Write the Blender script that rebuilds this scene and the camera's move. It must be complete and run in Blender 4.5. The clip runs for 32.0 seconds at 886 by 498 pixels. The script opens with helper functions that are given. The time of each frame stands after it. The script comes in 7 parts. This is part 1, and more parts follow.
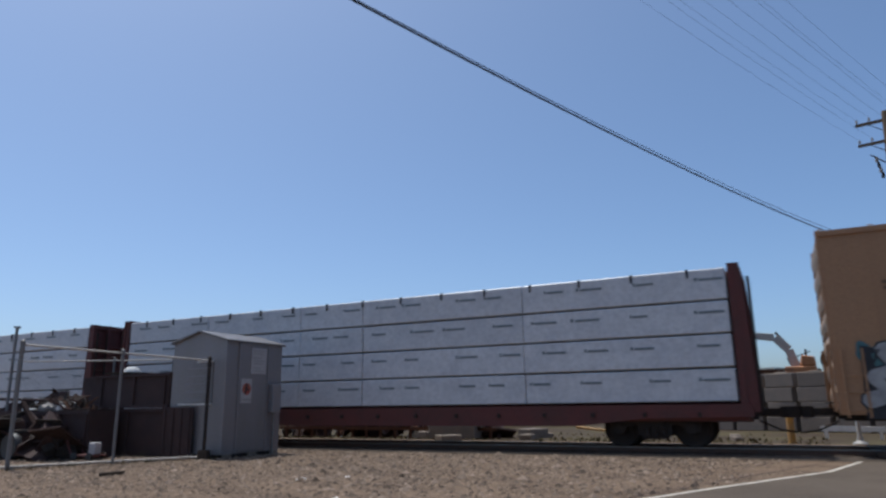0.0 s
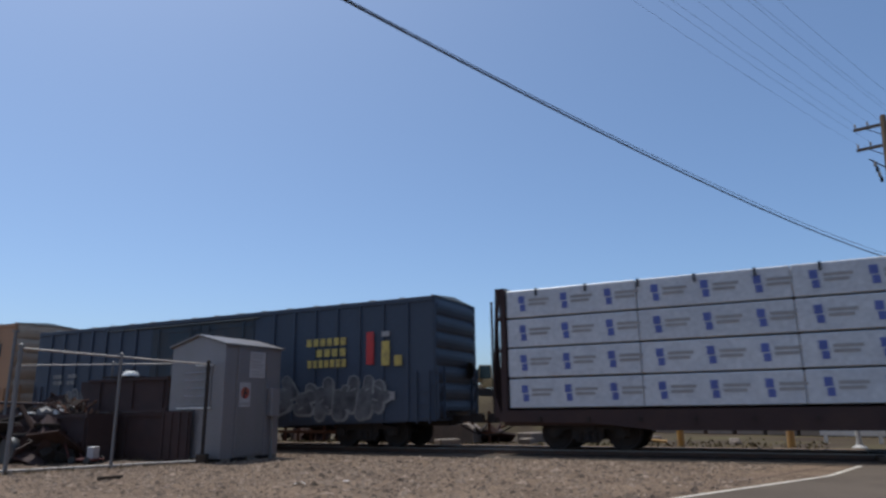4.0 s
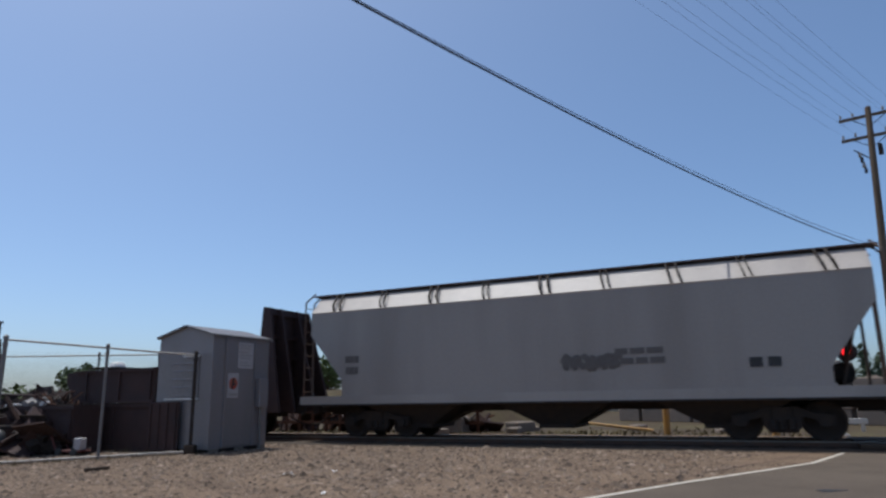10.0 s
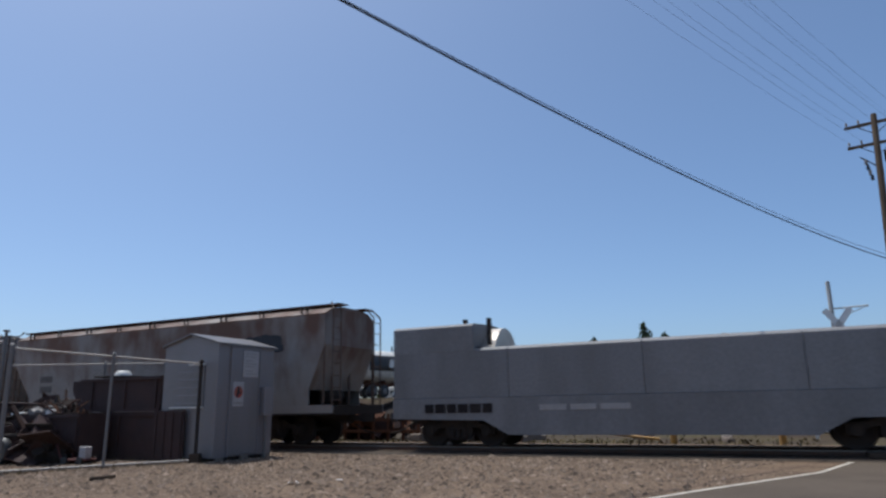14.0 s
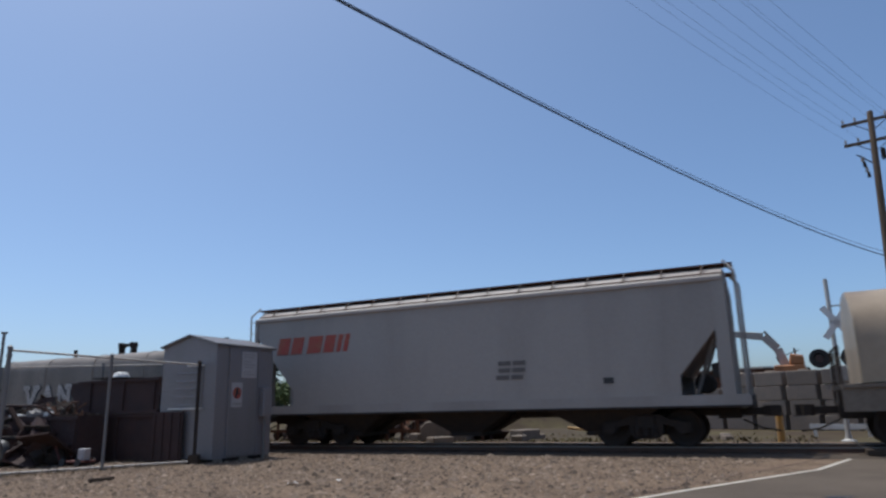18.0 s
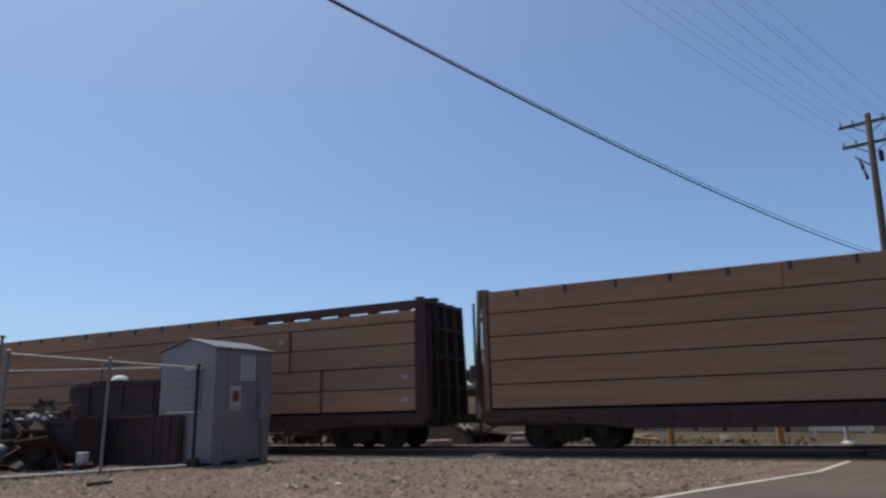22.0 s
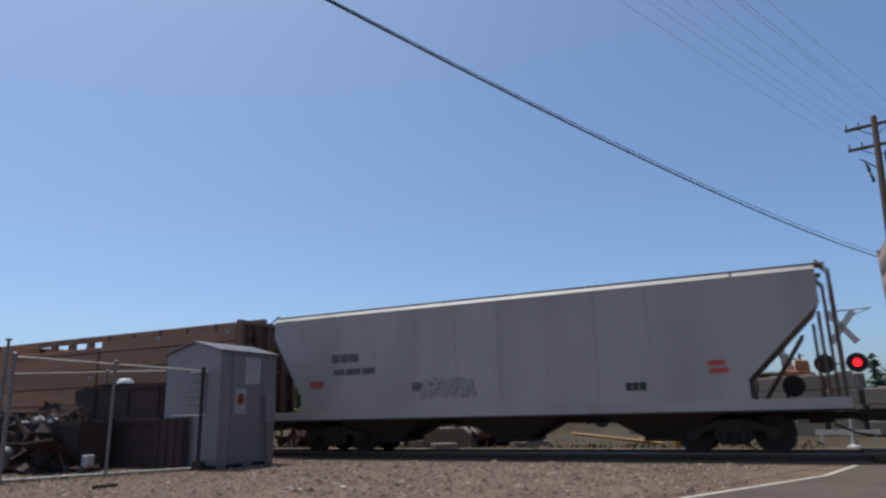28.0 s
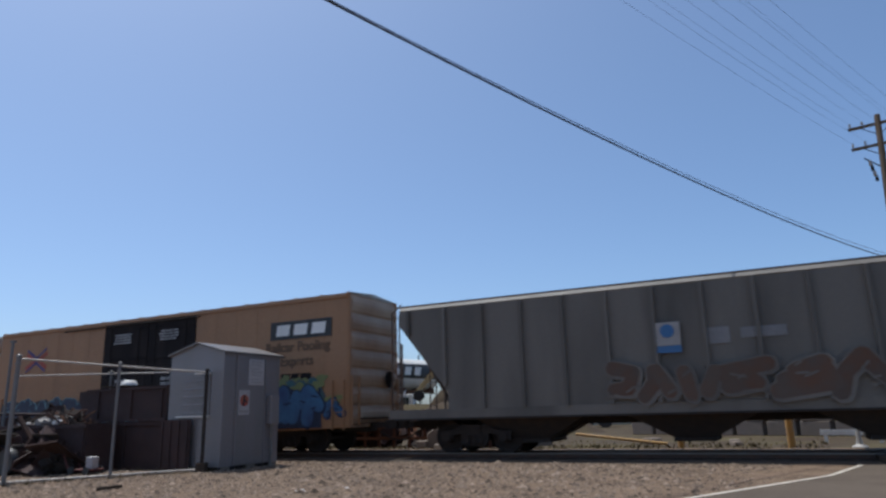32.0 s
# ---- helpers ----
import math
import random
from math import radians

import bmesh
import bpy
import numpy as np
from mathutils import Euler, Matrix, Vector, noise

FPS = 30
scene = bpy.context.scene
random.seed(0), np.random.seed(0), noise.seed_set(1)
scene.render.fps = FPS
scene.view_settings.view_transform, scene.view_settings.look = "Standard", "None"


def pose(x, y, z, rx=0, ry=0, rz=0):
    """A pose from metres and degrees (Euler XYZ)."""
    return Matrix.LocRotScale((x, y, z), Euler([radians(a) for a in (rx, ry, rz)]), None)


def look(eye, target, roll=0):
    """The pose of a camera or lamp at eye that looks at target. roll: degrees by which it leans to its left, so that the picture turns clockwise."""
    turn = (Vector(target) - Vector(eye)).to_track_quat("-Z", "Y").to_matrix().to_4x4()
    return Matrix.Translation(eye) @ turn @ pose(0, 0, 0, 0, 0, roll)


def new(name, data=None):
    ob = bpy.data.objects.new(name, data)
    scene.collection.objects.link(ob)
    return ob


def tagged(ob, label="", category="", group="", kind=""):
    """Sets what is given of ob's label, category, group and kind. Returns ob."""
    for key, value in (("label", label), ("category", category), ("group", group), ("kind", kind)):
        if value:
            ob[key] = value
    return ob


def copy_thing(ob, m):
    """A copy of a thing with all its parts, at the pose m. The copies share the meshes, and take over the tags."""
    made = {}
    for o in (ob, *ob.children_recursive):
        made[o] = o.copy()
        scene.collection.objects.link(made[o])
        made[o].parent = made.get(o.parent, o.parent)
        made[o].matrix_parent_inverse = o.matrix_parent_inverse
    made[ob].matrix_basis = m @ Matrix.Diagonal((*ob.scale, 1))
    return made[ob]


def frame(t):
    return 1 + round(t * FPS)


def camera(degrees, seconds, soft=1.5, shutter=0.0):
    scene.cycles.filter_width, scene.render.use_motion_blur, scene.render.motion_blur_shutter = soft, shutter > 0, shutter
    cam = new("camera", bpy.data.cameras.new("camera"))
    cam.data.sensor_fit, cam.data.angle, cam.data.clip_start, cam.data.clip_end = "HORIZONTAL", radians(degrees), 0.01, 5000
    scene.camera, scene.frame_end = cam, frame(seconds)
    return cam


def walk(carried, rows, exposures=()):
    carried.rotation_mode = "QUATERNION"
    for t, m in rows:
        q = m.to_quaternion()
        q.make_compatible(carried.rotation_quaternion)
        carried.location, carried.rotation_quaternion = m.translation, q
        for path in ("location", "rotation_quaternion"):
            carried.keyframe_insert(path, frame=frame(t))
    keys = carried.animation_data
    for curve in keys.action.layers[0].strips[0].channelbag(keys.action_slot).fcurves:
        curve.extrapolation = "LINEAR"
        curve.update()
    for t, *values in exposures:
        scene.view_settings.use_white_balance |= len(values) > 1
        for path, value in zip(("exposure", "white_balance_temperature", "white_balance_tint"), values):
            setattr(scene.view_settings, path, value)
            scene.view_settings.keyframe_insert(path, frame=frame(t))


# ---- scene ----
# The camera: held in the hand at a car's seat, turning slightly, hardly moving.
cam = camera(67.0, 32.0, soft=2.6, shutter=0.14)
EYE = 1.30
walk(cam, [(t, pose(0, 0, EYE, rx, ry, rz)) for t, rx, ry, rz in (
    (0, 103.00, 0.57, 0.00), (0.5, 103.07, 0.46, -0.03), (1, 103.10, 0.52, -0.00), (1.5, 103.14, 0.59, 0.02),
    (2, 103.11, 0.60, -0.01), (2.5, 103.20, 0.53, -0.01), (3, 103.28, 0.50, -0.05), (3.5, 103.29, 0.53, -0.07),
    (5.5, 103.45, 0.82, -0.01), (6, 102.80, 1.34, 0.07), (6.5, 100.98, 1.42, -1.03), (7, 100.73, 1.34, -1.47),
    (7.5, 101.29, 1.02, -1.60), (8, 101.87, 0.96, -1.33), (8.5, 102.08, 0.88, -1.28), (9, 102.25, 0.87, -1.19),
    (9.5, 102.32, 0.82, -1.16), (10, 102.49, 0.78, -1.04), (10.5, 102.62, 0.78, -0.95), (11, 102.71, 0.79, -0.87),
    (11.5, 102.81, 0.77, -0.80), (12, 102.91, 0.78, -0.73), (12.5, 102.99, 0.71, -0.70), (13, 103.04, 0.74, -0.72),
    (13.5, 103.11, 0.75, -0.64), (15.5, 103.34, 0.98, -0.47), (16, 103.31, 1.32, -0.43), (16.5, 103.17, 1.23, -0.54),
    (17, 103.14, 1.25, -0.59), (17.5, 103.14, 1.21, -0.68), (18, 103.15, 1.13, -0.70), (18.5, 103.13, 1.19, -0.76),
    (19, 103.14, 1.33, -0.78), (19.5, 103.25, 1.21, -0.79), (20, 103.30, 1.19, -0.81), (20.5, 103.38, 1.20, -0.79),
    (21, 103.36, 1.26, -0.78), (21.5, 103.39, 1.24, -0.78), (22, 103.38, 1.25, -0.78), (22.5, 103.39, 1.25, -0.72),
    (23, 103.40, 1.29, -0.66), (23.5, 103.41, 1.27, -0.62), (24, 103.36, 1.27, -0.58), (24.5, 103.38, 1.28, -0.55),
    (26.5, 103.57, 1.15, -0.44), (27, 103.64, 1.11, -0.39), (27.5, 103.63, 1.17, -0.37), (28, 103.65, 1.19, -0.39),
    (28.5, 103.71, 1.12, -0.37), (29, 103.78, 1.12, -0.30), (29.5, 103.72, 1.25, -0.29), (30, 103.73, 1.26, -0.25),
    (30.5, 103.73, 1.21, -0.25), (31, 103.75, 1.20, -0.26), (31.5, 103.75, 1.16, -0.20), (32, 103.72, 1.34, -0.10))],
     exposures=((0, 0.05, 5900, 8), (29, 0.05, 5900, 8), (30, 0.15, 5900, 8), (32, 0.15, 5900, 8)))

# The railway's frame: nn metres away from the eye across the track, ss metres along it (the way the train goes).
HEAD = radians(63.25)
ACROSS = Vector((math.cos(HEAD), math.sin(HEAD), 0))
ALONG = Vector((-math.sin(HEAD), math.cos(HEAD), 0))
GRADE = -0.004
MID = 19.15        # track centre line
RAIL = 0.18        # rail head over the ground


def slope(x, y):
    """The gentle fall of the ground."""
    return GRADE * (x * ALONG.x + y * ALONG.y)


def at(nn, ss, h=0.0):
    p = ACROSS * nn + ALONG * ss
    return Vector((p.x, p.y, GRADE * ss + h))


def bear(az, dist, h=0.0):
    x, y = dist * math.sin(radians(az)), dist * math.cos(radians(az))
    return Vector((x, y, slope(x, y) + h))


YARD = -26.75      # turn of things that stand square with the track

# ---- light ----
SUN_TO = (ACROSS * 0.09 + ALONG * 0.34 + Vector((0, 0, 1))).normalized()
world = bpy.data.worlds.new("sky")
scene.world = world
world.use_nodes = True
wn = world.node_tree
sky = wn.nodes.new("ShaderNodeTexSky")
sky.sky_type = "NISHITA"
sky.sun_disc = False
sky.sun_elevation = math.asin(SUN_TO.z)
sky.sun_rotation = math.atan2(SUN_TO.x, SUN_TO.y)
sky.air_density, sky.dust_density, sky.ozone_density = 0.7, 2.0, 6.0
clear = wn.nodes.new("ShaderNodeVectorMath")      # dry summer haze
clear.operation = "MULTIPLY"
clear.inputs[1].default_value = (1.02, 1.0, 0.91)
wn.links.new(sky.outputs[0], clear.inputs[0])
wn.links.new(clear.outputs[0], wn.nodes["Background"].inputs[0])
wn.nodes["Background"].inputs[1].default_value = 0.15
lamp = bpy.data.lights.new("sun", "SUN")
lamp.energy, lamp.angle, lamp.color = 3.0, radians(0.55), (1.0, 0.95, 0.87)
sun = new("sun", lamp)
sun.matrix_world = look(SUN_TO * 200, (0, 0, 0))


# ---- materials ----
def warm(c):
    return (c[0] * 1.06, c[1], c[2] * 0.93)


def material(name, colour, rough=0.7, metal=0.0, second=None, amount=0.5, scale=6.0, fine=60.0, bump=0.15, vary=0.06, stretch=(1, 1, 1), streak=0.0, coat=0.0, speckle=0.5, rise=None, island=False):
    """A surface with stains at one scale and grain at another. second: the colour of stains; streak: how far they run down the wall; rise: heights between which stains grow thick."""
    colour, second = warm(colour), warm(second) if second else None
    m = bpy.data.materials.new(name)
    m.use_nodes = True
    t = m.node_tree
    b = t.nodes["Principled BSDF"]
    b.inputs["Roughness"].default_value, b.inputs["Metallic"].default_value = rough, metal
    b.inputs["Coat Weight"].default_value = coat
    b.inputs["Specular IOR Level"].default_value = 0.12 if rough >= 0.85 else 0.5
    place = t.nodes.new("ShaderNodeTexCoord")
    grid = t.nodes.new("ShaderNodeMapping")
    grid.inputs["Scale"].default_value = stretch
    t.links.new(place.outputs["Object"], grid.inputs[0])
    info = t.nodes.new("ShaderNodeNewGeometry" if island else "ShaderNodeObjectInfo")
    chance = info.outputs["Random Per Island" if island else "Random"]
    shift = t.nodes.new("ShaderNodeVectorMath")
    shift.operation = "MULTIPLY_ADD"
    shift.inputs[1].default_value = (1, 1, 1)
    t.links.new(grid.outputs[0], shift.inputs[0])
    wide = t.nodes.new("ShaderNodeMath")
    wide.operation = "MULTIPLY"
    wide.inputs[1].default_value = 37.0
    t.links.new(chance, wide.inputs[0])
    t.links.new(wide.outputs[0], shift.inputs[2])
    big = t.nodes.new("ShaderNodeTexNoise")
    big.inputs["Scale"].default_value, big.inputs["Detail"].default_value, big.inputs["Roughness"].default_value = scale, 6, 0.62
    t.links.new(shift.outputs[0], big.inputs["Vector"])
    small = t.nodes.new("ShaderNodeTexNoise")
    small.inputs["Scale"].default_value, small.inputs["Detail"].default_value = fine, 4
    t.links.new(shift.outputs[0], small.inputs["Vector"])
    ramp = t.nodes.new("ShaderNodeValToRGB")
    ramp.color_ramp.elements[0].position, ramp.color_ramp.elements[1].position = 0.42, 0.70
    ramp.color_ramp.elements[0].color, ramp.color_ramp.elements[1].color = (0, 0, 0, 1), (amount, amount, amount, 1)
    source = big
    if streak:
        run = t.nodes.new("ShaderNodeMapping")
        run.inputs["Scale"].default_value = (1, 1, streak)
        t.links.new(shift.outputs[0], run.inputs[0])
        source = t.nodes.new("ShaderNodeTexNoise")
        source.inputs["Scale"].default_value, source.inputs["Detail"].default_value = scale, 5
        t.links.new(run.outputs[0], source.inputs["Vector"])
    thick = source.outputs["Fac"]
    if rise:
        part_z = t.nodes.new("ShaderNodeSeparateXYZ")
        t.links.new(place.outputs["Object"], part_z.inputs[0])
        grow = t.nodes.new("ShaderNodeMapRange")
        grow.inputs[1].default_value, grow.inputs[2].default_value, grow.inputs[3].default_value, grow.inputs[4].default_value = rise[0], rise[1], -rise[2], rise[2]
        t.links.new(part_z.outputs[2], grow.inputs[0])
        add = t.nodes.new("ShaderNodeMath")
        t.links.new(grow.outputs[0], add.inputs[0])
        t.links.new(thick, add.inputs[1])
        thick = add.outputs[0]
    t.links.new(thick, ramp.inputs[0])
    mix = t.nodes.new("ShaderNodeMix")
    mix.data_type = "RGBA"
    mix.inputs[6].default_value = (*colour, 1)
    mix.inputs[7].default_value = (*(second or [c * 0.55 for c in colour]), 1)
    t.links.new(ramp.outputs[0], mix.inputs[0])
    tone = t.nodes.new("ShaderNodeHueSaturation")
    t.links.new(mix.outputs[2], tone.inputs["Color"])
    val = t.nodes.new("ShaderNodeMath")
    val.operation = "MULTIPLY_ADD"
    val.inputs[1].default_value, val.inputs[2].default_value = speckle, 1 - speckle * 0.5
    t.links.new(small.outputs["Fac"], val.inputs[0])
    each = t.nodes.new("ShaderNodeMath")
    each.operation = "MULTIPLY_ADD"
    each.inputs[1].default_value, each.inputs[2].default_value = vary * 2, 1 - vary
    t.links.new(chance, each.inputs[0])
    both = t.nodes.new("ShaderNodeMath")
    both.operation = "MULTIPLY"
    t.links.new(val.outputs[0], both.inputs[0])
    t.links.new(each.outputs[0], both.inputs[1])
    t.links.new(both.outputs[0], tone.inputs["Value"])
    t.links.new(tone.outputs[0], b.inputs["Base Color"])
    if bump:
        lift = t.nodes.new("ShaderNodeBump")
        lift.inputs["Strength"].default_value, lift.inputs["Distance"].default_value = bump, 0.02
        t.links.new(small.outputs["Fac"], lift.inputs["Height"])
        t.links.new(lift.outputs[0], b.inputs["Normal"])
    return m


RUST = (0.16, 0.065, 0.03)
M = {
    "gravel": material("gravel", (0.182, 0.133, 0.096), 0.95, second=(0.093, 0.067, 0.050), amount=0.85, scale=0.9, fine=13, bump=1.0, vary=0.0, speckle=1.7),
    "dirt": material("dry_ground", (0.063, 0.047, 0.035), 0.95, second=(0.102, 0.090, 0.045), amount=0.8, scale=0.35, fine=5, bump=0.5, vary=0.0),
    "stone": material("loose_stone", (0.205, 0.160, 0.125), 0.9, amount=0.5, scale=3, fine=30, bump=0.3, vary=0.62, island=True),
    "asphalt": material("asphalt", (0.118, 0.097, 0.079), 0.9, second=(0.080, 0.066, 0.054), amount=0.8, scale=0.5, fine=90, bump=0.35, vary=0.0),
    "paint_line": material("road_paint", (0.544, 0.510, 0.442), 0.7, second=(0.289, 0.264, 0.230), amount=0.8, scale=4, fine=40, bump=0.1),
    "ballast": material("ballast", (0.083, 0.067, 0.054), 0.95, second=(0.064, 0.054, 0.045), amount=0.8, scale=1.5, fine=16, bump=0.8, vary=0.0),
    "tie": material("tie_wood", (0.064, 0.049, 0.038), 0.9, amount=0.7, scale=3, fine=30, stretch=(1, 5, 1)),
    "rail": material("rail_steel", (0.09, 0.055, 0.04), 0.7, 0.2, second=RUST, amount=0.6, scale=4),
    "rail_top": material("rail_head", (0.192, 0.168, 0.152), 0.42, 0.7, amount=0.2, bump=0.02),
    "concrete": material("concrete", (0.228, 0.192, 0.164), 0.9, second=(0.176, 0.160, 0.144), amount=0.7, scale=1.6, fine=25, bump=0.3, vary=0.12),
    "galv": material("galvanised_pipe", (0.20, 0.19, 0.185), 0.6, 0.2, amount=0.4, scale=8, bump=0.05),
    # paler copy of the galvanised steel, with the sunlit look put into its colour
    "galv_lit": material("galvanised_sunlit", (0.40, 0.37, 0.34), 0.6, 0.1, amount=0.5, scale=8, second=(0.22, 0.19, 0.17), bump=0.05),
    "sign_old": material("weathered_sign", (0.446, 0.432, 0.446), 0.55, second=(0.332, 0.314, 0.314), amount=0.6, scale=4, bump=0.02),
    "coil_side": material("coil_sill_tan", (0.20, 0.165, 0.13), 0.65, second=(0.10, 0.075, 0.055), amount=0.7, scale=1.5, fine=20, bump=0.08),
    "silver": material("silver_paint", (0.46, 0.46, 0.45), 0.5, 0.2, amount=0.4, scale=8, bump=0.05),
    "letter_grey": material("sprayed_grey", (0.45, 0.44, 0.43), 0.6, second=(0.20, 0.19, 0.18), amount=0.7, scale=2, bump=0.02),
    "wire": material("fence_wire", (0.10, 0.095, 0.09), 0.7, 0.2, bump=0),
    "shed": material("shed_metal", (0.245, 0.232, 0.245), 0.45, 0.25, second=(0.20, 0.20, 0.20), amount=0.6, scale=1.2, fine=25, bump=0.04, streak=0.25),
    "shed_roof": material("shed_roof", (0.161, 0.150, 0.147), 0.45, 0.3, second=(0.210, 0.189, 0.175), amount=0.6, scale=2),
    "white": material("white_paint", (0.74, 0.74, 0.72), 0.5, second=(0.5, 0.48, 0.44), amount=0.6, scale=2, bump=0.04),
    "sign_white": material("sign_white", (0.78, 0.78, 0.77), 0.45, amount=0.2, bump=0.02),
    "red": material("red_paint", (0.5, 0.035, 0.03), 0.45, amount=0.4, scale=3, bump=0.04),
    "black": material("black_paint", (0.026, 0.026, 0.028), 0.5, amount=0.5, scale=4, second=(0.05, 0.045, 0.04), bump=0.08),
    "blue_faded": material("blue_faded", (0.05, 0.15, 0.34), 0.6, second=(0.10, 0.17, 0.28), amount=0.6, scale=3, bump=0.02),
    "blue": material("blue_paint", (0.03, 0.075, 0.32), 0.5, amount=0.3, bump=0.03),
    "iron": material("dark_iron", (0.040, 0.035, 0.033), 0.85, 0.0, second=(0.062, 0.045, 0.035), amount=0.7, scale=5, fine=40, bump=0.25),
    "wheel": material("wheel_steel", (0.042, 0.035, 0.032), 0.85, 0.0, second=(0.062, 0.044, 0.034), amount=0.6, scale=6),
    "bin": material("brown_bin", (0.052, 0.026, 0.023), 0.8, 0.0, second=(0.03, 0.018, 0.017), amount=0.8, scale=1.5, fine=20, bump=0.2),
    "junk": material("junk_metal", (0.036, 0.023, 0.021), 0.9, 0.0, second=(0.062, 0.034, 0.026), amount=0.8, scale=2.5, fine=25, vary=0.4),
    "pole": material("pole_wood", (0.15, 0.115, 0.085), 0.9, amount=0.8, scale=2, fine=20, stretch=(6, 6, 0.4), bump=0.4),
    "cable": material("cable", (0.02, 0.02, 0.022), 0.6, bump=0),
    "glass_insulator": material("insulator", (0.35, 0.34, 0.33), 0.25, amount=0.2),
    "cat": material("machine_yellow", (0.50, 0.33, 0.13), 0.5, second=(0.3, 0.2, 0.1), amount=0.7, scale=1.5, fine=20),
    "orange": material("machine_orange", (0.42, 0.17, 0.06), 0.6, second=(0.16, 0.07, 0.035), amount=0.85, scale=1.5, fine=20),
    "pane": material("dark_glass", (0.03, 0.045, 0.045), 0.08, amount=0.2, bump=0),
    "tan": material("tan_wall", (0.48, 0.43, 0.34), 0.85, second=(0.36, 0.3, 0.22), amount=0.6, scale=0.6),
    "bark": material("bark", (0.10, 0.07, 0.05), 0.95, amount=0.6, scale=3),
    "fir": material("fir_needles", (0.055, 0.075, 0.045), 0.85, second=(0.03, 0.042, 0.026), amount=0.8, scale=1.2, fine=10, vary=0.15),
    "leaf": material("green_leaves", (0.085, 0.115, 0.035), 0.8, second=(0.05, 0.07, 0.02), amount=0.8, scale=1.0, fine=9, vary=0.15),
    "grass": material("dry_grass", (0.122, 0.096, 0.054), 0.9, second=(0.064, 0.064, 0.029), amount=0.8, scale=0.8, fine=10, vary=0.1),
    "bollard": material("bollard_yellow", (0.44, 0.25, 0.06), 0.6, second=(0.3, 0.2, 0.12), amount=0.7, scale=5),
    "beam_red": material("oxide_red", (0.11, 0.03, 0.026), 0.7, 0.05, second=(0.07, 0.03, 0.025), amount=0.8, scale=1.5, fine=20, bump=0.1),
    "beam_yellow": material("faded_yellow", (0.22, 0.10, 0.048), 0.65, second=(0.16, 0.09, 0.05), amount=0.7, scale=1.5),
    "beam_brown": material("brown_car", (0.20, 0.115, 0.07), 0.7, second=(0.10, 0.055, 0.035), amount=0.7, scale=1.5, fine=20, bump=0.1),
    "faded_ink": material("faded_ink", (0.16, 0.095, 0.055), 0.7, bump=0.02),
    # rusty brown hopper ends, with their shade darkened into the colour too
    "hop_slope": material("slope_sheet", (0.13, 0.085, 0.06), 0.8, second=(0.06, 0.035, 0.025), amount=0.8, scale=1.5, bump=0.1),
    "coil_sill": material("coil_sill", (0.115, 0.10, 0.085), 0.7, second=(0.06, 0.048, 0.04), amount=0.7, scale=1.5, fine=20, bump=0.1),
    "beam_dark": material("dark_brown_car", (0.042, 0.022, 0.020), 0.8, second=(0.06, 0.032, 0.024), amount=0.8, scale=1.5, fine=20, bump=0.1),
    "wrap": material("white_wrap", (0.54, 0.56, 0.60), 0.42, second=(0.43, 0.45, 0.50), amount=0.7, scale=1.6, fine=9, bump=0.25, vary=0.04),
    "wrap_dark": material("wrap_print_dark", (0.17, 0.20, 0.22), 0.5, bump=0, amount=0.3),
    "wrap_green": material("wrap_print_green", (0.05, 0.075, 0.09), 0.5, bump=0, amount=0.3),
    "wrap_red": material("wrap_print_red", (0.30, 0.07, 0.085), 0.5, bump=0, amount=0.3),
    "wrap_blue": material("wrap_print_blue", (0.10, 0.13, 0.38), 0.5, bump=0, amount=0.3),
    "strap": material("load_strap", (0.03, 0.03, 0.035), 0.6, bump=0),
    "lumber": material("sawn_lumber", (0.335, 0.208, 0.138), 0.85, second=(0.25, 0.148, 0.096), amount=0.7, scale=1.0, fine=12, stretch=(0.3, 1, 5), bump=0.5, vary=0.10),
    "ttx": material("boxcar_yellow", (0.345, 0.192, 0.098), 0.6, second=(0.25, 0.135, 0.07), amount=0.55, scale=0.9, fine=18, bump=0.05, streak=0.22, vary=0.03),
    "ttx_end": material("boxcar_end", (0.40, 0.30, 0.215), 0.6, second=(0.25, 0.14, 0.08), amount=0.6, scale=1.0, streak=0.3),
    "roof": material("galvanised_roof", (0.50, 0.48, 0.45), 0.5, 0.4, second=(0.30, 0.22, 0.16), amount=0.7, scale=1.0, bump=0.06),
    "door_black": material("door_black", (0.024, 0.021, 0.022), 0.86, second=(0.05, 0.042, 0.04), amount=0.7, scale=1.2, bump=0.06, streak=0.25),
    "boxblue": material("boxcar_blue", (0.045, 0.060, 0.092), 0.6, second=(0.040, 0.052, 0.078), amount=0.8, scale=0.8, fine=16, bump=0.06, streak=0.25),
    "boxblue_door": material("boxcar_blue_door", (0.026, 0.042, 0.06), 0.6, second=(0.05, 0.045, 0.045), amount=0.8, scale=1.0, streak=0.25),
    "yellow_mark": material("yellow_lettering", (0.55, 0.42, 0.10), 0.6, second=(0.2, 0.16, 0.08), amount=0.7, scale=5, bump=0),
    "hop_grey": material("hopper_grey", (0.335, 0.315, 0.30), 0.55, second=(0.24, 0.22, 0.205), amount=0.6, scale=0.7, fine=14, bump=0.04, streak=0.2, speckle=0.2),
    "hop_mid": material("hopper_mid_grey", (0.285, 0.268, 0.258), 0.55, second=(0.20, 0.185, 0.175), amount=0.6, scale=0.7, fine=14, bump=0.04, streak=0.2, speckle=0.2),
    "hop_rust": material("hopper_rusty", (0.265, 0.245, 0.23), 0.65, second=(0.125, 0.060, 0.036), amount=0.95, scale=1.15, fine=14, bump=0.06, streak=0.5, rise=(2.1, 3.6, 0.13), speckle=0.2),
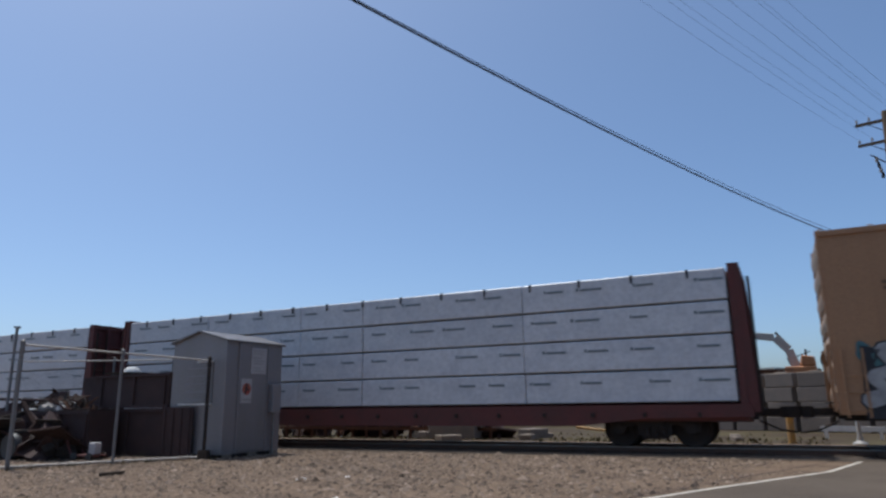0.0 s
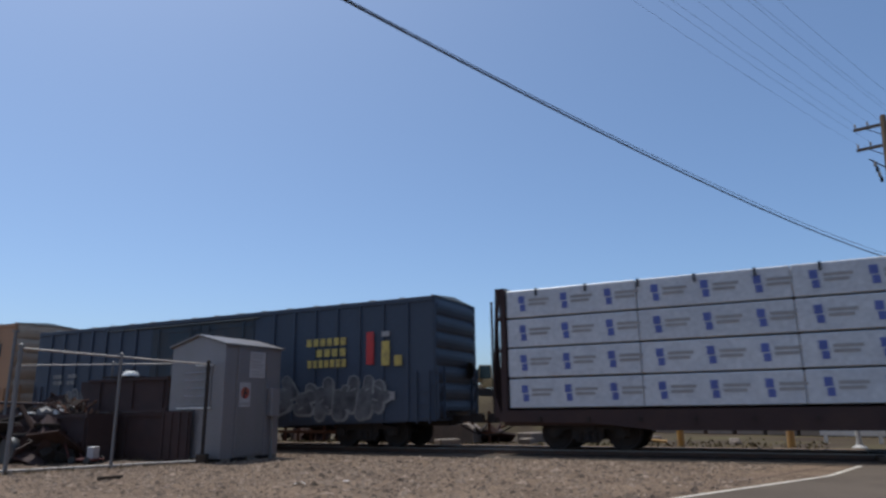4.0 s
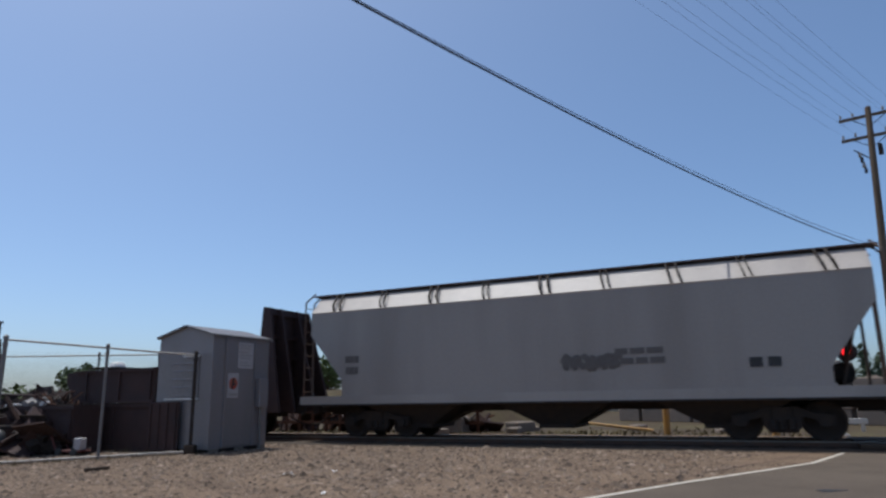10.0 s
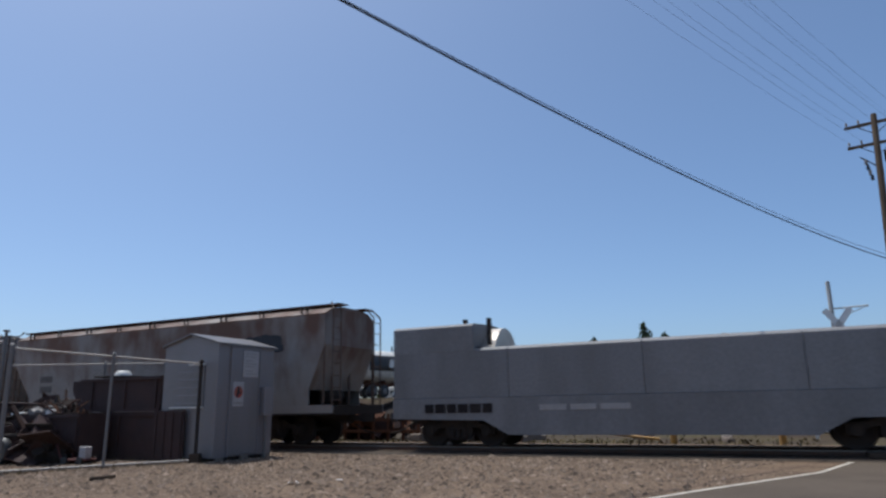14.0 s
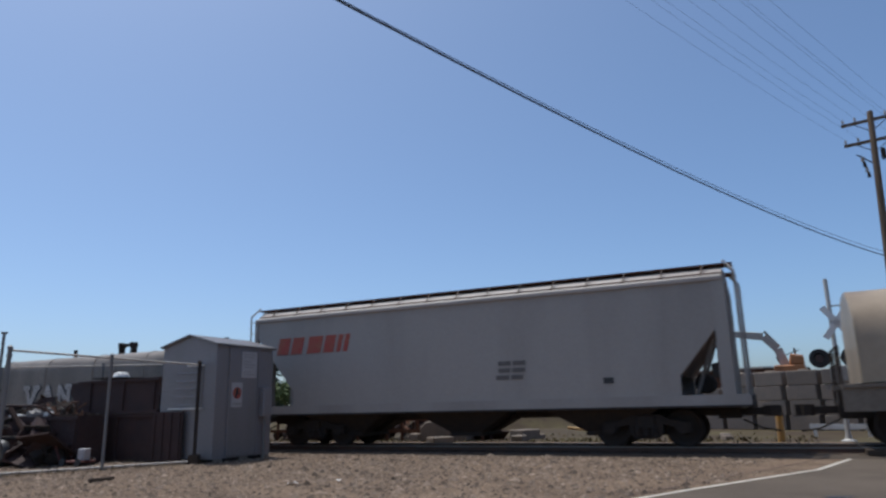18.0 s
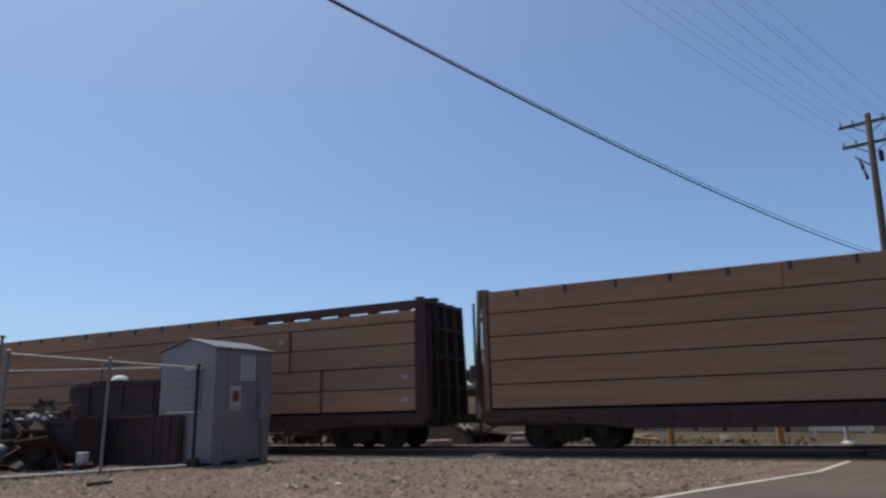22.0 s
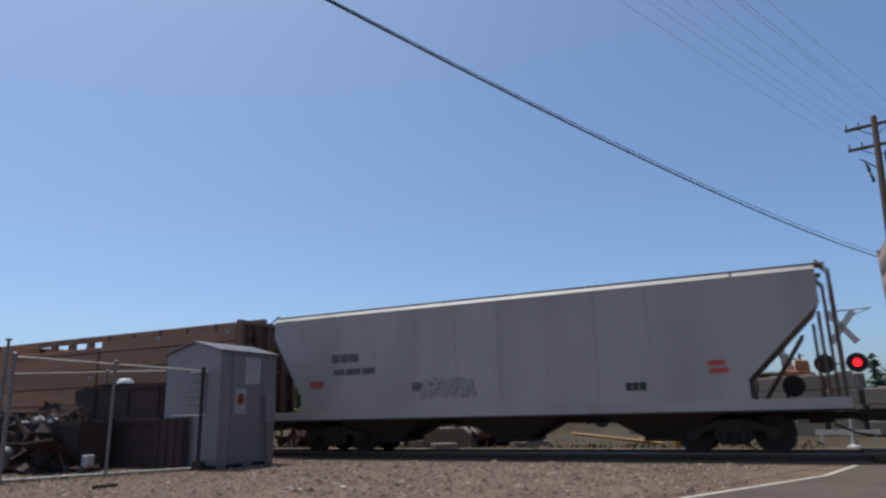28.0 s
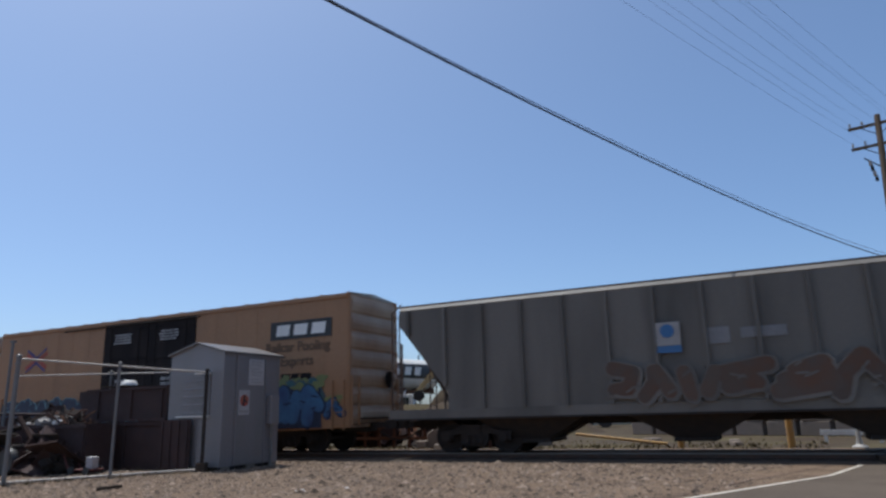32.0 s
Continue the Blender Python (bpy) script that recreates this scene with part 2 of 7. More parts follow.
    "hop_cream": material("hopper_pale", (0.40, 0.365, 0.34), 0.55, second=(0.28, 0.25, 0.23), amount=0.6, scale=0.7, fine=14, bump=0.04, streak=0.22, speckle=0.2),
    "hop_dark": material("hopper_sooty", (0.165, 0.150, 0.132), 0.65, second=(0.075, 0.068, 0.060), amount=0.85, scale=0.6, fine=14, bump=0.06, streak=0.22, speckle=0.2),
    "walkway": material("roof_walkway", (0.11, 0.085, 0.07), 0.8, 0.2, second=RUST, amount=0.6, scale=2),
    "rust": material("rusted_steel", (0.11, 0.055, 0.035), 0.85, 0.1, second=(0.09, 0.04, 0.025), amount=0.8, scale=2, fine=24, bump=0.2),
    "gon": material("gondola_grey", (0.20, 0.20, 0.21), 0.6, second=(0.13, 0.125, 0.125), amount=0.7, scale=0.8, fine=14, bump=0.05, streak=0.25),
    "coil_grey": material("coil_hood_grey", (0.215, 0.19, 0.165), 0.5, 0.1, second=(0.11, 0.09, 0.072), amount=0.85, scale=0.8, fine=10, bump=0.08, streak=0.3, speckle=0.2),
    "coil_tan": material("coil_hood_tan", (0.37, 0.295, 0.21), 0.40, second=(0.22, 0.165, 0.115), amount=0.7, scale=0.6, fine=7, bump=0.08, streak=0.35, speckle=0.25),
    "ink": material("faded_stencil", (0.13, 0.12, 0.115), 0.7, amount=0.5, scale=5, bump=0),
    "logo_red": material("faded_red", (0.38, 0.07, 0.055), 0.65, second=(0.30, 0.14, 0.08), amount=0.7, scale=3, bump=0.02),
    "logo_blue": material("faded_blue", (0.085, 0.07, 0.20), 0.65, second=(0.18, 0.11, 0.12), amount=0.7, scale=3, bump=0.02),
    "patch": material("grey_patch", (0.33, 0.32, 0.32), 0.6, amount=0.3),
    "tag_silver": material("spray_silver", (0.36, 0.36, 0.365), 0.6, second=(0.16, 0.16, 0.17), amount=0.85, scale=2.0, bump=0.02),
    "tag_worn": material("spray_worn", (0.25, 0.25, 0.25), 0.6, second=(0.10, 0.10, 0.10), amount=0.9, scale=1.4, bump=0.02),
    "tag_soot": material("spray_soot", (0.13, 0.13, 0.135), 0.6, second=(0.03, 0.03, 0.035), amount=1.0, scale=1.6, bump=0.02),
    "tag_navy": material("spray_navy", (0.024, 0.036, 0.075), 0.6, bump=0.02),
    "tag_slate": material("spray_slate", (0.085, 0.12, 0.135), 0.6, second=(0.05, 0.06, 0.07), amount=0.7, scale=1.8, bump=0.02),
    "tag_dust": material("spray_dust", (0.28, 0.255, 0.24), 0.6, second=(0.20, 0.15, 0.12), amount=0.8, scale=1.6, bump=0.02),
    "tag_sky": material("spray_sky", (0.14, 0.28, 0.33), 0.6, second=(0.06, 0.12, 0.18), amount=0.8, scale=1.8, bump=0.02),
    "tag_pale": material("spray_pale_blue", (0.30, 0.36, 0.36), 0.6, second=(0.16, 0.22, 0.24), amount=0.8, scale=1.4, bump=0.02),
    "tag_olive": material("spray_olive", (0.15, 0.14, 0.075), 0.6, second=(0.09, 0.085, 0.06), amount=0.7, scale=2.0, bump=0.02),
    "tag_black": material("spray_black", (0.025, 0.025, 0.03), 0.6, bump=0.02),
    "tag_teal": material("spray_teal", (0.06, 0.14, 0.15), 0.6, second=(0.05, 0.12, 0.16), amount=0.8, scale=1.8, bump=0.02),
    "tag_blue": material("spray_blue", (0.062, 0.165, 0.315), 0.6, second=(0.04, 0.065, 0.17), amount=0.95, scale=1.3, bump=0.02),
    "tag_lime": material("spray_lime", (0.20, 0.23, 0.09), 0.6, amount=0.4, bump=0.02),
    "tag_yellow": material("spray_yellow", (0.27, 0.245, 0.14), 0.6, amount=0.5, bump=0.02),
    "tag_red": material("spray_red", (0.45, 0.07, 0.05), 0.6, amount=0.3, bump=0.02),
    "tag_pink": material("spray_pale", (0.46, 0.41, 0.40), 0.6, amount=0.3, bump=0.02),
    "lens_off": material("dark_lens", (0.06, 0.01, 0.01), 0.2, bump=0),
}
glow = bpy.data.materials.new("red_signal_glow")
glow.use_nodes = True
glow.node_tree.nodes["Principled BSDF"].inputs["Base Color"].default_value = (0.6, 0.02, 0.03, 1)
glow.node_tree.nodes["Principled BSDF"].inputs["Emission Color"].default_value = (1.0, 0.012, 0.018, 1)
glow.node_tree.nodes["Principled BSDF"].inputs["Emission Strength"].default_value = 2.2
M["glow"] = glow


# ---- mesh tools ----
def box(bm, x0, x1, y0, y1, z0, z1, m=None):
    vs = [bm.verts.new((x, y, z)) for x in (x0, x1) for y in (y0, y1) for z in (z0, z1)]
    for f in ((0, 1, 3, 2), (4, 6, 7, 5), (0, 4, 5, 1), (2, 3, 7, 6), (0, 2, 6, 4), (1, 5, 7, 3)):
        bm.faces.new([vs[i] for i in f])
    if m:
        for v in vs:
            v.co = m @ v.co
    return vs


def prism(bm, outline, x0, x1, axis="x"):
    """A solid between x0 and x1 whose cross section is the outline: (y, z) along x, (x, z) along y, (x, y) along z."""
    def put(a, p, q):
        return (a, p, q) if axis == "x" else (p, a, q) if axis == "y" else (p, q, a)
    a = [bm.verts.new(put(x0, *p)) for p in outline]
    b = [bm.verts.new(put(x1, *p)) for p in outline]
    k = len(outline)
    for i in range(k):
        bm.faces.new((a[i], a[(i + 1) % k], b[(i + 1) % k], b[i]))
    bm.faces.new(a[::-1])
    bm.faces.new(b)
    return a + b


def rod(bm, p, q, r, sides=6, r2=None):
    p, q = Vector(p), Vector(q)
    turn = (q - p).to_track_quat("Z", "Y").to_matrix()
    ring = []
    for c, rr in ((p, r), (q, r if r2 is None else r2)):
        ring.append([bm.verts.new(c + turn @ Vector((rr * math.cos(6.28319 * i / sides), rr * math.sin(6.28319 * i / sides), 0))) for i in range(sides)])
    for i in range(sides):
        j = (i + 1) % sides
        bm.faces.new((ring[0][i], ring[0][j], ring[1][j], ring[1][i]))
    bm.faces.new(ring[0][::-1])
    bm.faces.new(ring[1])


def tube(bm, pts, r, sides=5):
    """One bent rod along the points."""
    rings = []
    for i, p in enumerate(pts):
        d = (pts[min(i + 1, len(pts) - 1)] - pts[max(i - 1, 0)]).normalized()
        s = d.cross(Vector((0, 0, 1))).normalized()
        t = s.cross(d)
        rings.append([bm.verts.new(p + (s * math.cos(6.28319 * k / sides) + t * math.sin(6.28319 * k / sides)) * r) for k in range(sides)])
    for a, b in zip(rings, rings[1:]):
        for k in range(sides):
            bm.faces.new((a[k], a[(k + 1) % sides], b[(k + 1) % sides], b[k]))
    bm.faces.new(rings[0][::-1])
    bm.faces.new(rings[-1])


def lathe(bm, profile, sides=16, axis="z", c=(0, 0, 0)):
    """profile: (radius, height) rows, closed by end caps."""
    rings = []
    for r, h in profile:
        ring = []
        for i in range(sides):
            a = 6.28319 * i / sides
            p = (r * math.cos(a), r * math.sin(a), h)
            p = p if axis == "z" else (h, p[0], p[1]) if axis == "x" else (p[0], h, p[1])
            ring.append(bm.verts.new(Vector(p) + Vector(c)))
        rings.append(ring)
    for a, b in zip(rings, rings[1:]):
        for i in range(sides):
            j = (i + 1) % sides
            bm.faces.new((a[i], a[j], b[j], b[i]))
    bm.faces.new(rings[0][::-1])
    bm.faces.new(rings[-1])


def stroke(bm, pts, w, y):
    """A painted band along a line of (x, z) points."""
    for (x0, z0), (x1, z1) in zip(pts, pts[1:]):
        d = math.hypot(x1 - x0, z1 - z0) or 1
        nx, nz = -(z1 - z0) / d * w / 2, (x1 - x0) / d * w / 2
        ex, ez = (x1 - x0) / d * w * 0.3, (z1 - z0) / d * w * 0.3
        prism(bm, [(x0 + nx - ex, z0 + nz - ez), (x1 + nx + ex, z1 + nz + ez), (x1 - nx + ex, z1 - nz + ez), (x0 - nx - ex, z0 - nz - ez)], y - 0.003, y + 0.003, "y")


def finish(bm, bevel=0.0):
    if bevel:
        bmesh.ops.bevel(bm, geom=list(bm.edges), offset=bevel, segments=1, affect="EDGES", clamp_overlap=True)
    bmesh.ops.recalc_face_normals(bm, faces=bm.faces)
    return bm


def mesh_of(name, bm, mat, bevel=0.0, smooth=False):
    finish(bm, bevel)
    me = bpy.data.meshes.new(name)
    bm.to_mesh(me)
    bm.free()
    me.materials.append(M[mat])
    if smooth:
        me.shade_smooth()
        me.set_sharp_from_angle(angle=radians(35))
    return me


def part(name, bm, mat, parent, label="", bevel=0.0, smooth=False):
    """One mesh object under a thing or under a part."""
    ob = new(name, mesh_of(name, bm, mat, bevel, smooth))
    ob.parent = parent
    return tagged(ob, label)


def piece(name, me, parent, m):
    ob = new(name, me)
    ob.parent = parent
    ob.matrix_basis = m
    return ob


def thing(name, label, category, m, group=""):
    ob = new(name)
    ob.empty_display_size = 0.3
    ob.matrix_basis = m
    return tagged(ob, label, category, group)


def solid(name, bm, mat, label, category, m=None, group="", kind="", bevel=0.0, smooth=False):
    ob = new(name, mesh_of(name, bm, mat, bevel, smooth))
    if m:
        ob.matrix_basis = m
    return tagged(ob, label, category, group, kind)


def BM():
    return bmesh.new()


def here(p, rz=0.0):
    return Matrix.Translation(p) @ pose(0, 0, 0, 0, 0, rz)


# ---- the ground, the track and the road ----
def sheet(name, label, mat, ring, lift, kind="structure", cat="ground"):
    """A flat piece of ground whose outline is given in (x, y)."""
    bm = BM()
    bm.faces.new([bm.verts.new((x, y, slope(x, y) + lift)) for x, y in ring])
    return solid(name, bm, mat, label, cat, kind=kind)


def ground():
    bm = BM()
    lines = [-2600, -1400, -700, -350, -180, -90, -50, -30] + list(range(-24, 27, 3)) + [32, 50, 90, 180, 350, 700, 1400, 2600]
    grid = [[bm.verts.new((x, y, slope(x, y) if max(abs(x), abs(y)) < 800 else slope(x, y) - 0.002 * (max(abs(x), abs(y)) - 800))) for y in lines] for x in lines]
    for i in range(len(lines) - 1):
        for j in range(len(lines) - 1):
            bm.faces.new((grid[i][j], grid[i + 1][j], grid[i + 1][j + 1], grid[i][j + 1]))
    solid("ground", bm, "gravel", "dry grey-brown gravel lot with scattered stones", "ground", kind="structure")


ground()


def strip(nn0, nn1, s0, s1):
    return [(p.x, p.y) for p in (at(nn0, s0), at(nn0, s1), at(nn1, s1), at(nn1, s0))]


sheet("ground_yard", "dry bare earth beyond the track", "dirt", strip(21.6, 400, -420, 520), 0.006)

# raised sheet of paler gravel that puts the sunlit ground into colour
sheet("gravel_strip", "pale gravel strip standing in for sunlit ground beyond the rails", "gravel", strip(20.5, 22.7, -420, 520), 0.056)

# road: its left edge runs from behind the eye to the crossing
EDGE = [(-26.0, -13.0), (0.18, 7.70), (3.72, 10.50), (7.0, 12.88), (8.72, 14.76), (16.6, 23.2), (60.0, 70.0)]
EDGE_R = [(-18.0, -23.0), (7.0, -1.8), (10.8, 1.4), (14.2, 4.2), (16.2, 7.4), (24.2, 16.6), (68.0, 63.0)]
bm = BM()
lv = [bm.verts.new((x, y, slope(x, y) + 0.012)) for x, y in EDGE]
rv = [bm.verts.new((x, y, slope(x, y) + 0.012)) for x, y in EDGE_R]
for i in range(len(EDGE) - 1):
    bm.faces.new((lv[i], rv[i], rv[i + 1], lv[i + 1]))
solid("road", bm, "asphalt", "worn grey asphalt road leading over the crossing", "road", kind="structure")


def painted_line(points, w, off):
    bm = BM()
    side = []
    for i, (x, y) in enumerate(points):
        a, b = points[max(0, i - 1)], points[min(len(points) - 1, i + 1)]
        d = Vector((b[0] - a[0], b[1] - a[1])).normalized()
        nx, ny = d.y, -d.x
        side.append([bm.verts.new((x + nx * o, y + ny * o, slope(x, y) + 0.018)) for o in (off, off + w)])
    for a, b in zip(side, side[1:]):
        bm.faces.new((a[0], a[1], b[1], b[0]))
    solid("road_line", bm, "paint_line", "worn white edge line on the asphalt", "road marking", kind="structure")


painted_line(EDGE[:5], 0.10, 0.03)


bm = BM()
ring = []
for i in range(14):
    a = 6.28319 * i / 14
    k = 1 + 0.25 * math.sin(3 * a + 1) + 0.15 * math.sin(5 * a)
    ring.append(bm.verts.new((5.32 + 0.20 * k * math.cos(a) + 0.05 * math.sin(a), 9.30 + 0.11 * k * math.sin(a), slope(5.3, 9.3) + 0.016)))
bm.faces.new(ring)
solid("tar_patch", bm, "cable", "small dark tar patch on the asphalt", "road patch", kind="structure")


def track():
    far0, far1 = -480, 520
    bm = BM()
    a = [at(nn, far0, h) for nn, h in ((17.15, 0.008), (17.7, 0.05), (20.6, 0.05), (21.4, 0.008))]
    b = [at(nn, far1, h) for nn, h in ((17.15, 0.008), (17.7, 0.05), (20.6, 0.05), (21.4, 0.008))]
    va, vb = [bm.verts.new(p) for p in a], [bm.verts.new(p) for p in b]
    for i in range(3):
        bm.faces.new((va[i], va[i + 1], vb[i + 1], vb[i]))
    solid("track_bed", bm, "ballast", "low bed of dark crushed stone under the track", "track bed", kind="structure")
    root = thing("railway_track", "single railway track with wooden ties and worn steel rails", "track", here(at(MID, 0), YARD))
    tagged(root, kind="structure")
    tilt = GRADE
    for y in (-0.752, 0.752):
        bm = BM()
        for x0, x1, z0, z1, w in ((far0, far1, 0.055, 0.07, 0.07), (far0, far1, 0.07, 0.145, 0.012)):
            vs = box(bm, x0, x1, y - w, y + w, z0, z1)
            for v in vs:
                v.co.z -= tilt * v.co.x
        r = part("rail", bm, "rail", root, "rusted steel rail with a bright head")
        bm = BM()
        vs = box(bm, far0, far1, y - 0.036, y + 0.036, 0.145, RAIL)
        for v in vs:
            v.co.z -= tilt * v.co.x
        part("rail_head", bm, "rail_top", r)
    bm = BM()
    box(bm, -0.11, 0.11, -1.3, 1.3, -0.1, 0.058)
    tie = mesh_of("tie", bm, "tie", 0.008)
    far = BM()
    k = 0
    for i in range(-180, 181):
        x = i * 0.53
        if -38 < x < 14:
            piece("tie", tie, root, pose(x, 0, -tilt * x, 0, 0, 0.6 * math.sin(i * 2.7)))
        else:
            box(far, x - 0.11, x + 0.11, -1.3, 1.3, -0.05 - tilt * x, 0.056 - tilt * x)
    tagged(part("distant_tie", far, "tie", root), kind="stuff")


track()


def crossing():
    """Timber panels that carry the road over the rails."""
    root = thing("crossing_panels", "dark worn timber panels between the rails at the crossing", "crossing", here(at(MID, 0), YARD))
    tagged(root, kind="structure")
    bm = BM()
    box(bm, 0.01, 2.39, -0.62, 0.62, 0.05, 0.165)
    mid = mesh_of("panel", bm, "tie", 0.015)
    bm = BM()
    box(bm, 0.01, 2.39, -0.33, 0.33, 0.05, 0.165)
    outer = mesh_of("panel", bm, "tie", 0.015)
    for i in range(4):
        x = 1.6 + i * 2.4
        piece("panel", mid, root, pose(x, 0, -GRADE * x))
        for y in (-1.2, 1.2):
            piece("panel", outer, root, pose(x, y, -GRADE * x))


crossing()


def stones():
    """Loose stones on the lot."""
    rnd = np.random.RandomState(4)
    n = 34000
    nn = 6.0 + 11.2 * rnd.rand(n) ** 0.8
    ss = rnd.uniform(-1, 19, n)
    base = np.array([(1, 0, 0), (-1, 0, 0), (0, 1, 0), (0, -1, 0), (0, 0, 1), (0, 0, -0.4)], float)
    tri = [(0, 2, 4), (2, 1, 4), (1, 3, 4), (3, 0, 4), (2, 0, 5), (1, 2, 5), (3, 1, 5), (0, 3, 5)]
    verts, faces = [], []
    for i in range(n):
        p = at(nn[i], ss[i])
        # keep the road free
        ex = 0.18 + (p.y - 7.70) * (1.27 if p.y < 12.88 else 1.02)
        if p.x > ex - 0.15 - (2.6 * rnd.rand() ** 2 if rnd.rand() < 0.8 else 0):
            continue
        r = 0.012 + 0.034 * rnd.rand() ** 3 + (0.02 + 0.05 * rnd.rand() if rnd.rand() < 0.03 else 0)
        k = len(verts)
        s = base * r * rnd.uniform(0.6, 1.4, (6, 1)) * np.array([1, 1, 0.6])
        a = rnd.rand() * 6.28
        c, sn = math.cos(a), math.sin(a)
        for q in s:
            verts.append((p.x + q[0] * c - q[1] * sn, p.y + q[0] * sn + q[1] * c, p.z + q[2] + 0.003))
        faces += [(k + a_, k + b_, k + c_) for a_, b_, c_ in tri]
    me = bpy.data.meshes.new("loose_stones")
    me.from_pydata(verts, [], faces)
    me.materials.append(M["stone"])
    tagged(new("loose_stones", me), "scattered loose stones on the gravel", "stones", kind="stuff")


stones()


# ---- shed, fence and bins ----
def shed():
    """A small metal equipment house with a low gable, its signs and conduit."""
    w, d = 1.98, 2.25          # along the track, away from the eye
    eave, ridge = 3.08, 3.34
    root = thing("equipment_shed", "grey sheet-metal railway equipment shed with warning signs", "shed", here(at(13.66, 13.40), YARD))
    # local x runs towards -along, y away from the eye; the near corner is at the origin
    x0, x1 = -w, 0.0
    for name, a in (("wall_front", (x0, x1, 0.0, 0.05)), ("wall_back", (x0, x1, d - 0.05, d)), ("wall_side", (x1 - 0.05, x1, 0.05, d - 0.05)), ("wall_side", (x0, x0 + 0.05, 0.05, d - 0.05))):
        bm = BM()
        if name == "wall_side":
            box(bm, *a, 0.10, eave)
        else:
            prism(bm, [(x0, 0.10), (x1, 0.10), (x1, eave), ((x0 + x1) / 2, ridge), (x0, eave)], a[2], a[3], "y")
        part(name, bm, "shed", root)
    xm = (x0 + x1) / 2
    for sx in (-1, 1):
        bm = BM()
        e = xm + sx * (w / 2 + 0.07)
        prism(bm, [(xm, ridge + 0.01), (xm, ridge + 0.06), (e, eave + 0.03), (e, eave - 0.03)], -0.08, d + 0.08, "y")
        part("roof", bm, "shed_roof", root)
    bm = BM()
    box(bm, x0 + 0.06, x1 - 0.06, 0.06, d - 0.06, -0.02, 0.10)
    part("base", bm, "iron", root)
    for y in (0.1, 1.05, 1.95):
        for x in (x0 + 0.02, x1 - 0.24):
            bm = BM()
            box(bm, x, x + 0.24, y, y + 0.3, -0.03, 0.10)
            part("footing", bm, "concrete", root, "", 0.01)
    # door with its frame on the side that looks down the road
    bm = BM()
    box(bm, 0.002, 0.03, 0.5, 1.6, 0.14, 3.0)
    door = part("door", bm, "shed", root, "grey steel door", 0.006)
    bm = BM()
    for a in ((0.0, 0.045, 0.45, 0.5, 0.10, 3.0), (0.0, 0.045, 1.6, 1.65, 0.10, 3.0), (0.0, 0.045, 0.45, 1.65, 3.0, 3.04)):
        box(bm, *a)
    part("door_frame", bm, "shed", door)
    bm = BM()
    box(bm, 0.03, 0.05, 0.92, 1.52, 2.22, 2.94)
    sign = part("sign", bm, "sign_old", root, "white notice with lines of small print")
    bm = BM()
    for i, z in enumerate((2.88, 2.80, 2.68, 2.60, 2.52, 2.40, 2.32)):
        box(bm, 0.05, 0.056, 0.99, 1.45 - 0.07 * (i % 3), z - 0.035, z)
    part("sign_print", bm, "patch", sign)
    bm = BM()
    box(bm, 0.03, 0.05, 0.56, 0.98, 1.42, 2.08)
    sign = part("sign", bm, "sign_old", root, "white warning sign with a red ring")
    bm = BM()
    lathe(bm, [(0.11, 0.050), (0.16, 0.050), (0.16, 0.057), (0.11, 0.057)], 20, "x", (0, 0.77, 1.80))
    part("sign_ring", bm, "logo_red", sign)
    bm = BM()
    stroke(bm, [(0.72, 1.68), (0.77, 1.92)], 0.07, 0)
    stroke(bm, [(0.74, 1.82), (0.84, 1.77)], 0.05, 0.01)
    for v in bm.verts:
        v.co = Vector((0.060 + v.co.y * 0.3, v.co.x, v.co.z))
    part("sign_mark", bm, "black", sign)
    bm = BM()
    box(bm, 0.05, 0.057, 0.60, 0.94, 1.47, 1.54)
    part("sign_print", bm, "patch", sign)
    bm = BM()
    box(bm, 0.0, 0.20, 1.70, 2.06, 1.15, 1.95)
    cab = part("meter_box", bm, "shed", root, "grey meter box with conduit below", 0.015)
    bm = BM()
    rod(bm, (0.09, 1.88, 0.0), (0.09, 1.88, 1.16), 0.035, 8)
    part("conduit", bm, "galv", cab)
    # vent panel with a bright lip on the near side; its white ledges paint in highlights
    bm = BM()
    box(bm, -1.45, -0.45, -0.03, 0.0, 1.42, 2.52)
    vent = part("vent_panel", bm, "shed", root, "framed panel with a bright sill")
    bm = BM()
    for i in range(5):
        z = 1.52 + i * 0.21
        prism(bm, [(-0.03, z), (-0.055, z - 0.03), (-0.05, z - 0.04), (-0.03, z - 0.02)], -1.40, -0.50)
    part("vent_slat", bm, "shed", vent)
    bm = BM()
    box(bm, -1.60, -0.42, -0.09, 0.0, 1.38, 1.42)
    part("sill", bm, "white", vent, "bright sill")
    bm = BM()
    box(bm, -1.0, -0.42, -0.07, 0.0, 2.52, 2.56)
    part("lintel", bm, "white", vent, "bright lintel")


shed()


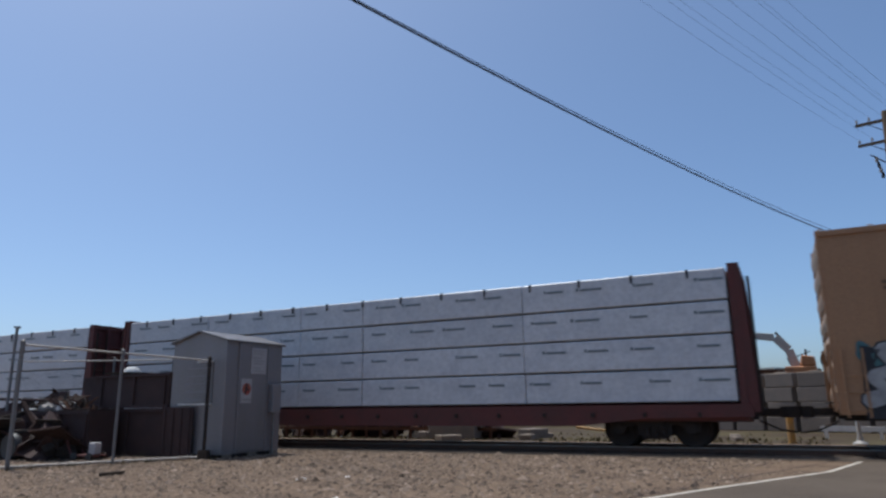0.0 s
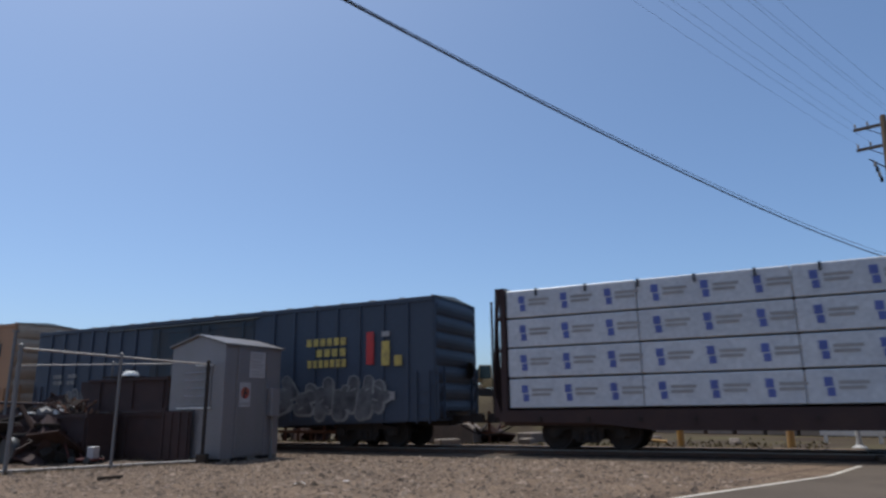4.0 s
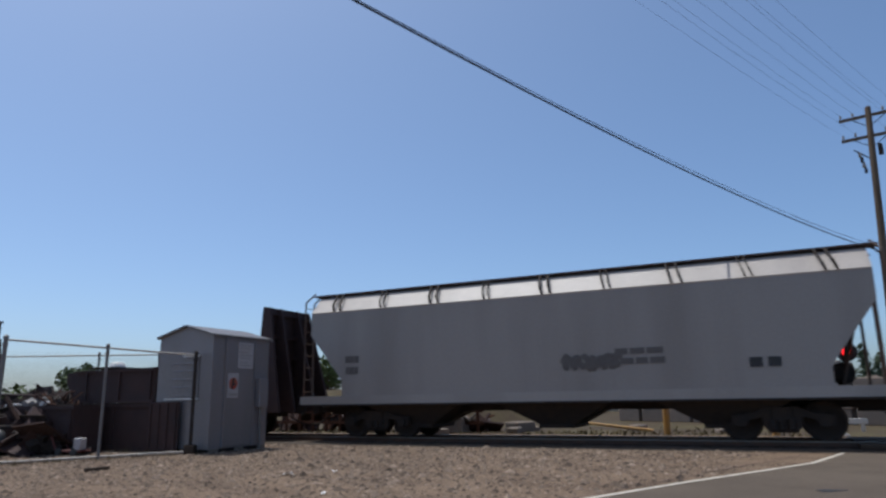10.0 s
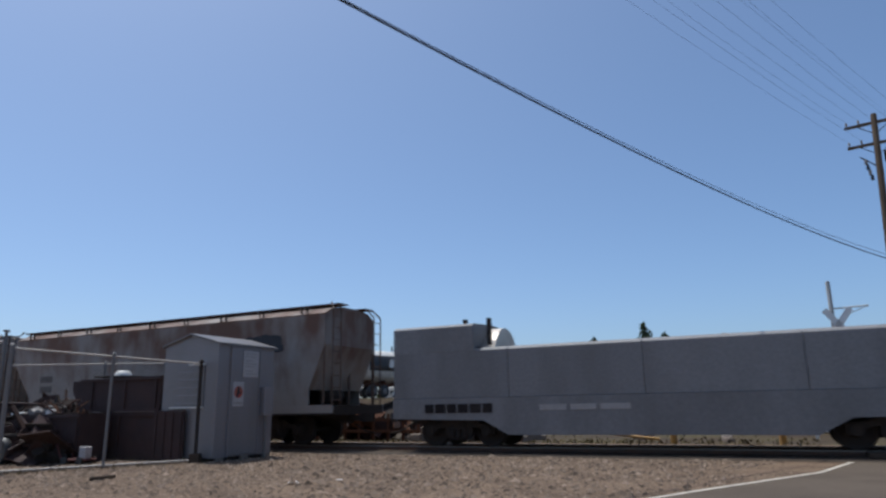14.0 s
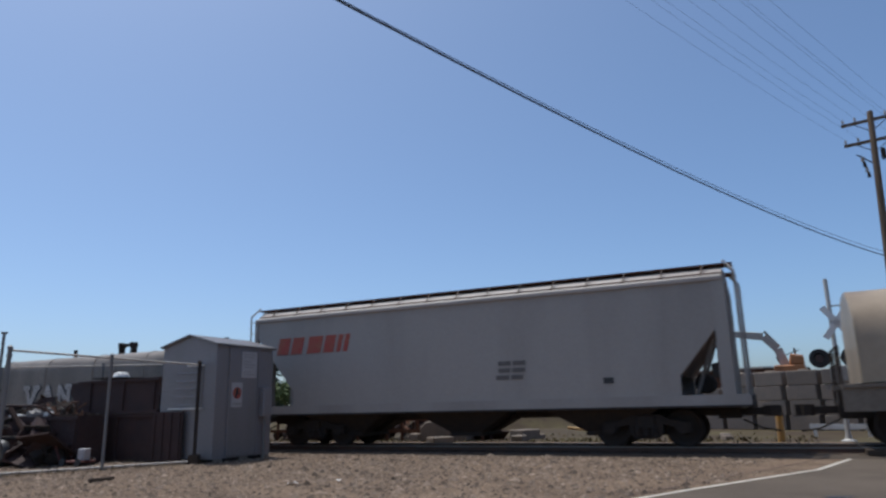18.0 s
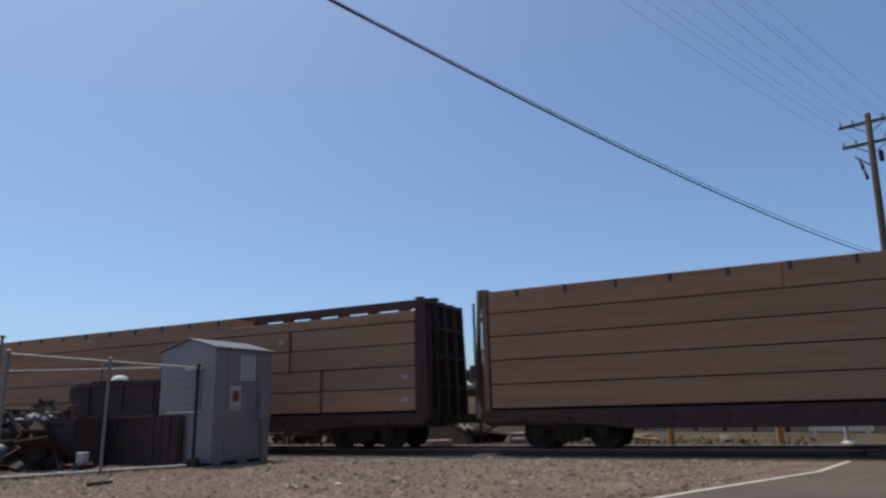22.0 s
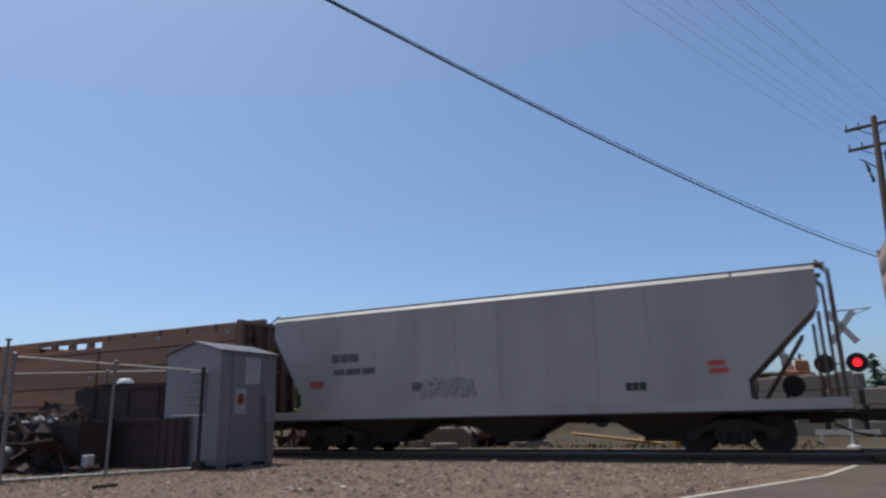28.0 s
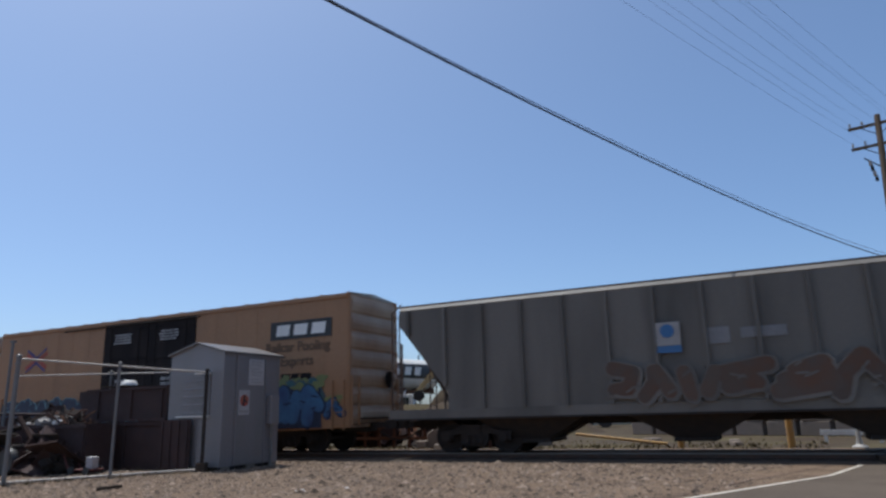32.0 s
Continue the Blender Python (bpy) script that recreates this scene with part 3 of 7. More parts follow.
def fence_run(root, a, b, ha, hb, posts, low_rail=True, lead=0.0):
    """One stretch of chain-link between two ground points: posts at the given parts of its length, rails and diamond mesh. lead: how far the foot pipe runs on past the start."""
    a, b = Vector(a), Vector(b)
    d = (b - a)
    length = Vector((d.x, d.y, 0)).length
    u = d / length
    up = Vector((0, 0, 1))
    height = min(ha, hb)
    for f in posts:
        p = a + d * f
        bm = BM()
        r = 0.038 if 0 < f < 1 else 0.05
        top = ha + (hb - ha) * f
        rod(bm, p - up * 0.05, p + up * (top + 0.04), r, 8)
        lathe(bm, [(r + 0.012, 0), (r + 0.012, 0.05), (0.01, 0.09)], 8, "z", p + up * (top + 0.03))
        lathe(bm, [(r + 0.010, -0.03), (r + 0.016, 0.0), (r + 0.010, 0.03)], 8, "z", p + up * (top - 0.12))
        part("post", bm, "iron" if f == 1 and low_rail else "galv", root)
    bm = BM()
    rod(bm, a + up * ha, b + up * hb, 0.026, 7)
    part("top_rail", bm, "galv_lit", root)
    if low_rail:
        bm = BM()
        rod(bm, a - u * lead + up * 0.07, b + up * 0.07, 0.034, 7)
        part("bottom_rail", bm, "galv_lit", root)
    verts, faces = [], []
    step, t = 0.11, 0.0011
    k = int((length + height) / step)
    for sgn in (1, -1):
        for i in range(k):
            s0 = -height + i * step if sgn > 0 else i * step
            z0, z1 = 0.06, height
            sa, sb = s0, s0 + sgn * height
            # clip to the run
            pts = []
            for s, z in ((sa, z0), (sb, z1)):
                pts.append([s, z])
            def cut(p, q):
                for lim, side in ((0, -1), (length, 1)):
                    if (p[0] - lim) * side > 0:
                        f = (lim - p[0]) / (q[0] - p[0])
                        p = [lim, p[1] + f * (q[1] - p[1])]
                return p
            if max(sa, sb) < 0 or min(sa, sb) > length:
                continue
            p, q = cut(pts[0], pts[1]), cut(pts[1], pts[0])
            n0 = len(verts)
            for s, z in (p, q):
                c = a + u * s + up * z
                side = u * t
                verts += [c + side, c - side * 0.5 + up * t, c - side * 0.5 - up * t]
            faces += [(n0, n0 + 1, n0 + 4, n0 + 3), (n0 + 1, n0 + 2, n0 + 5, n0 + 4), (n0 + 2, n0, n0 + 3, n0 + 5)]
    me = bpy.data.meshes.new("chain_link")
    me.from_pydata([tuple(v) for v in verts], [], faces)
    me.materials.append(M["wire"])
    ob = new("chain_link", me)
    ob.parent = root
    tagged(ob, "grey diamond wire mesh", kind="stuff")


front = thing("chain_link_fence", "galvanised chain-link fence with a pipe along its foot", "fence", Matrix())
fence_run(front, at(9.62, 15.80), at(13.44, 13.78), 2.80, 2.54, (0.0, 0.50, 1.0), lead=4.0)
back = thing("chain_link_fence", "galvanised chain-link fence round the scrap yard", "fence", Matrix())
fence_run(back, at(15.3, 25.2), at(16.6, 15.6), 3.06, 2.82, (0.0, 0.46, 0.72, 1.0), False)
bm = BM()
for v in box(bm, -0.13, 0.13, -0.13, 0.13, -0.05, 0.24):
    v.co = v.co + at(13.44, 13.78)
part("post_base", bm, "tie", front, "dark block round the foot of the corner post", 0.02)
bm = BM()
rod(bm, (0, 0, -0.1), (0, 0, 3.9), 0.045, 8)
box(bm, -0.07, 0.07, -0.07, 0.07, 3.86, 3.92)
solid("steel_post", bm, "galv", "tall bare steel post among the scrap", "post", here(at(13.0, 21.75)))


def container(name, label, m, w, d, h, tiers):
    """An open-topped steel bin with ribs."""
    root = thing(name, label, "bin", m)
    for a in ((0, w, 0, 0.06), (0, w, d - 0.06, d), (0, 0.06, 0.06, d - 0.06), (w - 0.06, w, 0.06, d - 0.06)):
        bm = BM()
        box(bm, *a, 0.08, h)
        part("side_panel", bm, "bin", root)
    bm = BM()
    box(bm, 0, w, 0, d, 0.02, 0.08)
    part("floor_plate", bm, "bin", root)
    for i in range(3):
        bm = BM()
        x = 0.1 + i * (w - 0.2) / 2
        box(bm, x - 0.04, x + 0.04, -0.05, 0.0, 0.05, h)
        part("rib", bm, "bin", root)
    bm = BM()
    box(bm, -0.05, w + 0.05, -0.07, 0.0, h - 0.1, h)
    part("rim", bm, "bin", root)
    return root
container("scrap_bin", "long low rusted steel bin behind the fence", here(at(12.55, 22.6), YARD), 5.4, 0.95, 1.30, 1)
# added ribbed panel that fills a dark patch against the shed
bm = BM()
box(bm, 0, 1.15, 0.0, 0.03, 0.02, 1.34)
for i in range(4):
    box(bm, 0.08 + i * 0.31, 0.14 + i * 0.31, -0.03, 0.0, 0.06, 1.30)
solid("scrap_sheet", bm, "bin", "dark ribbed panel added against the shed", "panel", here(at(13.52, 15.50), YARD))
tub = thing("plastic_tub", "upturned white plastic tub on a plank across the bin", "tub", here(at(14.0, 17.85) + Vector((0, 0, 2.335)), YARD))
bm = BM()
box(bm, -0.55, 0.55, -0.25, 1.38, 0.0, 0.04)
part("plank", bm, "tie", tub)
bm = BM()
lathe(bm, [(0.25, 0.04), (0.245, 0.08), (0.22, 0.15), (0.15, 0.21), (0.01, 0.22)], 18, "z", (0.0, 0.3, 0))
part("tub", bm, "white", tub, "white rounded tub", smooth=True)
cart = thing("hand_cart", "small red cart frame with a white box on it", "cart", here(at(12.1, 17.15), YARD + 8))
bm = BM()
for a, b in (((0, 0, 0.12), (0.75, 0, 0.12)), ((0, 0.4, 0.12), (0.75, 0.4, 0.12)), ((0.0, 0, 0.12), (0.0, 0.4, 0.12)), ((0.75, 0, 0.12), (0.75, 0.4, 0.12)), ((0.0, 0, 0.12), (-0.2, 0, 0.5)), ((0.0, 0.4, 0.12), (-0.2, 0.4, 0.5)), ((-0.2, 0, 0.5), (-0.2, 0.4, 0.5))):
    rod(bm, a, b, 0.028, 7)
box(bm, 0, 0.75, 0, 0.4, 0.12, 0.15)
part("cart_frame", bm, "beam_red", cart)
for x in (0.12, 0.63):
    for y in (-0.04, 0.44):
        bm = BM()
        lathe(bm, [(0.03, -0.03), (0.10, -0.025), (0.10, 0.025), (0.03, 0.03)], 12, "y", (x, y, 0.10))
        part("wheel", bm, "black", cart)
bm = BM()
box(bm, 0.46, 0.70, 0.08, 0.30, 0.15, 0.45)
part("white_box", bm, "sign_old", cart, "white box", 0.02)


def litter(nn, ss, size, turn, seed):
    """A crumpled scrap of white paper."""
    rnd = random.Random(seed)
    bm = BM()
    grid = [[bm.verts.new(((i / 3 - 0.5) * size, (j / 2 - 0.5) * size * 0.7, 0.012 + rnd.uniform(0, 0.35) * size)) for j in range(3)] for i in range(4)]
    for i in range(3):
        for j in range(2):
            bm.faces.new((grid[i][j], grid[i + 1][j], grid[i + 1][j + 1], grid[i][j + 1]))
    solid("paper_scrap", bm, "sign_white", "crumpled white paper scrap on the gravel", "litter", here(at(nn, ss), turn), "litter on the gravel")


for i, (nn, ss, size) in enumerate(((10.1, 7.95, 0.17), (10.8, 7.43, 0.11), (8.25, 5.88, 0.09))):
    litter(nn, ss, size, 40 * i, 60 + i)
bm = BM()
box(bm, -0.26, 0.26, -0.05, 0.05, 0.0, 0.07)
solid("wood_offcut", bm, "tie", "dark offcut of timber lying by the fence", "timber", here(at(9.68, 12.4), 60), bevel=0.01)




container("scrap_bin", "dark brown steel scrap bin behind the fence", here(at(13.75, 18.75), YARD), 3.2, 1.7, 1.32, 1)
tip = thing("tipping_bin", "dark steel tipping bin stacked on another bin", "bin", here(at(13.70, 19.25) + Vector((0, 0, 1.34)), YARD))
for y in (0.0, 1.64):
    bm = BM()
    prism(bm, [(0.42, 0.02), (3.75, 0.02), (3.75, 0.98), (0.0, 0.90), (0.0, 0.62)], y, y + 0.06, "y")
    part("side_panel", bm, "bin", tip)
bm = BM()
prism(bm, [(0.42, 0.02), (0.42, 0.07), (0.05, 0.62), (0.05, 0.90), (0.0, 0.90), (0.0, 0.62)], 0.06, 1.64, "y")
part("lip_plate", bm, "bin", tip)
bm = BM()
box(bm, 3.69, 3.75, 0.06, 1.64, 0.02, 0.98)
box(bm, 0.42, 3.69, 0.06, 1.64, 0.0, 0.06)
part("floor_plate", bm, "bin", tip)
for x in (0.9, 2.3, 3.55):
    bm = BM()
    box(bm, x - 0.05, x + 0.05, -0.05, 0.0, 0.02, 0.93)
    part("rib", bm, "bin", tip)
for z0, z1 in ((0.88, 0.97), (0.0, 0.09)):
    bm = BM()
    prism(bm, [(0.40, z0), (3.78, z0), (3.78, z1), (0.40, z1 - 0.03)], -0.07, 0.0, "y")
    part("rim", bm, "bin", tip)


def scrap_heap(name, label, m, w, d, h, count, seed, rusty=False):
    """A heap of bent sheets, bars, pipes and drums."""
    root = thing(name, label, "scrap", m)
    rnd = random.Random(seed)
    for i in range(count):
        bm = BM()
        r = rnd.random()
        t = rnd.random()
        x, y = rnd.uniform(0, w), rnd.uniform(0, d)
        z = (1 - abs(2 * x / w - 1) ** 2) * h * rnd.uniform(0.15, 0.95)
        turn = pose(x, y, max(z, 0.25), rnd.uniform(-50, 50), rnd.uniform(-50, 50), rnd.uniform(0, 180))
        s = rnd.uniform(0.3, 0.9)
        if r < 0.4:
            box(bm, -s, s, -s * 0.6, s * 0.6, -0.03, 0.03)
            box(bm, -s, s, s * 0.55, s * 0.6, 0.03, 0.25)
            nm = "bent_sheet"
        elif r < 0.7:
            rod(bm, (-s * 1.3, 0, 0), (s * 1.3, 0.1, 0.05), rnd.uniform(0.03, 0.09), 7)
            nm = "pipe"
        else:
            box(bm, -s * 0.5, s * 0.5, -s * 0.4, s * 0.4, -s * 0.35, s * 0.35)
            nm = "scrap_block"
        for v in bm.verts:
            v.co = turn @ v.co
            v.co.z = max(v.co.z, 0.0)
        part(nm, bm, rnd.choice(("junk", "junk", "bin", "iron", "rust") if rusty else ("junk", "bin", "iron")), root)


scrap_heap("scrap_heap", "heap of rusted scrap metal behind the fence", here(at(13.65, 24.2), YARD), 5.0, 1.4, 1.75, 110, 7)
scrap_heap("scrap_heap", "tangled dark scrap piled against the long bin", here(at(11.9, 20.6), YARD), 3.2, 0.5, 1.15, 46, 17)


def rod_tangle(m, w, h, count, seed):
    """Bent rods and thin strips thrown on one another."""
    root = thing("rod_tangle", "tangle of bent rusty rods and strips on the bin", "scrap", m)
    rnd = random.Random(seed)
    for i in range(count):
        bm = BM()
        x, y, z = rnd.uniform(0, w), rnd.uniform(0, 0.6), 0.02
        pts = []
        a, c = rnd.uniform(0, 6.28), rnd.uniform(-1.2, 1.2)
        for k in range(6):
            pts.append(Vector((x, y, max(0.02, z))))
            x, y, z = x + 0.17 * math.cos(a), y + 0.05 * math.sin(a * 2), z + h * 0.55 * math.sin(k * 0.6 + c) * rnd.uniform(0.3, 1.0) * 0.5
            a += c * 0.5
        tube(bm, pts, rnd.uniform(0.012, 0.03), 5)
        part("bent_rod", bm, rnd.choice(("rust", "junk", "iron")), root)


rod_tangle(here(at(12.6, 18.85) + Vector((0, 0, 1.30)), YARD), 0.9, 0.55, 34, 3)
bm = BM()
k = 9
grid = [[bm.verts.new((i * 0.10, j * 0.16, 0.30 + 0.22 * j * 0.16 + 0.05 * math.sin(i * 1.7 + j) + 0.06 * noise.noise(Vector((i * 0.5, j * 0.7, 2.0))))) for j in range(5)] for i in range(k)]
for i in range(k - 1):
    for j in range(4):
        bm.faces.new((grid[i][j], grid[i + 1][j], grid[i + 1][j + 1], grid[i][j + 1]))
geo = bmesh.ops.extrude_face_region(bm, geom=list(bm.faces))
for v in geo["geom"]:
    if isinstance(v, bmesh.types.BMVert):
        v.co.z -= 0.30
solid("crumpled_sheet", bm, "galv", "crumpled pale grey sheet metal on the bin", "scrap", here(at(12.62, 19.60) + Vector((0, 0, 1.12)), YARD))
for nn, ss, hh, sx, sz in ((12.53, 19.85, 1.302, 0.20, 0.05), (12.60, 18.55, 1.302, 0.08, 0.10)):
    bm = BM()
    prism(bm, [(-sx, 0), (sx * 0.9, 0.01), (sx, sz), (sx * 0.2, sz * 1.3), (-sx * 0.9, sz * 0.8)], -0.10, 0.10, "y")
    solid("white_offcut", bm, "sign_white", "white plastic offcut lying on the scrap bin", "scrap", here(at(nn, ss, hh), YARD + 12))
wheel_ = thing("old_wheel", "grey steel wheel with a worn tyre leaning on the scrap", "wheel", here(at(11.6, 18.95), YARD))
bm = BM()
lathe(bm, [(0.20, -0.10), (0.33, -0.11), (0.37, -0.05), (0.37, 0.05), (0.33, 0.11), (0.20, 0.10)], 20, "y", (0, 0, 0.36))
part("tyre", bm, "black", wheel_, smooth=True)
bm = BM()
lathe(bm, [(0.04, -0.06), (0.12, -0.05), (0.20, -0.09), (0.20, 0.09), (0.04, 0.06)], 16, "y", (0, 0, 0.36))
part("rim", bm, "galv", wheel_)
scrap_heap("scrap_heap", "low heap of scrap and pipes farther back", here(at(20.0 + 4.0, 31.0), YARD), 7.0, 3.0, 1.6, 40, 8)


scrap_heap("scrap_row", "long row of rusted scrap iron beyond the track", here(at(24.6, 20.5), YARD), 10.5, 1.6, 1.25, 90, 12, True)
bm = BM()
for i in range(15):
    x = 0.3 + i * 0.7
    box(bm, x, x + 0.09, 0.0, 0.09, -0.05, 1.15 + 0.1 * math.sin(i * 2.3))
for z in (0.35, 0.8):
    box(bm, 0.0, 10.4, -0.04, 0.0, z, z + 0.12)
solid("scrap_fence", bm, "rust", "rusted iron rack along the scrap row", "rack", here(at(24.3, 20.4), YARD))


def utility_pole():
    """A wooden power pole with two crossarms, insulators, a transformer and the cables it carries."""
    base = bear(35.5, 35.0)
    root = thing("utility_pole", "weathered wooden power pole with two crossarms", "power pole", here(base))
    top = 14.1
    bm = BM()
    lathe(bm, [(0.19, -0.3), (0.18, 2), (0.15, 9), (0.125, top), (0.10, top + 0.05)], 12, "z")
    for v in bm.verts:      # the pole leans a little
        v.co += Vector((0.814, -0.581, 0)) * (v.co.z - 13.2) * 0.038
    part("pole", bm, "pole", root, smooth=True)
    arm = Vector((math.sin(radians(-50)), math.cos(radians(-50)), 0))
    tips = []
    for z in (13.72, 12.72):
        bm = BM()
        rz = math.degrees(math.atan2(arm.y, arm.x))
        box(bm, -1.18, 1.18, -0.06, 0.06, z - 0.06, z + 0.06, pose(0, 0, 0, 0, 0, rz))
        a = part("crossarm", bm, "pole", root)
        bm = BM()
        for sgn in (-1, 1):
            rod(bm, arm * 0.75 * sgn + Vector((0, 0, z)), Vector((0, 0, z - 0.55)), 0.02, 5)
        part("arm_brace", bm, "iron", a)
        for k in (-1.1, -0.6, 0.6, 1.1):
            bm = BM()
            c = arm * k + Vector((0, 0, z + 0.06))
            lathe(bm, [(0.015, 0), (0.015, 0.07), (0.055, 0.07), (0.06, 0.14), (0.035, 0.17), (0.045, 0.21), (0.01, 0.24)], 8, "z", c)
            part("insulator", bm, "glass_insulator", a)
            tips.append(c + Vector((0, 0, 0.22)))
    bm = BM()
    lathe(bm, [(0.08, 11.75), (0.10, 11.8), (0.10, 12.2), (0.07, 12.28)], 12, "z", tuple(arm * -0.28))
    part("transformer", bm, "iron", root, "dark can transformer")
    for i in range(4):
        bm = BM()
        c = arm * (0.40 + 0.05 * i) + Vector((0, 0, 11.15 + i * 0.26))
        lathe(bm, [(0.04, -0.13), (0.09, -0.09), (0.04, -0.05), (0.09, -0.01), (0.04, 0.05), (0.08, 0.09), (0.02, 0.13)], 8, "z", tuple(c))
        part("fuse_holder", bm, "glass_insulator" if i % 2 else "iron", root)
    bm = BM()
    rod(bm, arm * 0.1 + Vector((0, 0, 11.6)), arm * 0.75 + Vector((0, 0, 12.2)), 0.03, 6)
    rod(bm, arm * 0.38 + Vector((0, 0, 11.05)), arm * 0.58 + Vector((0, 0, 12.1)), 0.025, 6)
    part("fuse_bracket", bm, "iron", root)
    return base, tips


POLE, TIPS = utility_pole()
WAY = Vector((math.sin(radians(-131)), math.cos(radians(-131)), 0))


def cable(name, label, p, fall, rise, length, r, tail=0.0):
    """A cable that leaves the pole at p, dips and climbs again."""
    bm = BM()
    pts = []
    for i in range(29):
        s = length * i / 28
        pts.append(p + WAY * s + Vector((0, 0, fall * s + rise * s * s + tail * i / 28)))
    tube(bm, pts, r)
    solid(name, bm, "cable", label, "cable")


for c in TIPS:
    cable("power_line", "thin dark overhead power line on its insulator", POLE + c, -0.040, 0.0012, 58, 0.0038)
A0 = Vector((20.106, 28.648, 7.33))
cable("phone_cable", "thick black telephone cable sagging from the pole", A0, -0.0398, 0.00204, 56, 0.021)
cable("phone_cable", "thinner black telephone cable above the thick one", A0 + Vector((0, 0, 0.18)), -0.0398, 0.00204, 56, 0.009, -0.27)


def crossing_signal():
    """The crossing's mast with crossbuck, two lamps and its control box."""
    base = bear(30.95, 23.0)
    root = thing("crossing_signal", "silver railway crossing signal with crossbuck and one red lamp lit", "crossing signal", here(base, -30.8))
    bm = BM()
    lathe(bm, [(0.20, 0.0), (0.20, 0.08), (0.09, 0.14), (0.065, 0.3), (0.062, 4.72), (0.05, 4.78)], 12, "z")
    part("mast", bm, "silver", root, smooth=True)
    for a in (54, -54):
        bm = BM()
        box(bm, -0.57, 0.57, -0.09, -0.07 - (0.012 if a > 0 else 0), -0.09, 0.09, pose(0.14, -0.02, 3.46, 0, a, 0))
        p = part("crossbuck_blade", bm, "sign_white", root, "white crossbuck blade")
    bm = BM()
    rod(bm, (0.0, 0.0, 3.95), (0.95, 0.0, 3.98), 0.025, 6)
    rod(bm, (0.3, 0.0, 3.72), (0.95, 0.0, 3.98), 0.012, 6)
    part("bell_arm", bm, "silver", root)
    bm = BM()
    rod(bm, (-0.52, -0.08, 2.42), (0.46, -0.08, 2.42), 0.035, 7)
    part("lamp_arm", bm, "silver", root)
    for x, lit in ((-0.44, False), (0.38, True)):
        bm = BM()
        lathe(bm, [(0.28, -0.10), (0.28, -0.085), (0.13, -0.08), (0.13, 0.12), (0.08, 0.18)], 20, "y", (x, -0.08, 2.42))
        lamp_ = part("lamp", bm, "black", root, "black disc with a round red lens")
        bm = BM()
        lathe(bm, [(0.115, -0.13), (0.115, -0.10)], 16, "y", (x, -0.08, 2.42))
        part("lens", bm, "glow" if lit else "lens_off", lamp_, "lit red lens" if lit else "dark red lens")
        bm = BM()
        for i in range(9):
            a = math.pi * i / 8
            b = math.pi * (i + 1) / 8
            if i < 8:
                vs = [bm.verts.new(v) for v in ((x + 0.16 * math.cos(a), -0.18, 2.42 + 0.16 * math.sin(a)), (x + 0.16 * math.cos(b), -0.18, 2.42 + 0.16 * math.sin(b)),
                                                (x + 0.16 * math.cos(b), -0.40, 2.42 + 0.16 * math.sin(b)), (x + 0.16 * math.cos(a), -0.40, 2.42 + 0.16 * math.sin(a)))]
                bm.faces.new(vs)
        part("hood", bm, "black", lamp_)
    bm = BM()
    box(bm, -0.22, 0.22, -0.18, 0.12, 1.75, 2.2)
    part("junction_box", bm, "silver", root, "", 0.02)


crossing_signal()


def block_mesh():
    bm = BM()
    box(bm, -0.61, 0.61, -0.30, 0.30, 0, 0.60)
    box(bm, -0.22, 0.22, -0.09, 0.09, 0.60, 0.66)
    return mesh_of("concrete_block", bm, "concrete", 0.05)


BLOCK = block_mesh()


def block_wall(name, label, a, b, rows, seed):
    """A wall of stacked concrete blocks."""
    root = thing(name, label, "block wall", Matrix())
    rnd = random.Random(seed)
    d = b - a
    n = int(d.length / 1.27)
    rz = math.degrees(math.atan2(d.y, d.x))
    for j in range(rows):
        for i in range(n):
            if j == rows - 1 and rnd.random() < 0.42:
                continue
            p = a + d * ((i + 0.5 + 0.06 * (j % 2)) / n)
            piece("concrete_block", BLOCK, root, Matrix.Translation(p + Vector((0, 0, j * 0.61))) @ pose(0, 0, 0, 0, 0, rz + rnd.uniform(-2, 2)))


block_wall("block_wall", "grey wall of stacked concrete blocks beyond the track", bear(15.5, 37), bear(34.5, 31), 4, 5)
bm = BM()
box(bm, -0.75, 0.75, -0.6, 0.6, -0.02, 2.72)
box(bm, -0.8, 0.8, -0.65, 0.65, 2.66, 2.76)
solid("storage_box", bm, "tan", "tall tan steel storage box in the yard", "box", here(bear(18.0, 39.0), -20), bevel=0.02)


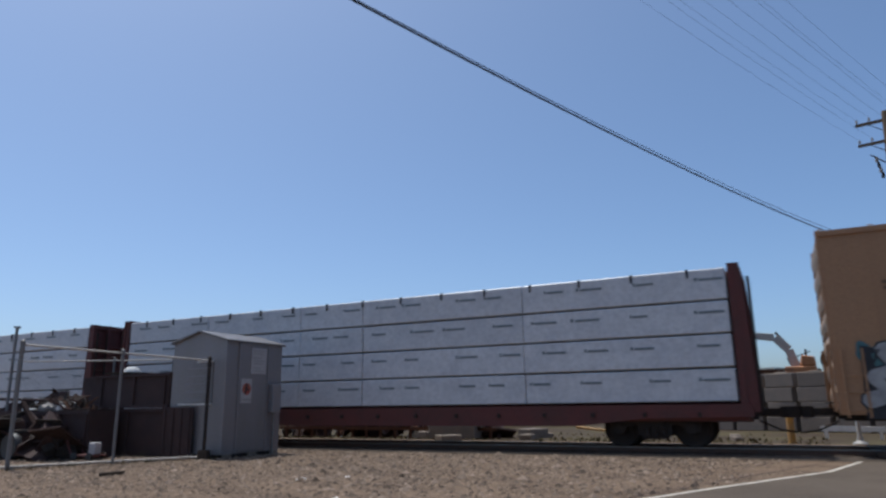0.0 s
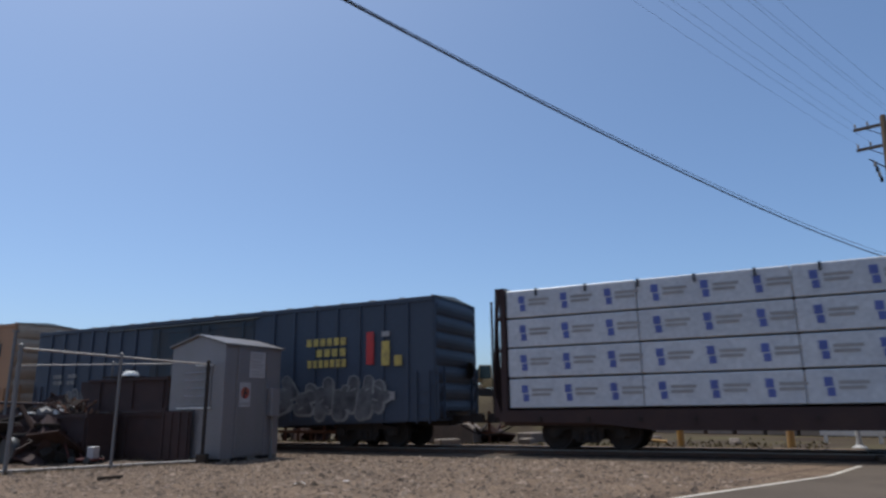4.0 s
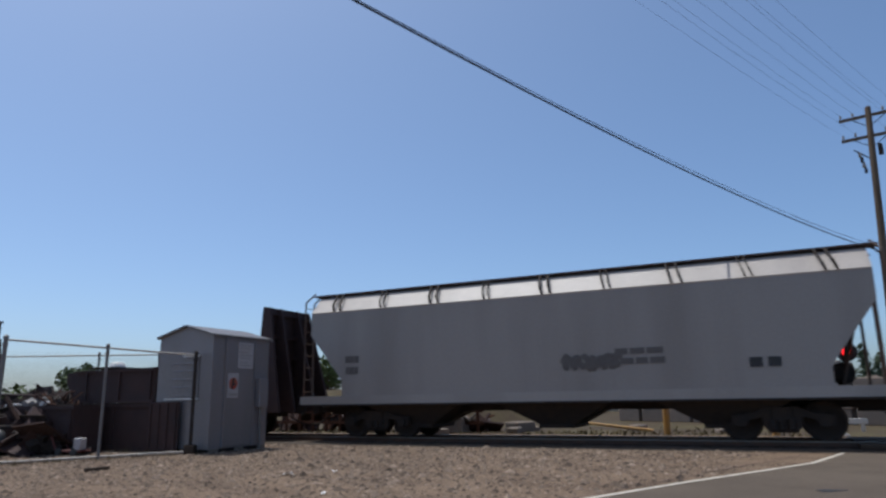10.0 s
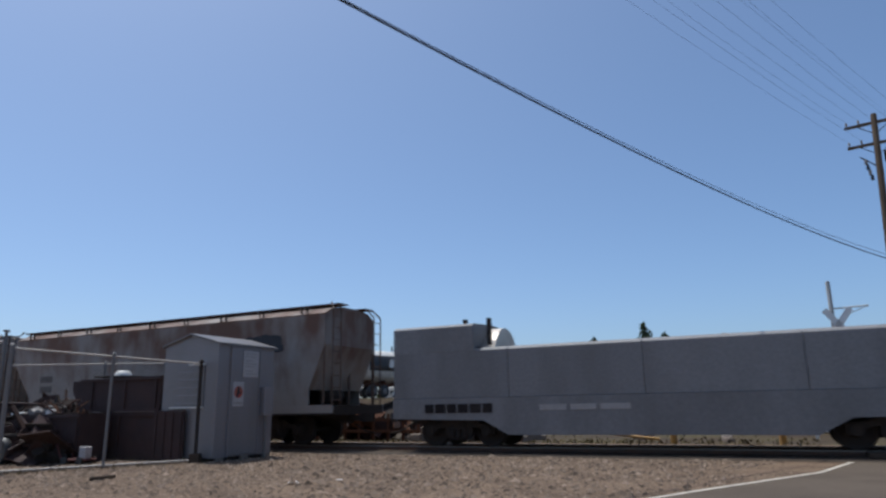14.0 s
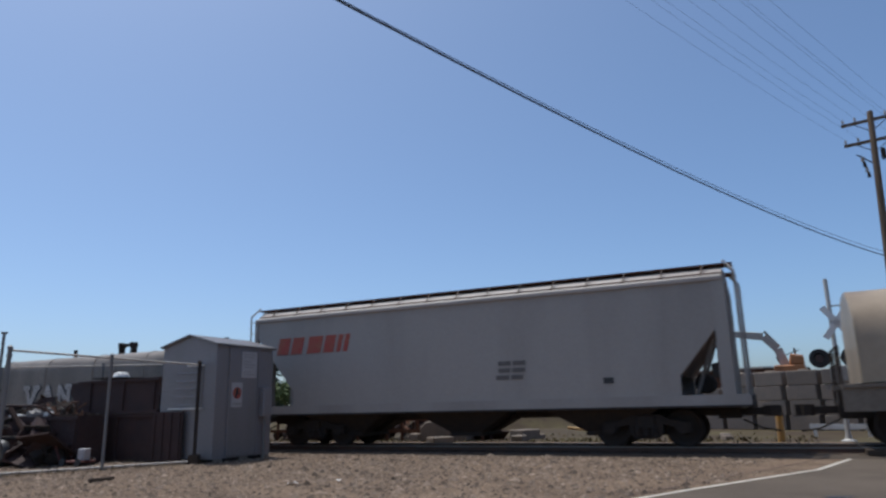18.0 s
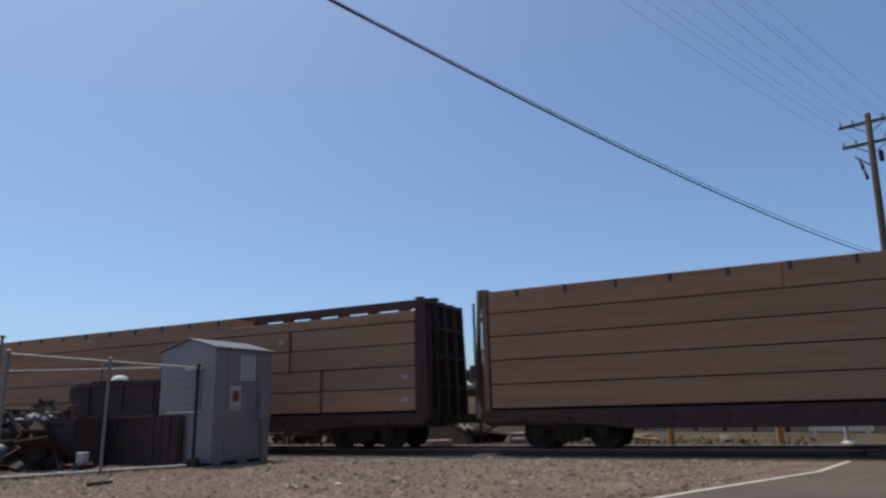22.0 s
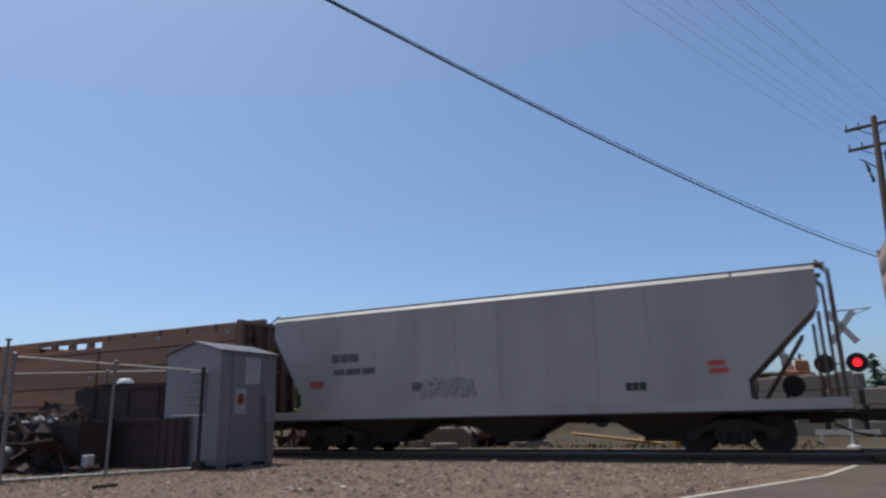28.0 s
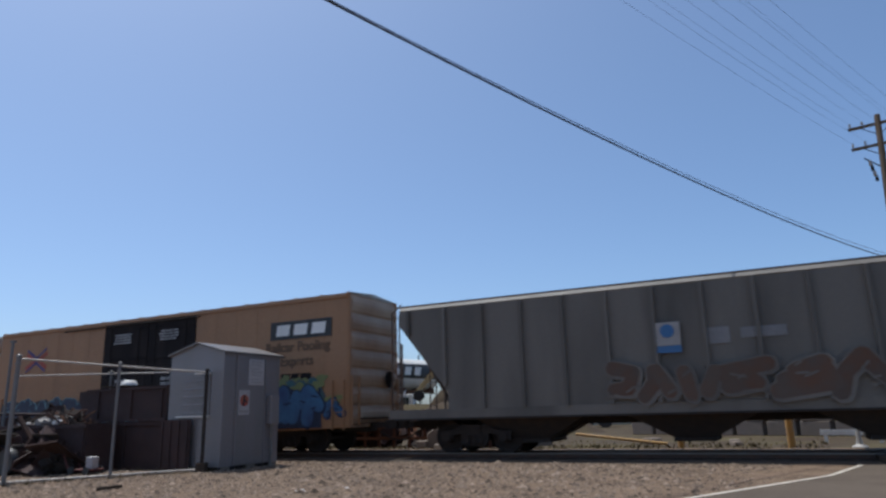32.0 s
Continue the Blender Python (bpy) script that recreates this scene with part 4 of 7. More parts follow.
def excavator(m, label, s=1.0, pts=((-0.5, 2.0), (-2.1, 3.05), (-3.7, 3.1), (-5.2, 1.3)), cabin=True, paint="cat", house=(-1.4, 1.9), reach=1.0):
    root = thing("excavator", label, "excavator", m)
    for y in (-1.1, 1.1):
        bm = BM()
        prism(bm, [(-1.8, 0.25), (-1.5, 0.0), (1.5, 0.0), (1.8, 0.25), (1.85, 0.55), (1.5, 0.82), (-1.5, 0.82), (-1.85, 0.55)], y - 0.28, y + 0.28, "y")
        part("crawler", bm, "iron", root, "", 0.03)
    bm = BM()
    a, b = house
    box(bm, a, b, -1.25, 1.25, 0.95, 1.75)
    prism(bm, [(a + (b - a) * 0.5, 1.75), (b, 1.75), (b - 0.05, 2.25), (a + (b - a) * 0.55, 2.35)], -1.2, 1.2, "y")
    body = part("house", bm, paint, root, "engine house", 0.06)
    bm = BM()
    box(bm, b - 0.02, b + 0.22, -1.15, 1.15, 1.0, 1.6)
    part("counterweight", bm, "iron", body, "", 0.08)
    bm = BM()
    rod(bm, (b - 0.4, 0.6, 2.2), (b - 0.4, 0.6, 2.75), 0.06, 7)
    rod(bm, (b - 0.9, -0.9, 2.3), (b - 0.2, -0.9, 2.55), 0.025, 5)
    part("exhaust", bm, "iron", body)
    if cabin:
        bm = BM()
        prism(bm, [(-1.35, 1.75), (0.2, 1.75), (0.2, 3.0), (-0.95, 3.0), (-1.35, 2.3)], -1.2, -0.3, "y")
        c = part("cab", bm, "pane", root, "dark glazed cab", 0.03)
        bm = BM()
        box(bm, -1.0, 0.25, -1.24, -0.26, 3.0, 3.07)
        for x in (-0.98, 0.2):
            box(bm, x - 0.04, x + 0.04, -1.23, -1.19, 1.75, 3.0)
        part("cab_frame", bm, "cat", c)
    thick = [k * reach for k in (0.30, 0.30, 0.26, 0.22, 0.18)]
    for i, ((xa, za), (xb, zb)) in enumerate(zip(pts, pts[1:])):
        bm = BM()
        d = Vector((xb - xa, 0, zb - za)).normalized()
        n = Vector((-d.z, 0, d.x))
        t0, t1 = thick[i], thick[min(4, i + 1)] * 0.92
        prism(bm, [(xa - n.x * t0, za - n.z * t0), (xb - n.x * t1, zb - n.z * t1), (xb + n.x * t1 * 0.6, zb + n.z * t1 * 0.6), (xa + n.x * t0 * 0.6, za + n.z * t0 * 0.6)], -0.18, 0.18, "y")
        part("boom" if i < len(pts) - 2 else "stick", bm, "cat" if cabin else "galv_lit", root, "", 0.02)
    x, z = pts[-1]
    bm = BM()
    prism(bm, [(x - 0.5, z), (x + 0.35, z + 0.2), (x + 0.6, z - 0.5), (x + 0.1, z - 0.95), (x - 0.5, z - 0.7)], -0.55, 0.55, "y")
    part("bucket", bm, "iron", root, "", 0.03)
    bm = BM()
    (xa, za), (xb, zb) = pts[1], pts[2]
    rod(bm, (xa, 0, za + 0.35), (xb + 0.1, 0, zb + 0.35), 0.07, 7)
    rod(bm, (pts[0][0], 0.3, pts[0][1] - 0.3), ((pts[0][0] + xa) / 2 - 0.2, 0.3, (pts[0][1] + za) / 2 + 0.1), 0.08, 7)
    part("ram", bm, "galv", root)
    root.scale = (s, s, s)
    return root


excavator(here(bear(4.0, 42.0, 1.95), -4), "weathered yellow excavator with its arm arched down", 0.62, ((-0.6, 1.5), (-1.8, 2.45), (-2.7, 3.05), (-4.1, 3.3), (-5.4, 2.95), (-7.0, 1.1)), house=(-0.7, 1.2), reach=1.9)
excavator(here(bear(27.3, 38.0, 1.35), -27), "rusty orange excavator with its arm folded", 0.88, ((0.15, 1.7), (-0.15, 2.7), (-0.8, 3.4), (-3.1, 3.75), (-3.2, 2.0)), False, "orange", house=(-0.4, 1.15), reach=1.0)


def mound(m, w, d, h, seed):
    """A low heap of bare earth."""
    bm = BM()
    k = 14
    grid = []
    for i in range(k + 1):
        row = []
        for j in range(k + 1):
            x, y = (i / k - 0.5) * w, (j / k - 0.5) * d
            r = min(1, math.hypot(2 * x / w, 2 * y / d))
            z = h * min(1.0, 1.9 * (1 - r)) + 0.12 * noise.noise(Vector((x * 1.3, y * 1.3, seed))) * (1 - r)
            row.append(bm.verts.new((x, y, z - 0.05 * r)))
        grid.append(row)
    for i in range(k):
        for j in range(k):
            bm.faces.new((grid[i][j], grid[i + 1][j], grid[i + 1][j + 1], grid[i][j + 1]))
    solid("earth_mound", bm, "dirt", "low mound of dry bare earth", "mound", m, smooth=True)


mound(here(bear(4.0, 42.0), 0), 14, 9, 1.98, 2.0)
mound(here(bear(27.3, 38.0), 0), 9, 7, 1.39, 5.0)
mound(here(bear(1.7, 45.5), 0), 6.5, 4.0, 2.85, 7.0)
mound(here(bear(-3.9, 50.5), 48), 22, 13, 2.02, 9.0)


def storage_tank():
    """A white tank with a black band on a trailer."""
    root = thing("storage_tank", "white tank trailer with a broad black band, parked on a mound", "tank trailer", here(bear(-6.75, 48.0), 48))
    zc, r, end = 4.23, 1.13, 7.1
    bm = BM()
    lathe(bm, [(0.5, -0.11), (r - 0.05, 0.0), (r, 0.12), (r, end - 0.15), (r - 0.1, end)], 28, "x", (0, 0, zc))
    tank = part("tank", bm, "white", root, smooth=True)
    bm = BM()
    sect = []
    for i in range(9):
        a = math.pi * (1.0 + 0.10 - 0.32 * i / 8)
        sect.append(((r + 0.008) * math.cos(a), zc + (r + 0.008) * math.sin(a)))
    inner = [(y * 0.985, zc + (z - zc) * 0.985) for y, z in sect[::-1]]
    prism(bm, sect + inner, 0.38, end - 0.35)
    part("band", bm, "black", tank, "black band")
    for x in (2.2, 3.2, 4.2):
        bm = BM()
        prism(bm, [(x, zc - 0.10), (x + 0.58, zc - 0.12), (x + 0.72, zc + 0.46), (x + 0.12, zc + 0.46)], -1.205, -1.17, "y")
        part("band_shape", bm, "sign_white", tank)
    for x in (1.4, 3.6, 5.9):
        bm = BM()
        rod(bm, (x, 0, zc + 1.0), (x, 0, zc + 1.55), 0.05, 7)
        part("vent", bm, "iron", tank)
    bm = BM()
    for y in (-0.55, 0.55):
        box(bm, 0.3, 6.9, y - 0.09, y + 0.09, 2.82, 3.06)
    for x in (0.6, 2.0, 3.5, 5.0, 6.5):
        box(bm, x - 0.07, x + 0.07, -0.95, 0.95, 3.0, 3.22)
    part("chassis", bm, "rust", root, "rusted trailer frame")
    for x in (0.75, 1.85):
        for y in (-0.98, 0.98):
            bm = BM()
            lathe(bm, [(0.2, -0.16), (0.42, -0.14), (0.45, 0.0), (0.42, 0.14), (0.2, 0.16)], 18, "y", (x, y, 2.46))
            wheel = part("wheel", bm, "black", root)
            bm = BM()
            lathe(bm, [(0.06, -0.20), (0.2, -0.17), (0.2, 0.17), (0.06, 0.20)], 12, "y", (x, y, 2.46))
            part("rim", bm, "galv", wheel)
    bm = BM()
    box(bm, -0.25, -0.17, -0.95, 0.95, 2.72, 2.86)
    for y in (-0.55, 0.55):
        box(bm, -0.2, 0.35, y - 0.04, y + 0.04, 2.80, 2.92)
    part("rear_bumper", bm, "white", root)
    for y in (-0.75, 0.75):
        bm = BM()
        rod(bm, (5.2, y, 1.95), (5.2, y, 3.0), 0.06, 7)
        box(bm, 5.05, 5.35, y - 0.15, y + 0.15, 1.95, 2.02)
        part("landing_leg", bm, "galv", root)
        bm = BM()
        rod(bm, (2.7, y * 1.25, 2.05), (3.5, y * 1.25, 3.0), 0.05, 6)
        rod(bm, (4.4, y * 1.25, 2.05), (5.0, y * 1.25, 2.9), 0.05, 6)
        part("brace", bm, "white", root)


storage_tank()


def truck(m, label, mat="white"):
    root = thing("truck", label, "truck", m)
    bm = BM()
    prism(bm, [(-1.0, 0.7), (1.1, 0.7), (1.1, 2.9), (-0.3, 2.95), (-0.7, 1.9), (-1.0, 1.8)], -1.05, 1.05, "y")
    cab = part("cab", bm, mat, root, "", 0.06)
    bm = BM()
    box(bm, -0.2, 0.8, -1.08, -1.05, 1.95, 2.65)
    part("side_window", bm, "pane", cab)
    bm = BM()
    rod(bm, (1.3, -0.9, 0.8), (1.3, -0.9, 3.5), 0.09, 8)
    part("exhaust_pipe", bm, "galv", root)
    bm = BM()
    box(bm, 1.1, 6.5, -0.45, 0.45, 0.7, 1.0)
    part("chassis", bm, "iron", root)
    for x in (-0.3, 4.2, 5.5):
        for y in (-0.9, 0.9):
            bm = BM()
            lathe(bm, [(0.2, -0.14), (0.5, -0.12), (0.5, 0.12), (0.2, 0.14)], 16, "y", (x, y, 0.5))
            part("wheel", bm, "black", root)


truck(here(bear(7.2, 52.0), -10), "white truck parked in the yard")
truck(here(bear(-3.4, 56.0), -5), "white truck parked behind the tank trailer")


def low_building(a, b, h, label, mat="tan"):
    d = b - a
    w = d.length
    root = thing("low_building", label, "building", here(a, math.degrees(math.atan2(d.y, d.x))))
    bm = BM()
    box(bm, 0, w, 0, 5, -0.3, h)
    part("wall", bm, mat, root)
    bm = BM()
    box(bm, -0.15, w + 0.15, -0.15, 5.15, h, h + 0.12)
    part("roof", bm, "roof", root)
    k = max(2, int(w / 2.6))
    for i in range(k):
        bm = BM()
        x = w * (i + 0.5) / k
        box(bm, x - 0.04, x + 0.04, -0.06, 0.0, 0, h)
        part("wall_post", bm, mat, root)


low_building(bear(8.6, 60), bear(15.6, 60), 3.3, "long low tan shed with a flat roof")
low_building(bear(17.6, 60), bear(20.2, 60), 3.75, "small tan block with a flat roof")
low_building(bear(20.4, 56), bear(26, 52), 3.4, "low brown shed behind the block wall", "rust")


def conifer(m, h, spread, seed, label="tall dark green conifer beyond the yard"):
    """A fir: tapered trunk, tiers of drooping boughs made of many small needle clumps, with gaps."""
    rnd = random.Random(seed)
    root = thing("conifer", label, "tree", m)
    bm = BM()
    lathe(bm, [(0.02 * h, -0.3), (0.014 * h, h * 0.3), (0.004 * h, h)], 7, "z")
    part("trunk", bm, "bark", root)
    verts, faces = [], []
    levels = int(h * 3.2)
    for i in range(levels):
        z = h * (0.10 + 0.89 * i / levels)
        reach = spread * 1.22 * (1 - (z / h)) ** 0.8 * rnd.uniform(0.7, 1.12) + 0.15
        for k in range(9 if i < levels * 0.85 else 5):
            if rnd.random() < 0.13:
                continue
            a = rnd.uniform(0, 6.28)
            r = reach * rnd.uniform(0.65, 1.1)
            clumps = max(2, int(r / 0.32))
            for c in range(clumps):
                f = (c + 0.6) / clumps
                px, py = math.cos(a) * r * f, math.sin(a) * r * f
                pz = z - 0.22 * r * f * f + rnd.uniform(-0.1, 0.1)
                s = 0.42 * (1.1 - 0.5 * f) * (0.6 + h / 30)
                n0 = len(verts)
                for dx, dy, dz in ((1, 0, -0.25), (-0.4, 0.7, -0.15), (-0.4, -0.7, -0.15), (0.1, 0, 0.5)):
                    q = rnd.uniform(0.7, 1.3) * s
                    verts.append((px + (dx * math.cos(a) - dy * math.sin(a)) * q, py + (dx * math.sin(a) + dy * math.cos(a)) * q, pz + dz * q))
                faces += [(n0, n0 + 1, n0 + 3), (n0 + 1, n0 + 2, n0 + 3), (n0 + 2, n0, n0 + 3), (n0, n0 + 2, n0 + 1)]
    me = bpy.data.meshes.new("crown")
    me.from_pydata(verts, [], faces)
    me.materials.append(M["fir"])
    ob = new("crown", me)
    ob.parent = root


def broadleaf(m, h, spread, seed, label="leafy green tree beyond the yard"):
    rnd = random.Random(seed)
    root = thing("broadleaf_tree", label, "tree", m)
    bm = BM()
    lathe(bm, [(0.03 * h, -0.3), (0.02 * h, h * 0.35), (0.008 * h, h * 0.8)], 7, "z")
    part("trunk", bm, "bark", root)
    limbs = []
    for i in range(7):
        a, z = i * 2.4, h * rnd.uniform(0.3, 0.6)
        tip = Vector((math.cos(a) * spread * 0.6, math.sin(a) * spread * 0.6, z + h * 0.25))
        bm = BM()
        rod(bm, (0, 0, z), tip, 0.012 * h, 5, 0.004 * h)
        part("limb", bm, "bark", root)
        limbs.append(tip)
    verts, faces = [], []
    for tip in limbs + [Vector((0, 0, h * 0.85)), Vector((0, 0, h * 0.65))]:
        for k in range(170):
            d = Vector((rnd.gauss(0, 1), rnd.gauss(0, 1), rnd.gauss(0, 0.8))).normalized() * spread * 0.45 * rnd.random() ** 0.4
            p = tip + d
            s = rnd.uniform(0.12, 0.26)
            n0 = len(verts)
            ax = Vector((rnd.uniform(-1, 1), rnd.uniform(-1, 1), rnd.uniform(-1, 1))).normalized()
            b = ax.orthogonal().normalized()
            c = ax.cross(b)
            for q in (b * s, c * s * 0.7, -b * s, -c * s * 0.7):
                verts.append(tuple(p + q))
            faces.append((n0, n0 + 1, n0 + 2, n0 + 3))
    me = bpy.data.meshes.new("crown")
    me.from_pydata(verts, [], faces)
    me.materials.append(M["leaf"])
    ob = new("crown", me)
    ob.parent = root


for i, (az, dist, h, w) in enumerate(((11.7, 110, 10.6, 3.7), (13.3, 110, 11.9, 3.8), (14.9, 112, 7.0, 2.4), (17.4, 95, 12.2, 3.9), (19.0, 95, 10.8, 3.5), (7.0, 120, 7.6, 2.2), (5.0, 125, 6.8, 1.8),
                                       (32.9, 80, 6.2, 1.9), (33.8, 84, 5.4, 1.7), (34.7, 86, 4.8, 1.7), (-13.2, 100, 9.3, 2.6), (-14.4, 104, 7.2, 2.4), (10.6, 118, 6.0, 1.8))):
    conifer(here(bear(az, dist)), h, w, 100 + i)
for i, (az, dist, h, w) in enumerate(((-8.5, 70, 5.8, 2.6), (-10.2, 72, 4.7, 2.4), (-12.2, 78, 4.4, 2.3), (-26.5, 60, 4.2, 2.2))):
    broadleaf(here(bear(az, dist)), h, w, 200 + i)


def bollard(m, h=1.0):
    root = thing("bollard", "yellow steel bollard beside the track", "bollard", m, "bollards by the crossing")
    bm = BM()
    lathe(bm, [(0.11, -0.1), (0.11, h - 0.04), (0.07, h + 0.03), (0.01, h + 0.05)], 10, "z")
    part("post", bm, "bollard", root)
    return root


one = bollard(here(bear(18.95, 23.4)))
copy_thing(one, here(bear(26.65, 23.2)))
bm = BM()
rod(bm, bear(10.9, 25.6, 0.45), bear(17.9, 25.0, 0.10), 0.05, 7)
solid("fallen_pipe", bm, "bollard", "faded yellow pipe lying in the grass", "pipe")
bm = BM()
box(bm, 0, 1.9, -0.05, 0.05, 0.25, 0.42)
box(bm, 0.1, 0.2, -0.04, 0.04, -0.05, 0.3)
box(bm, 1.7, 1.8, -0.04, 0.04, -0.05, 0.3)
solid("guard_rail", bm, "white", "short white guard rail beyond the track", "rail", here(bear(28.6, 27.0), -40))
bm = BM()
prism(bm, [(-1.0, -0.05), (-1.0, 0.55), (-0.7, 0.75), (0.7, 0.75), (1.0, 0.55), (1.0, -0.05)], -0.4, 0.4, "y")
blk = solid("concrete_barrier", bm, "concrete", "pale concrete block with faded dark marks", "concrete block", here(bear(1.0, 27.0), YARD), bevel=0.04)
for i in range(9):
    r_ = random.Random(300 + i)
    bm = BM()
    s = r_.uniform(0.2, 0.55)
    box(bm, -s, s, -s * 0.6, s * 0.6, -0.05, s * 0.7)
    solid("rubble_block", bm, "concrete", "broken concrete rubble in the dry grass", "rubble", here(bear(r_.uniform(-12, 24), r_.uniform(24, 29)), r_.uniform(0, 90)), "rubble beyond the track", bevel=0.03)


def dry_grass():
    rnd = np.random.RandomState(9)
    verts, faces = [], []
    for i in range(3600):
        nn, ss = 21.5 + abs(rnd.randn()) * 2.6, rnd.uniform(-12, 24)
        if -9.5 < ss < -1 and nn < 40:
            continue
        p = at(nn, ss)
        h, a = rnd.uniform(0.03, 0.13), rnd.rand() * 3.14
        dx, dy = math.cos(a) * 0.05, math.sin(a) * 0.05
        k = len(verts)
        lx, ly = rnd.uniform(-0.1, 0.1, 2)
        verts += [(p.x - dx, p.y - dy, p.z), (p.x + dx, p.y + dy, p.z), (p.x + lx, p.y + ly, p.z + h)]
        faces.append((k, k + 1, k + 2))
    me = bpy.data.meshes.new("dry_grass")
    me.from_pydata(verts, [], faces)
    me.materials.append(M["grass"])
    tagged(new("dry_grass", me), "straggling dry yellow grass beside the track", "grass", kind="stuff")


dry_grass()


def fence_weeds():
    """Dry weeds along the foot of the fence, the bins and the shed."""
    rnd = np.random.RandomState(31)
    verts, faces = [], []
    for i in range(900):
        f = rnd.rand()
        if i % 3:
            nn, ss = 8.2 + 5.3 * f + rnd.randn() * 0.10, 16.45 - 2.7 * f + rnd.randn() * 0.10
        else:
            nn, ss = 13.55 + rnd.randn() * 0.10, 13.4 + 6.0 * f
        if rnd.rand() > 0.35 + 0.65 * math.sin(f * 23.0) ** 2:
            continue
        p = at(nn, ss)
        h, a = rnd.uniform(0.03, 0.16), rnd.rand() * 3.14
        dx, dy = math.cos(a) * 0.012, math.sin(a) * 0.012
        lx, ly = rnd.uniform(-0.07, 0.07, 2)
        k = len(verts)
        verts += [(p.x - dx, p.y - dy, p.z - 0.01), (p.x + dx, p.y + dy, p.z - 0.01), (p.x + lx, p.y + ly, p.z + h)]
        faces.append((k, k + 1, k + 2))
    me = bpy.data.meshes.new("fence_weeds")
    me.from_pydata(verts, [], faces)
    me.materials.append(M["grass"])
    tagged(new("fence_weeds", me), "sparse dry weeds along the foot of the fence", "weeds", kind="stuff")


fence_weeds()


def far_woods():
    """Distant woods along the horizon, uneven and full of gaps."""
    rnd = np.random.RandomState(21)
    verts, faces = [], []
    for i in range(900):
        az, dist = rnd.uniform(-60, 62), rnd.uniform(170, 320)
        h = rnd.uniform(2.0, 5.0) * (0.6 + 0.5 * math.sin(az * 0.37) ** 2 + 0.4 * math.sin(az * 1.3 + 2) ** 2)
        c = bear(az, dist)
        for k in range(26):
            p = c + Vector((rnd.randn() * 2.2, rnd.randn() * 2.2, h * rnd.rand() ** 0.7))
            s = rnd.uniform(0.5, 1.2)
            n0 = len(verts)
            a = rnd.rand() * 6.28
            for q in range(3):
                b = a + q * 2.09 + rnd.uniform(-0.3, 0.3)
                verts.append((p.x + math.cos(b) * s, p.y + math.sin(b) * s * 0.6, p.z + math.sin(b * 1.7) * s * 0.7))
            faces.append((n0, n0 + 1, n0 + 2))
    me = bpy.data.meshes.new("far_woods")
    me.from_pydata(verts, [], faces)
    me.materials.append(M["leaf"])
    tagged(new("far_woods", me), "distant low woods along the horizon", "woods", kind="stuff")


far_woods()


# ---- the train ----
CARS, WHEELS = [], []
TURN = (0.0, -0.229, YARD)


def run(t):
    """How far the train has gone after t seconds."""
    return 12.1748 * t + 0.0126 * t * t + 0.000097 * t ** 3


def on_track(ss):
    return Matrix.Translation(at(MID, ss, RAIL)) @ pose(0, 0, 0, *TURN)


def car_root(name, label, category, front, rear):
    ob = thing(name, label, category, on_track((front + rear) / 2), "cars of the freight train")
    CARS.append((ob, front, rear))
    return ob


def wheelset_mesh():
    bm = BM()
    for side in (-1, 1):
        lathe(bm, [(0.10, side * 0.86), (0.16, side * 0.83), (0.17, side * 0.80), (0.36, side * 0.79), (0.40, side * 0.82), (0.457, side * 0.82),
                   (0.462, side * 0.72), (0.487, side * 0.70), (0.487, side * 0.685), (0.38, side * 0.69), (0.17, side * 0.72), (0.10, side * 0.70)], 20, "y")
    lathe(bm, [(0.09, -0.98), (0.085, -0.6), (0.08, 0.0), (0.085, 0.6), (0.09, 0.98)], 10, "y")
    return mesh_of("wheelset", bm, "wheel", smooth=True)


def side_frame_mesh():
    """The cast frame that carries two axle boxes and the spring nest."""
    bm = BM()
    prism(bm, [(-1.10, 0.36), (-1.10, 0.60), (-0.62, 0.66), (-0.36, 0.80), (0.36, 0.80), (0.62, 0.66), (1.10, 0.60), (1.10, 0.36), (0.76, 0.34),
               (0.70, 0.50), (0.42, 0.56), (0.42, 0.36), (0.30, 0.20), (-0.30, 0.20), (-0.42, 0.36), (-0.42, 0.56), (-0.70, 0.50), (-0.76, 0.34)], -0.07, 0.07, "y")
    for x in (-0.89, 0.89):
        lathe(bm, [(0.13, -0.13), (0.13, 0.10)], 10, "y", (x, 0, 0.457))
    for x in (-0.2, 0.0, 0.2):
        lathe(bm, [(0.07, 0.26), (0.09, 0.30), (0.07, 0.34), (0.09, 0.38), (0.07, 0.42), (0.09, 0.46), (0.07, 0.52)], 8, "z", (x, -0.09, 0))
    return mesh_of("side_frame", bm, "iron")


def bolster_mesh():
    bm = BM()
    box(bm, -0.22, 0.22, -1.15, 1.15, 0.48, 0.80)
    box(bm, -0.34, 0.34, -0.25, 0.25, 0.78, 0.92)
    rod(bm, (-0.6, -0.7, 0.42), (-0.6, 0.7, 0.42), 0.07)
    rod(bm, (0.6, -0.7, 0.42), (0.6, 0.7, 0.42), 0.07)
    return mesh_of("truck", bm, "iron", 0.02)


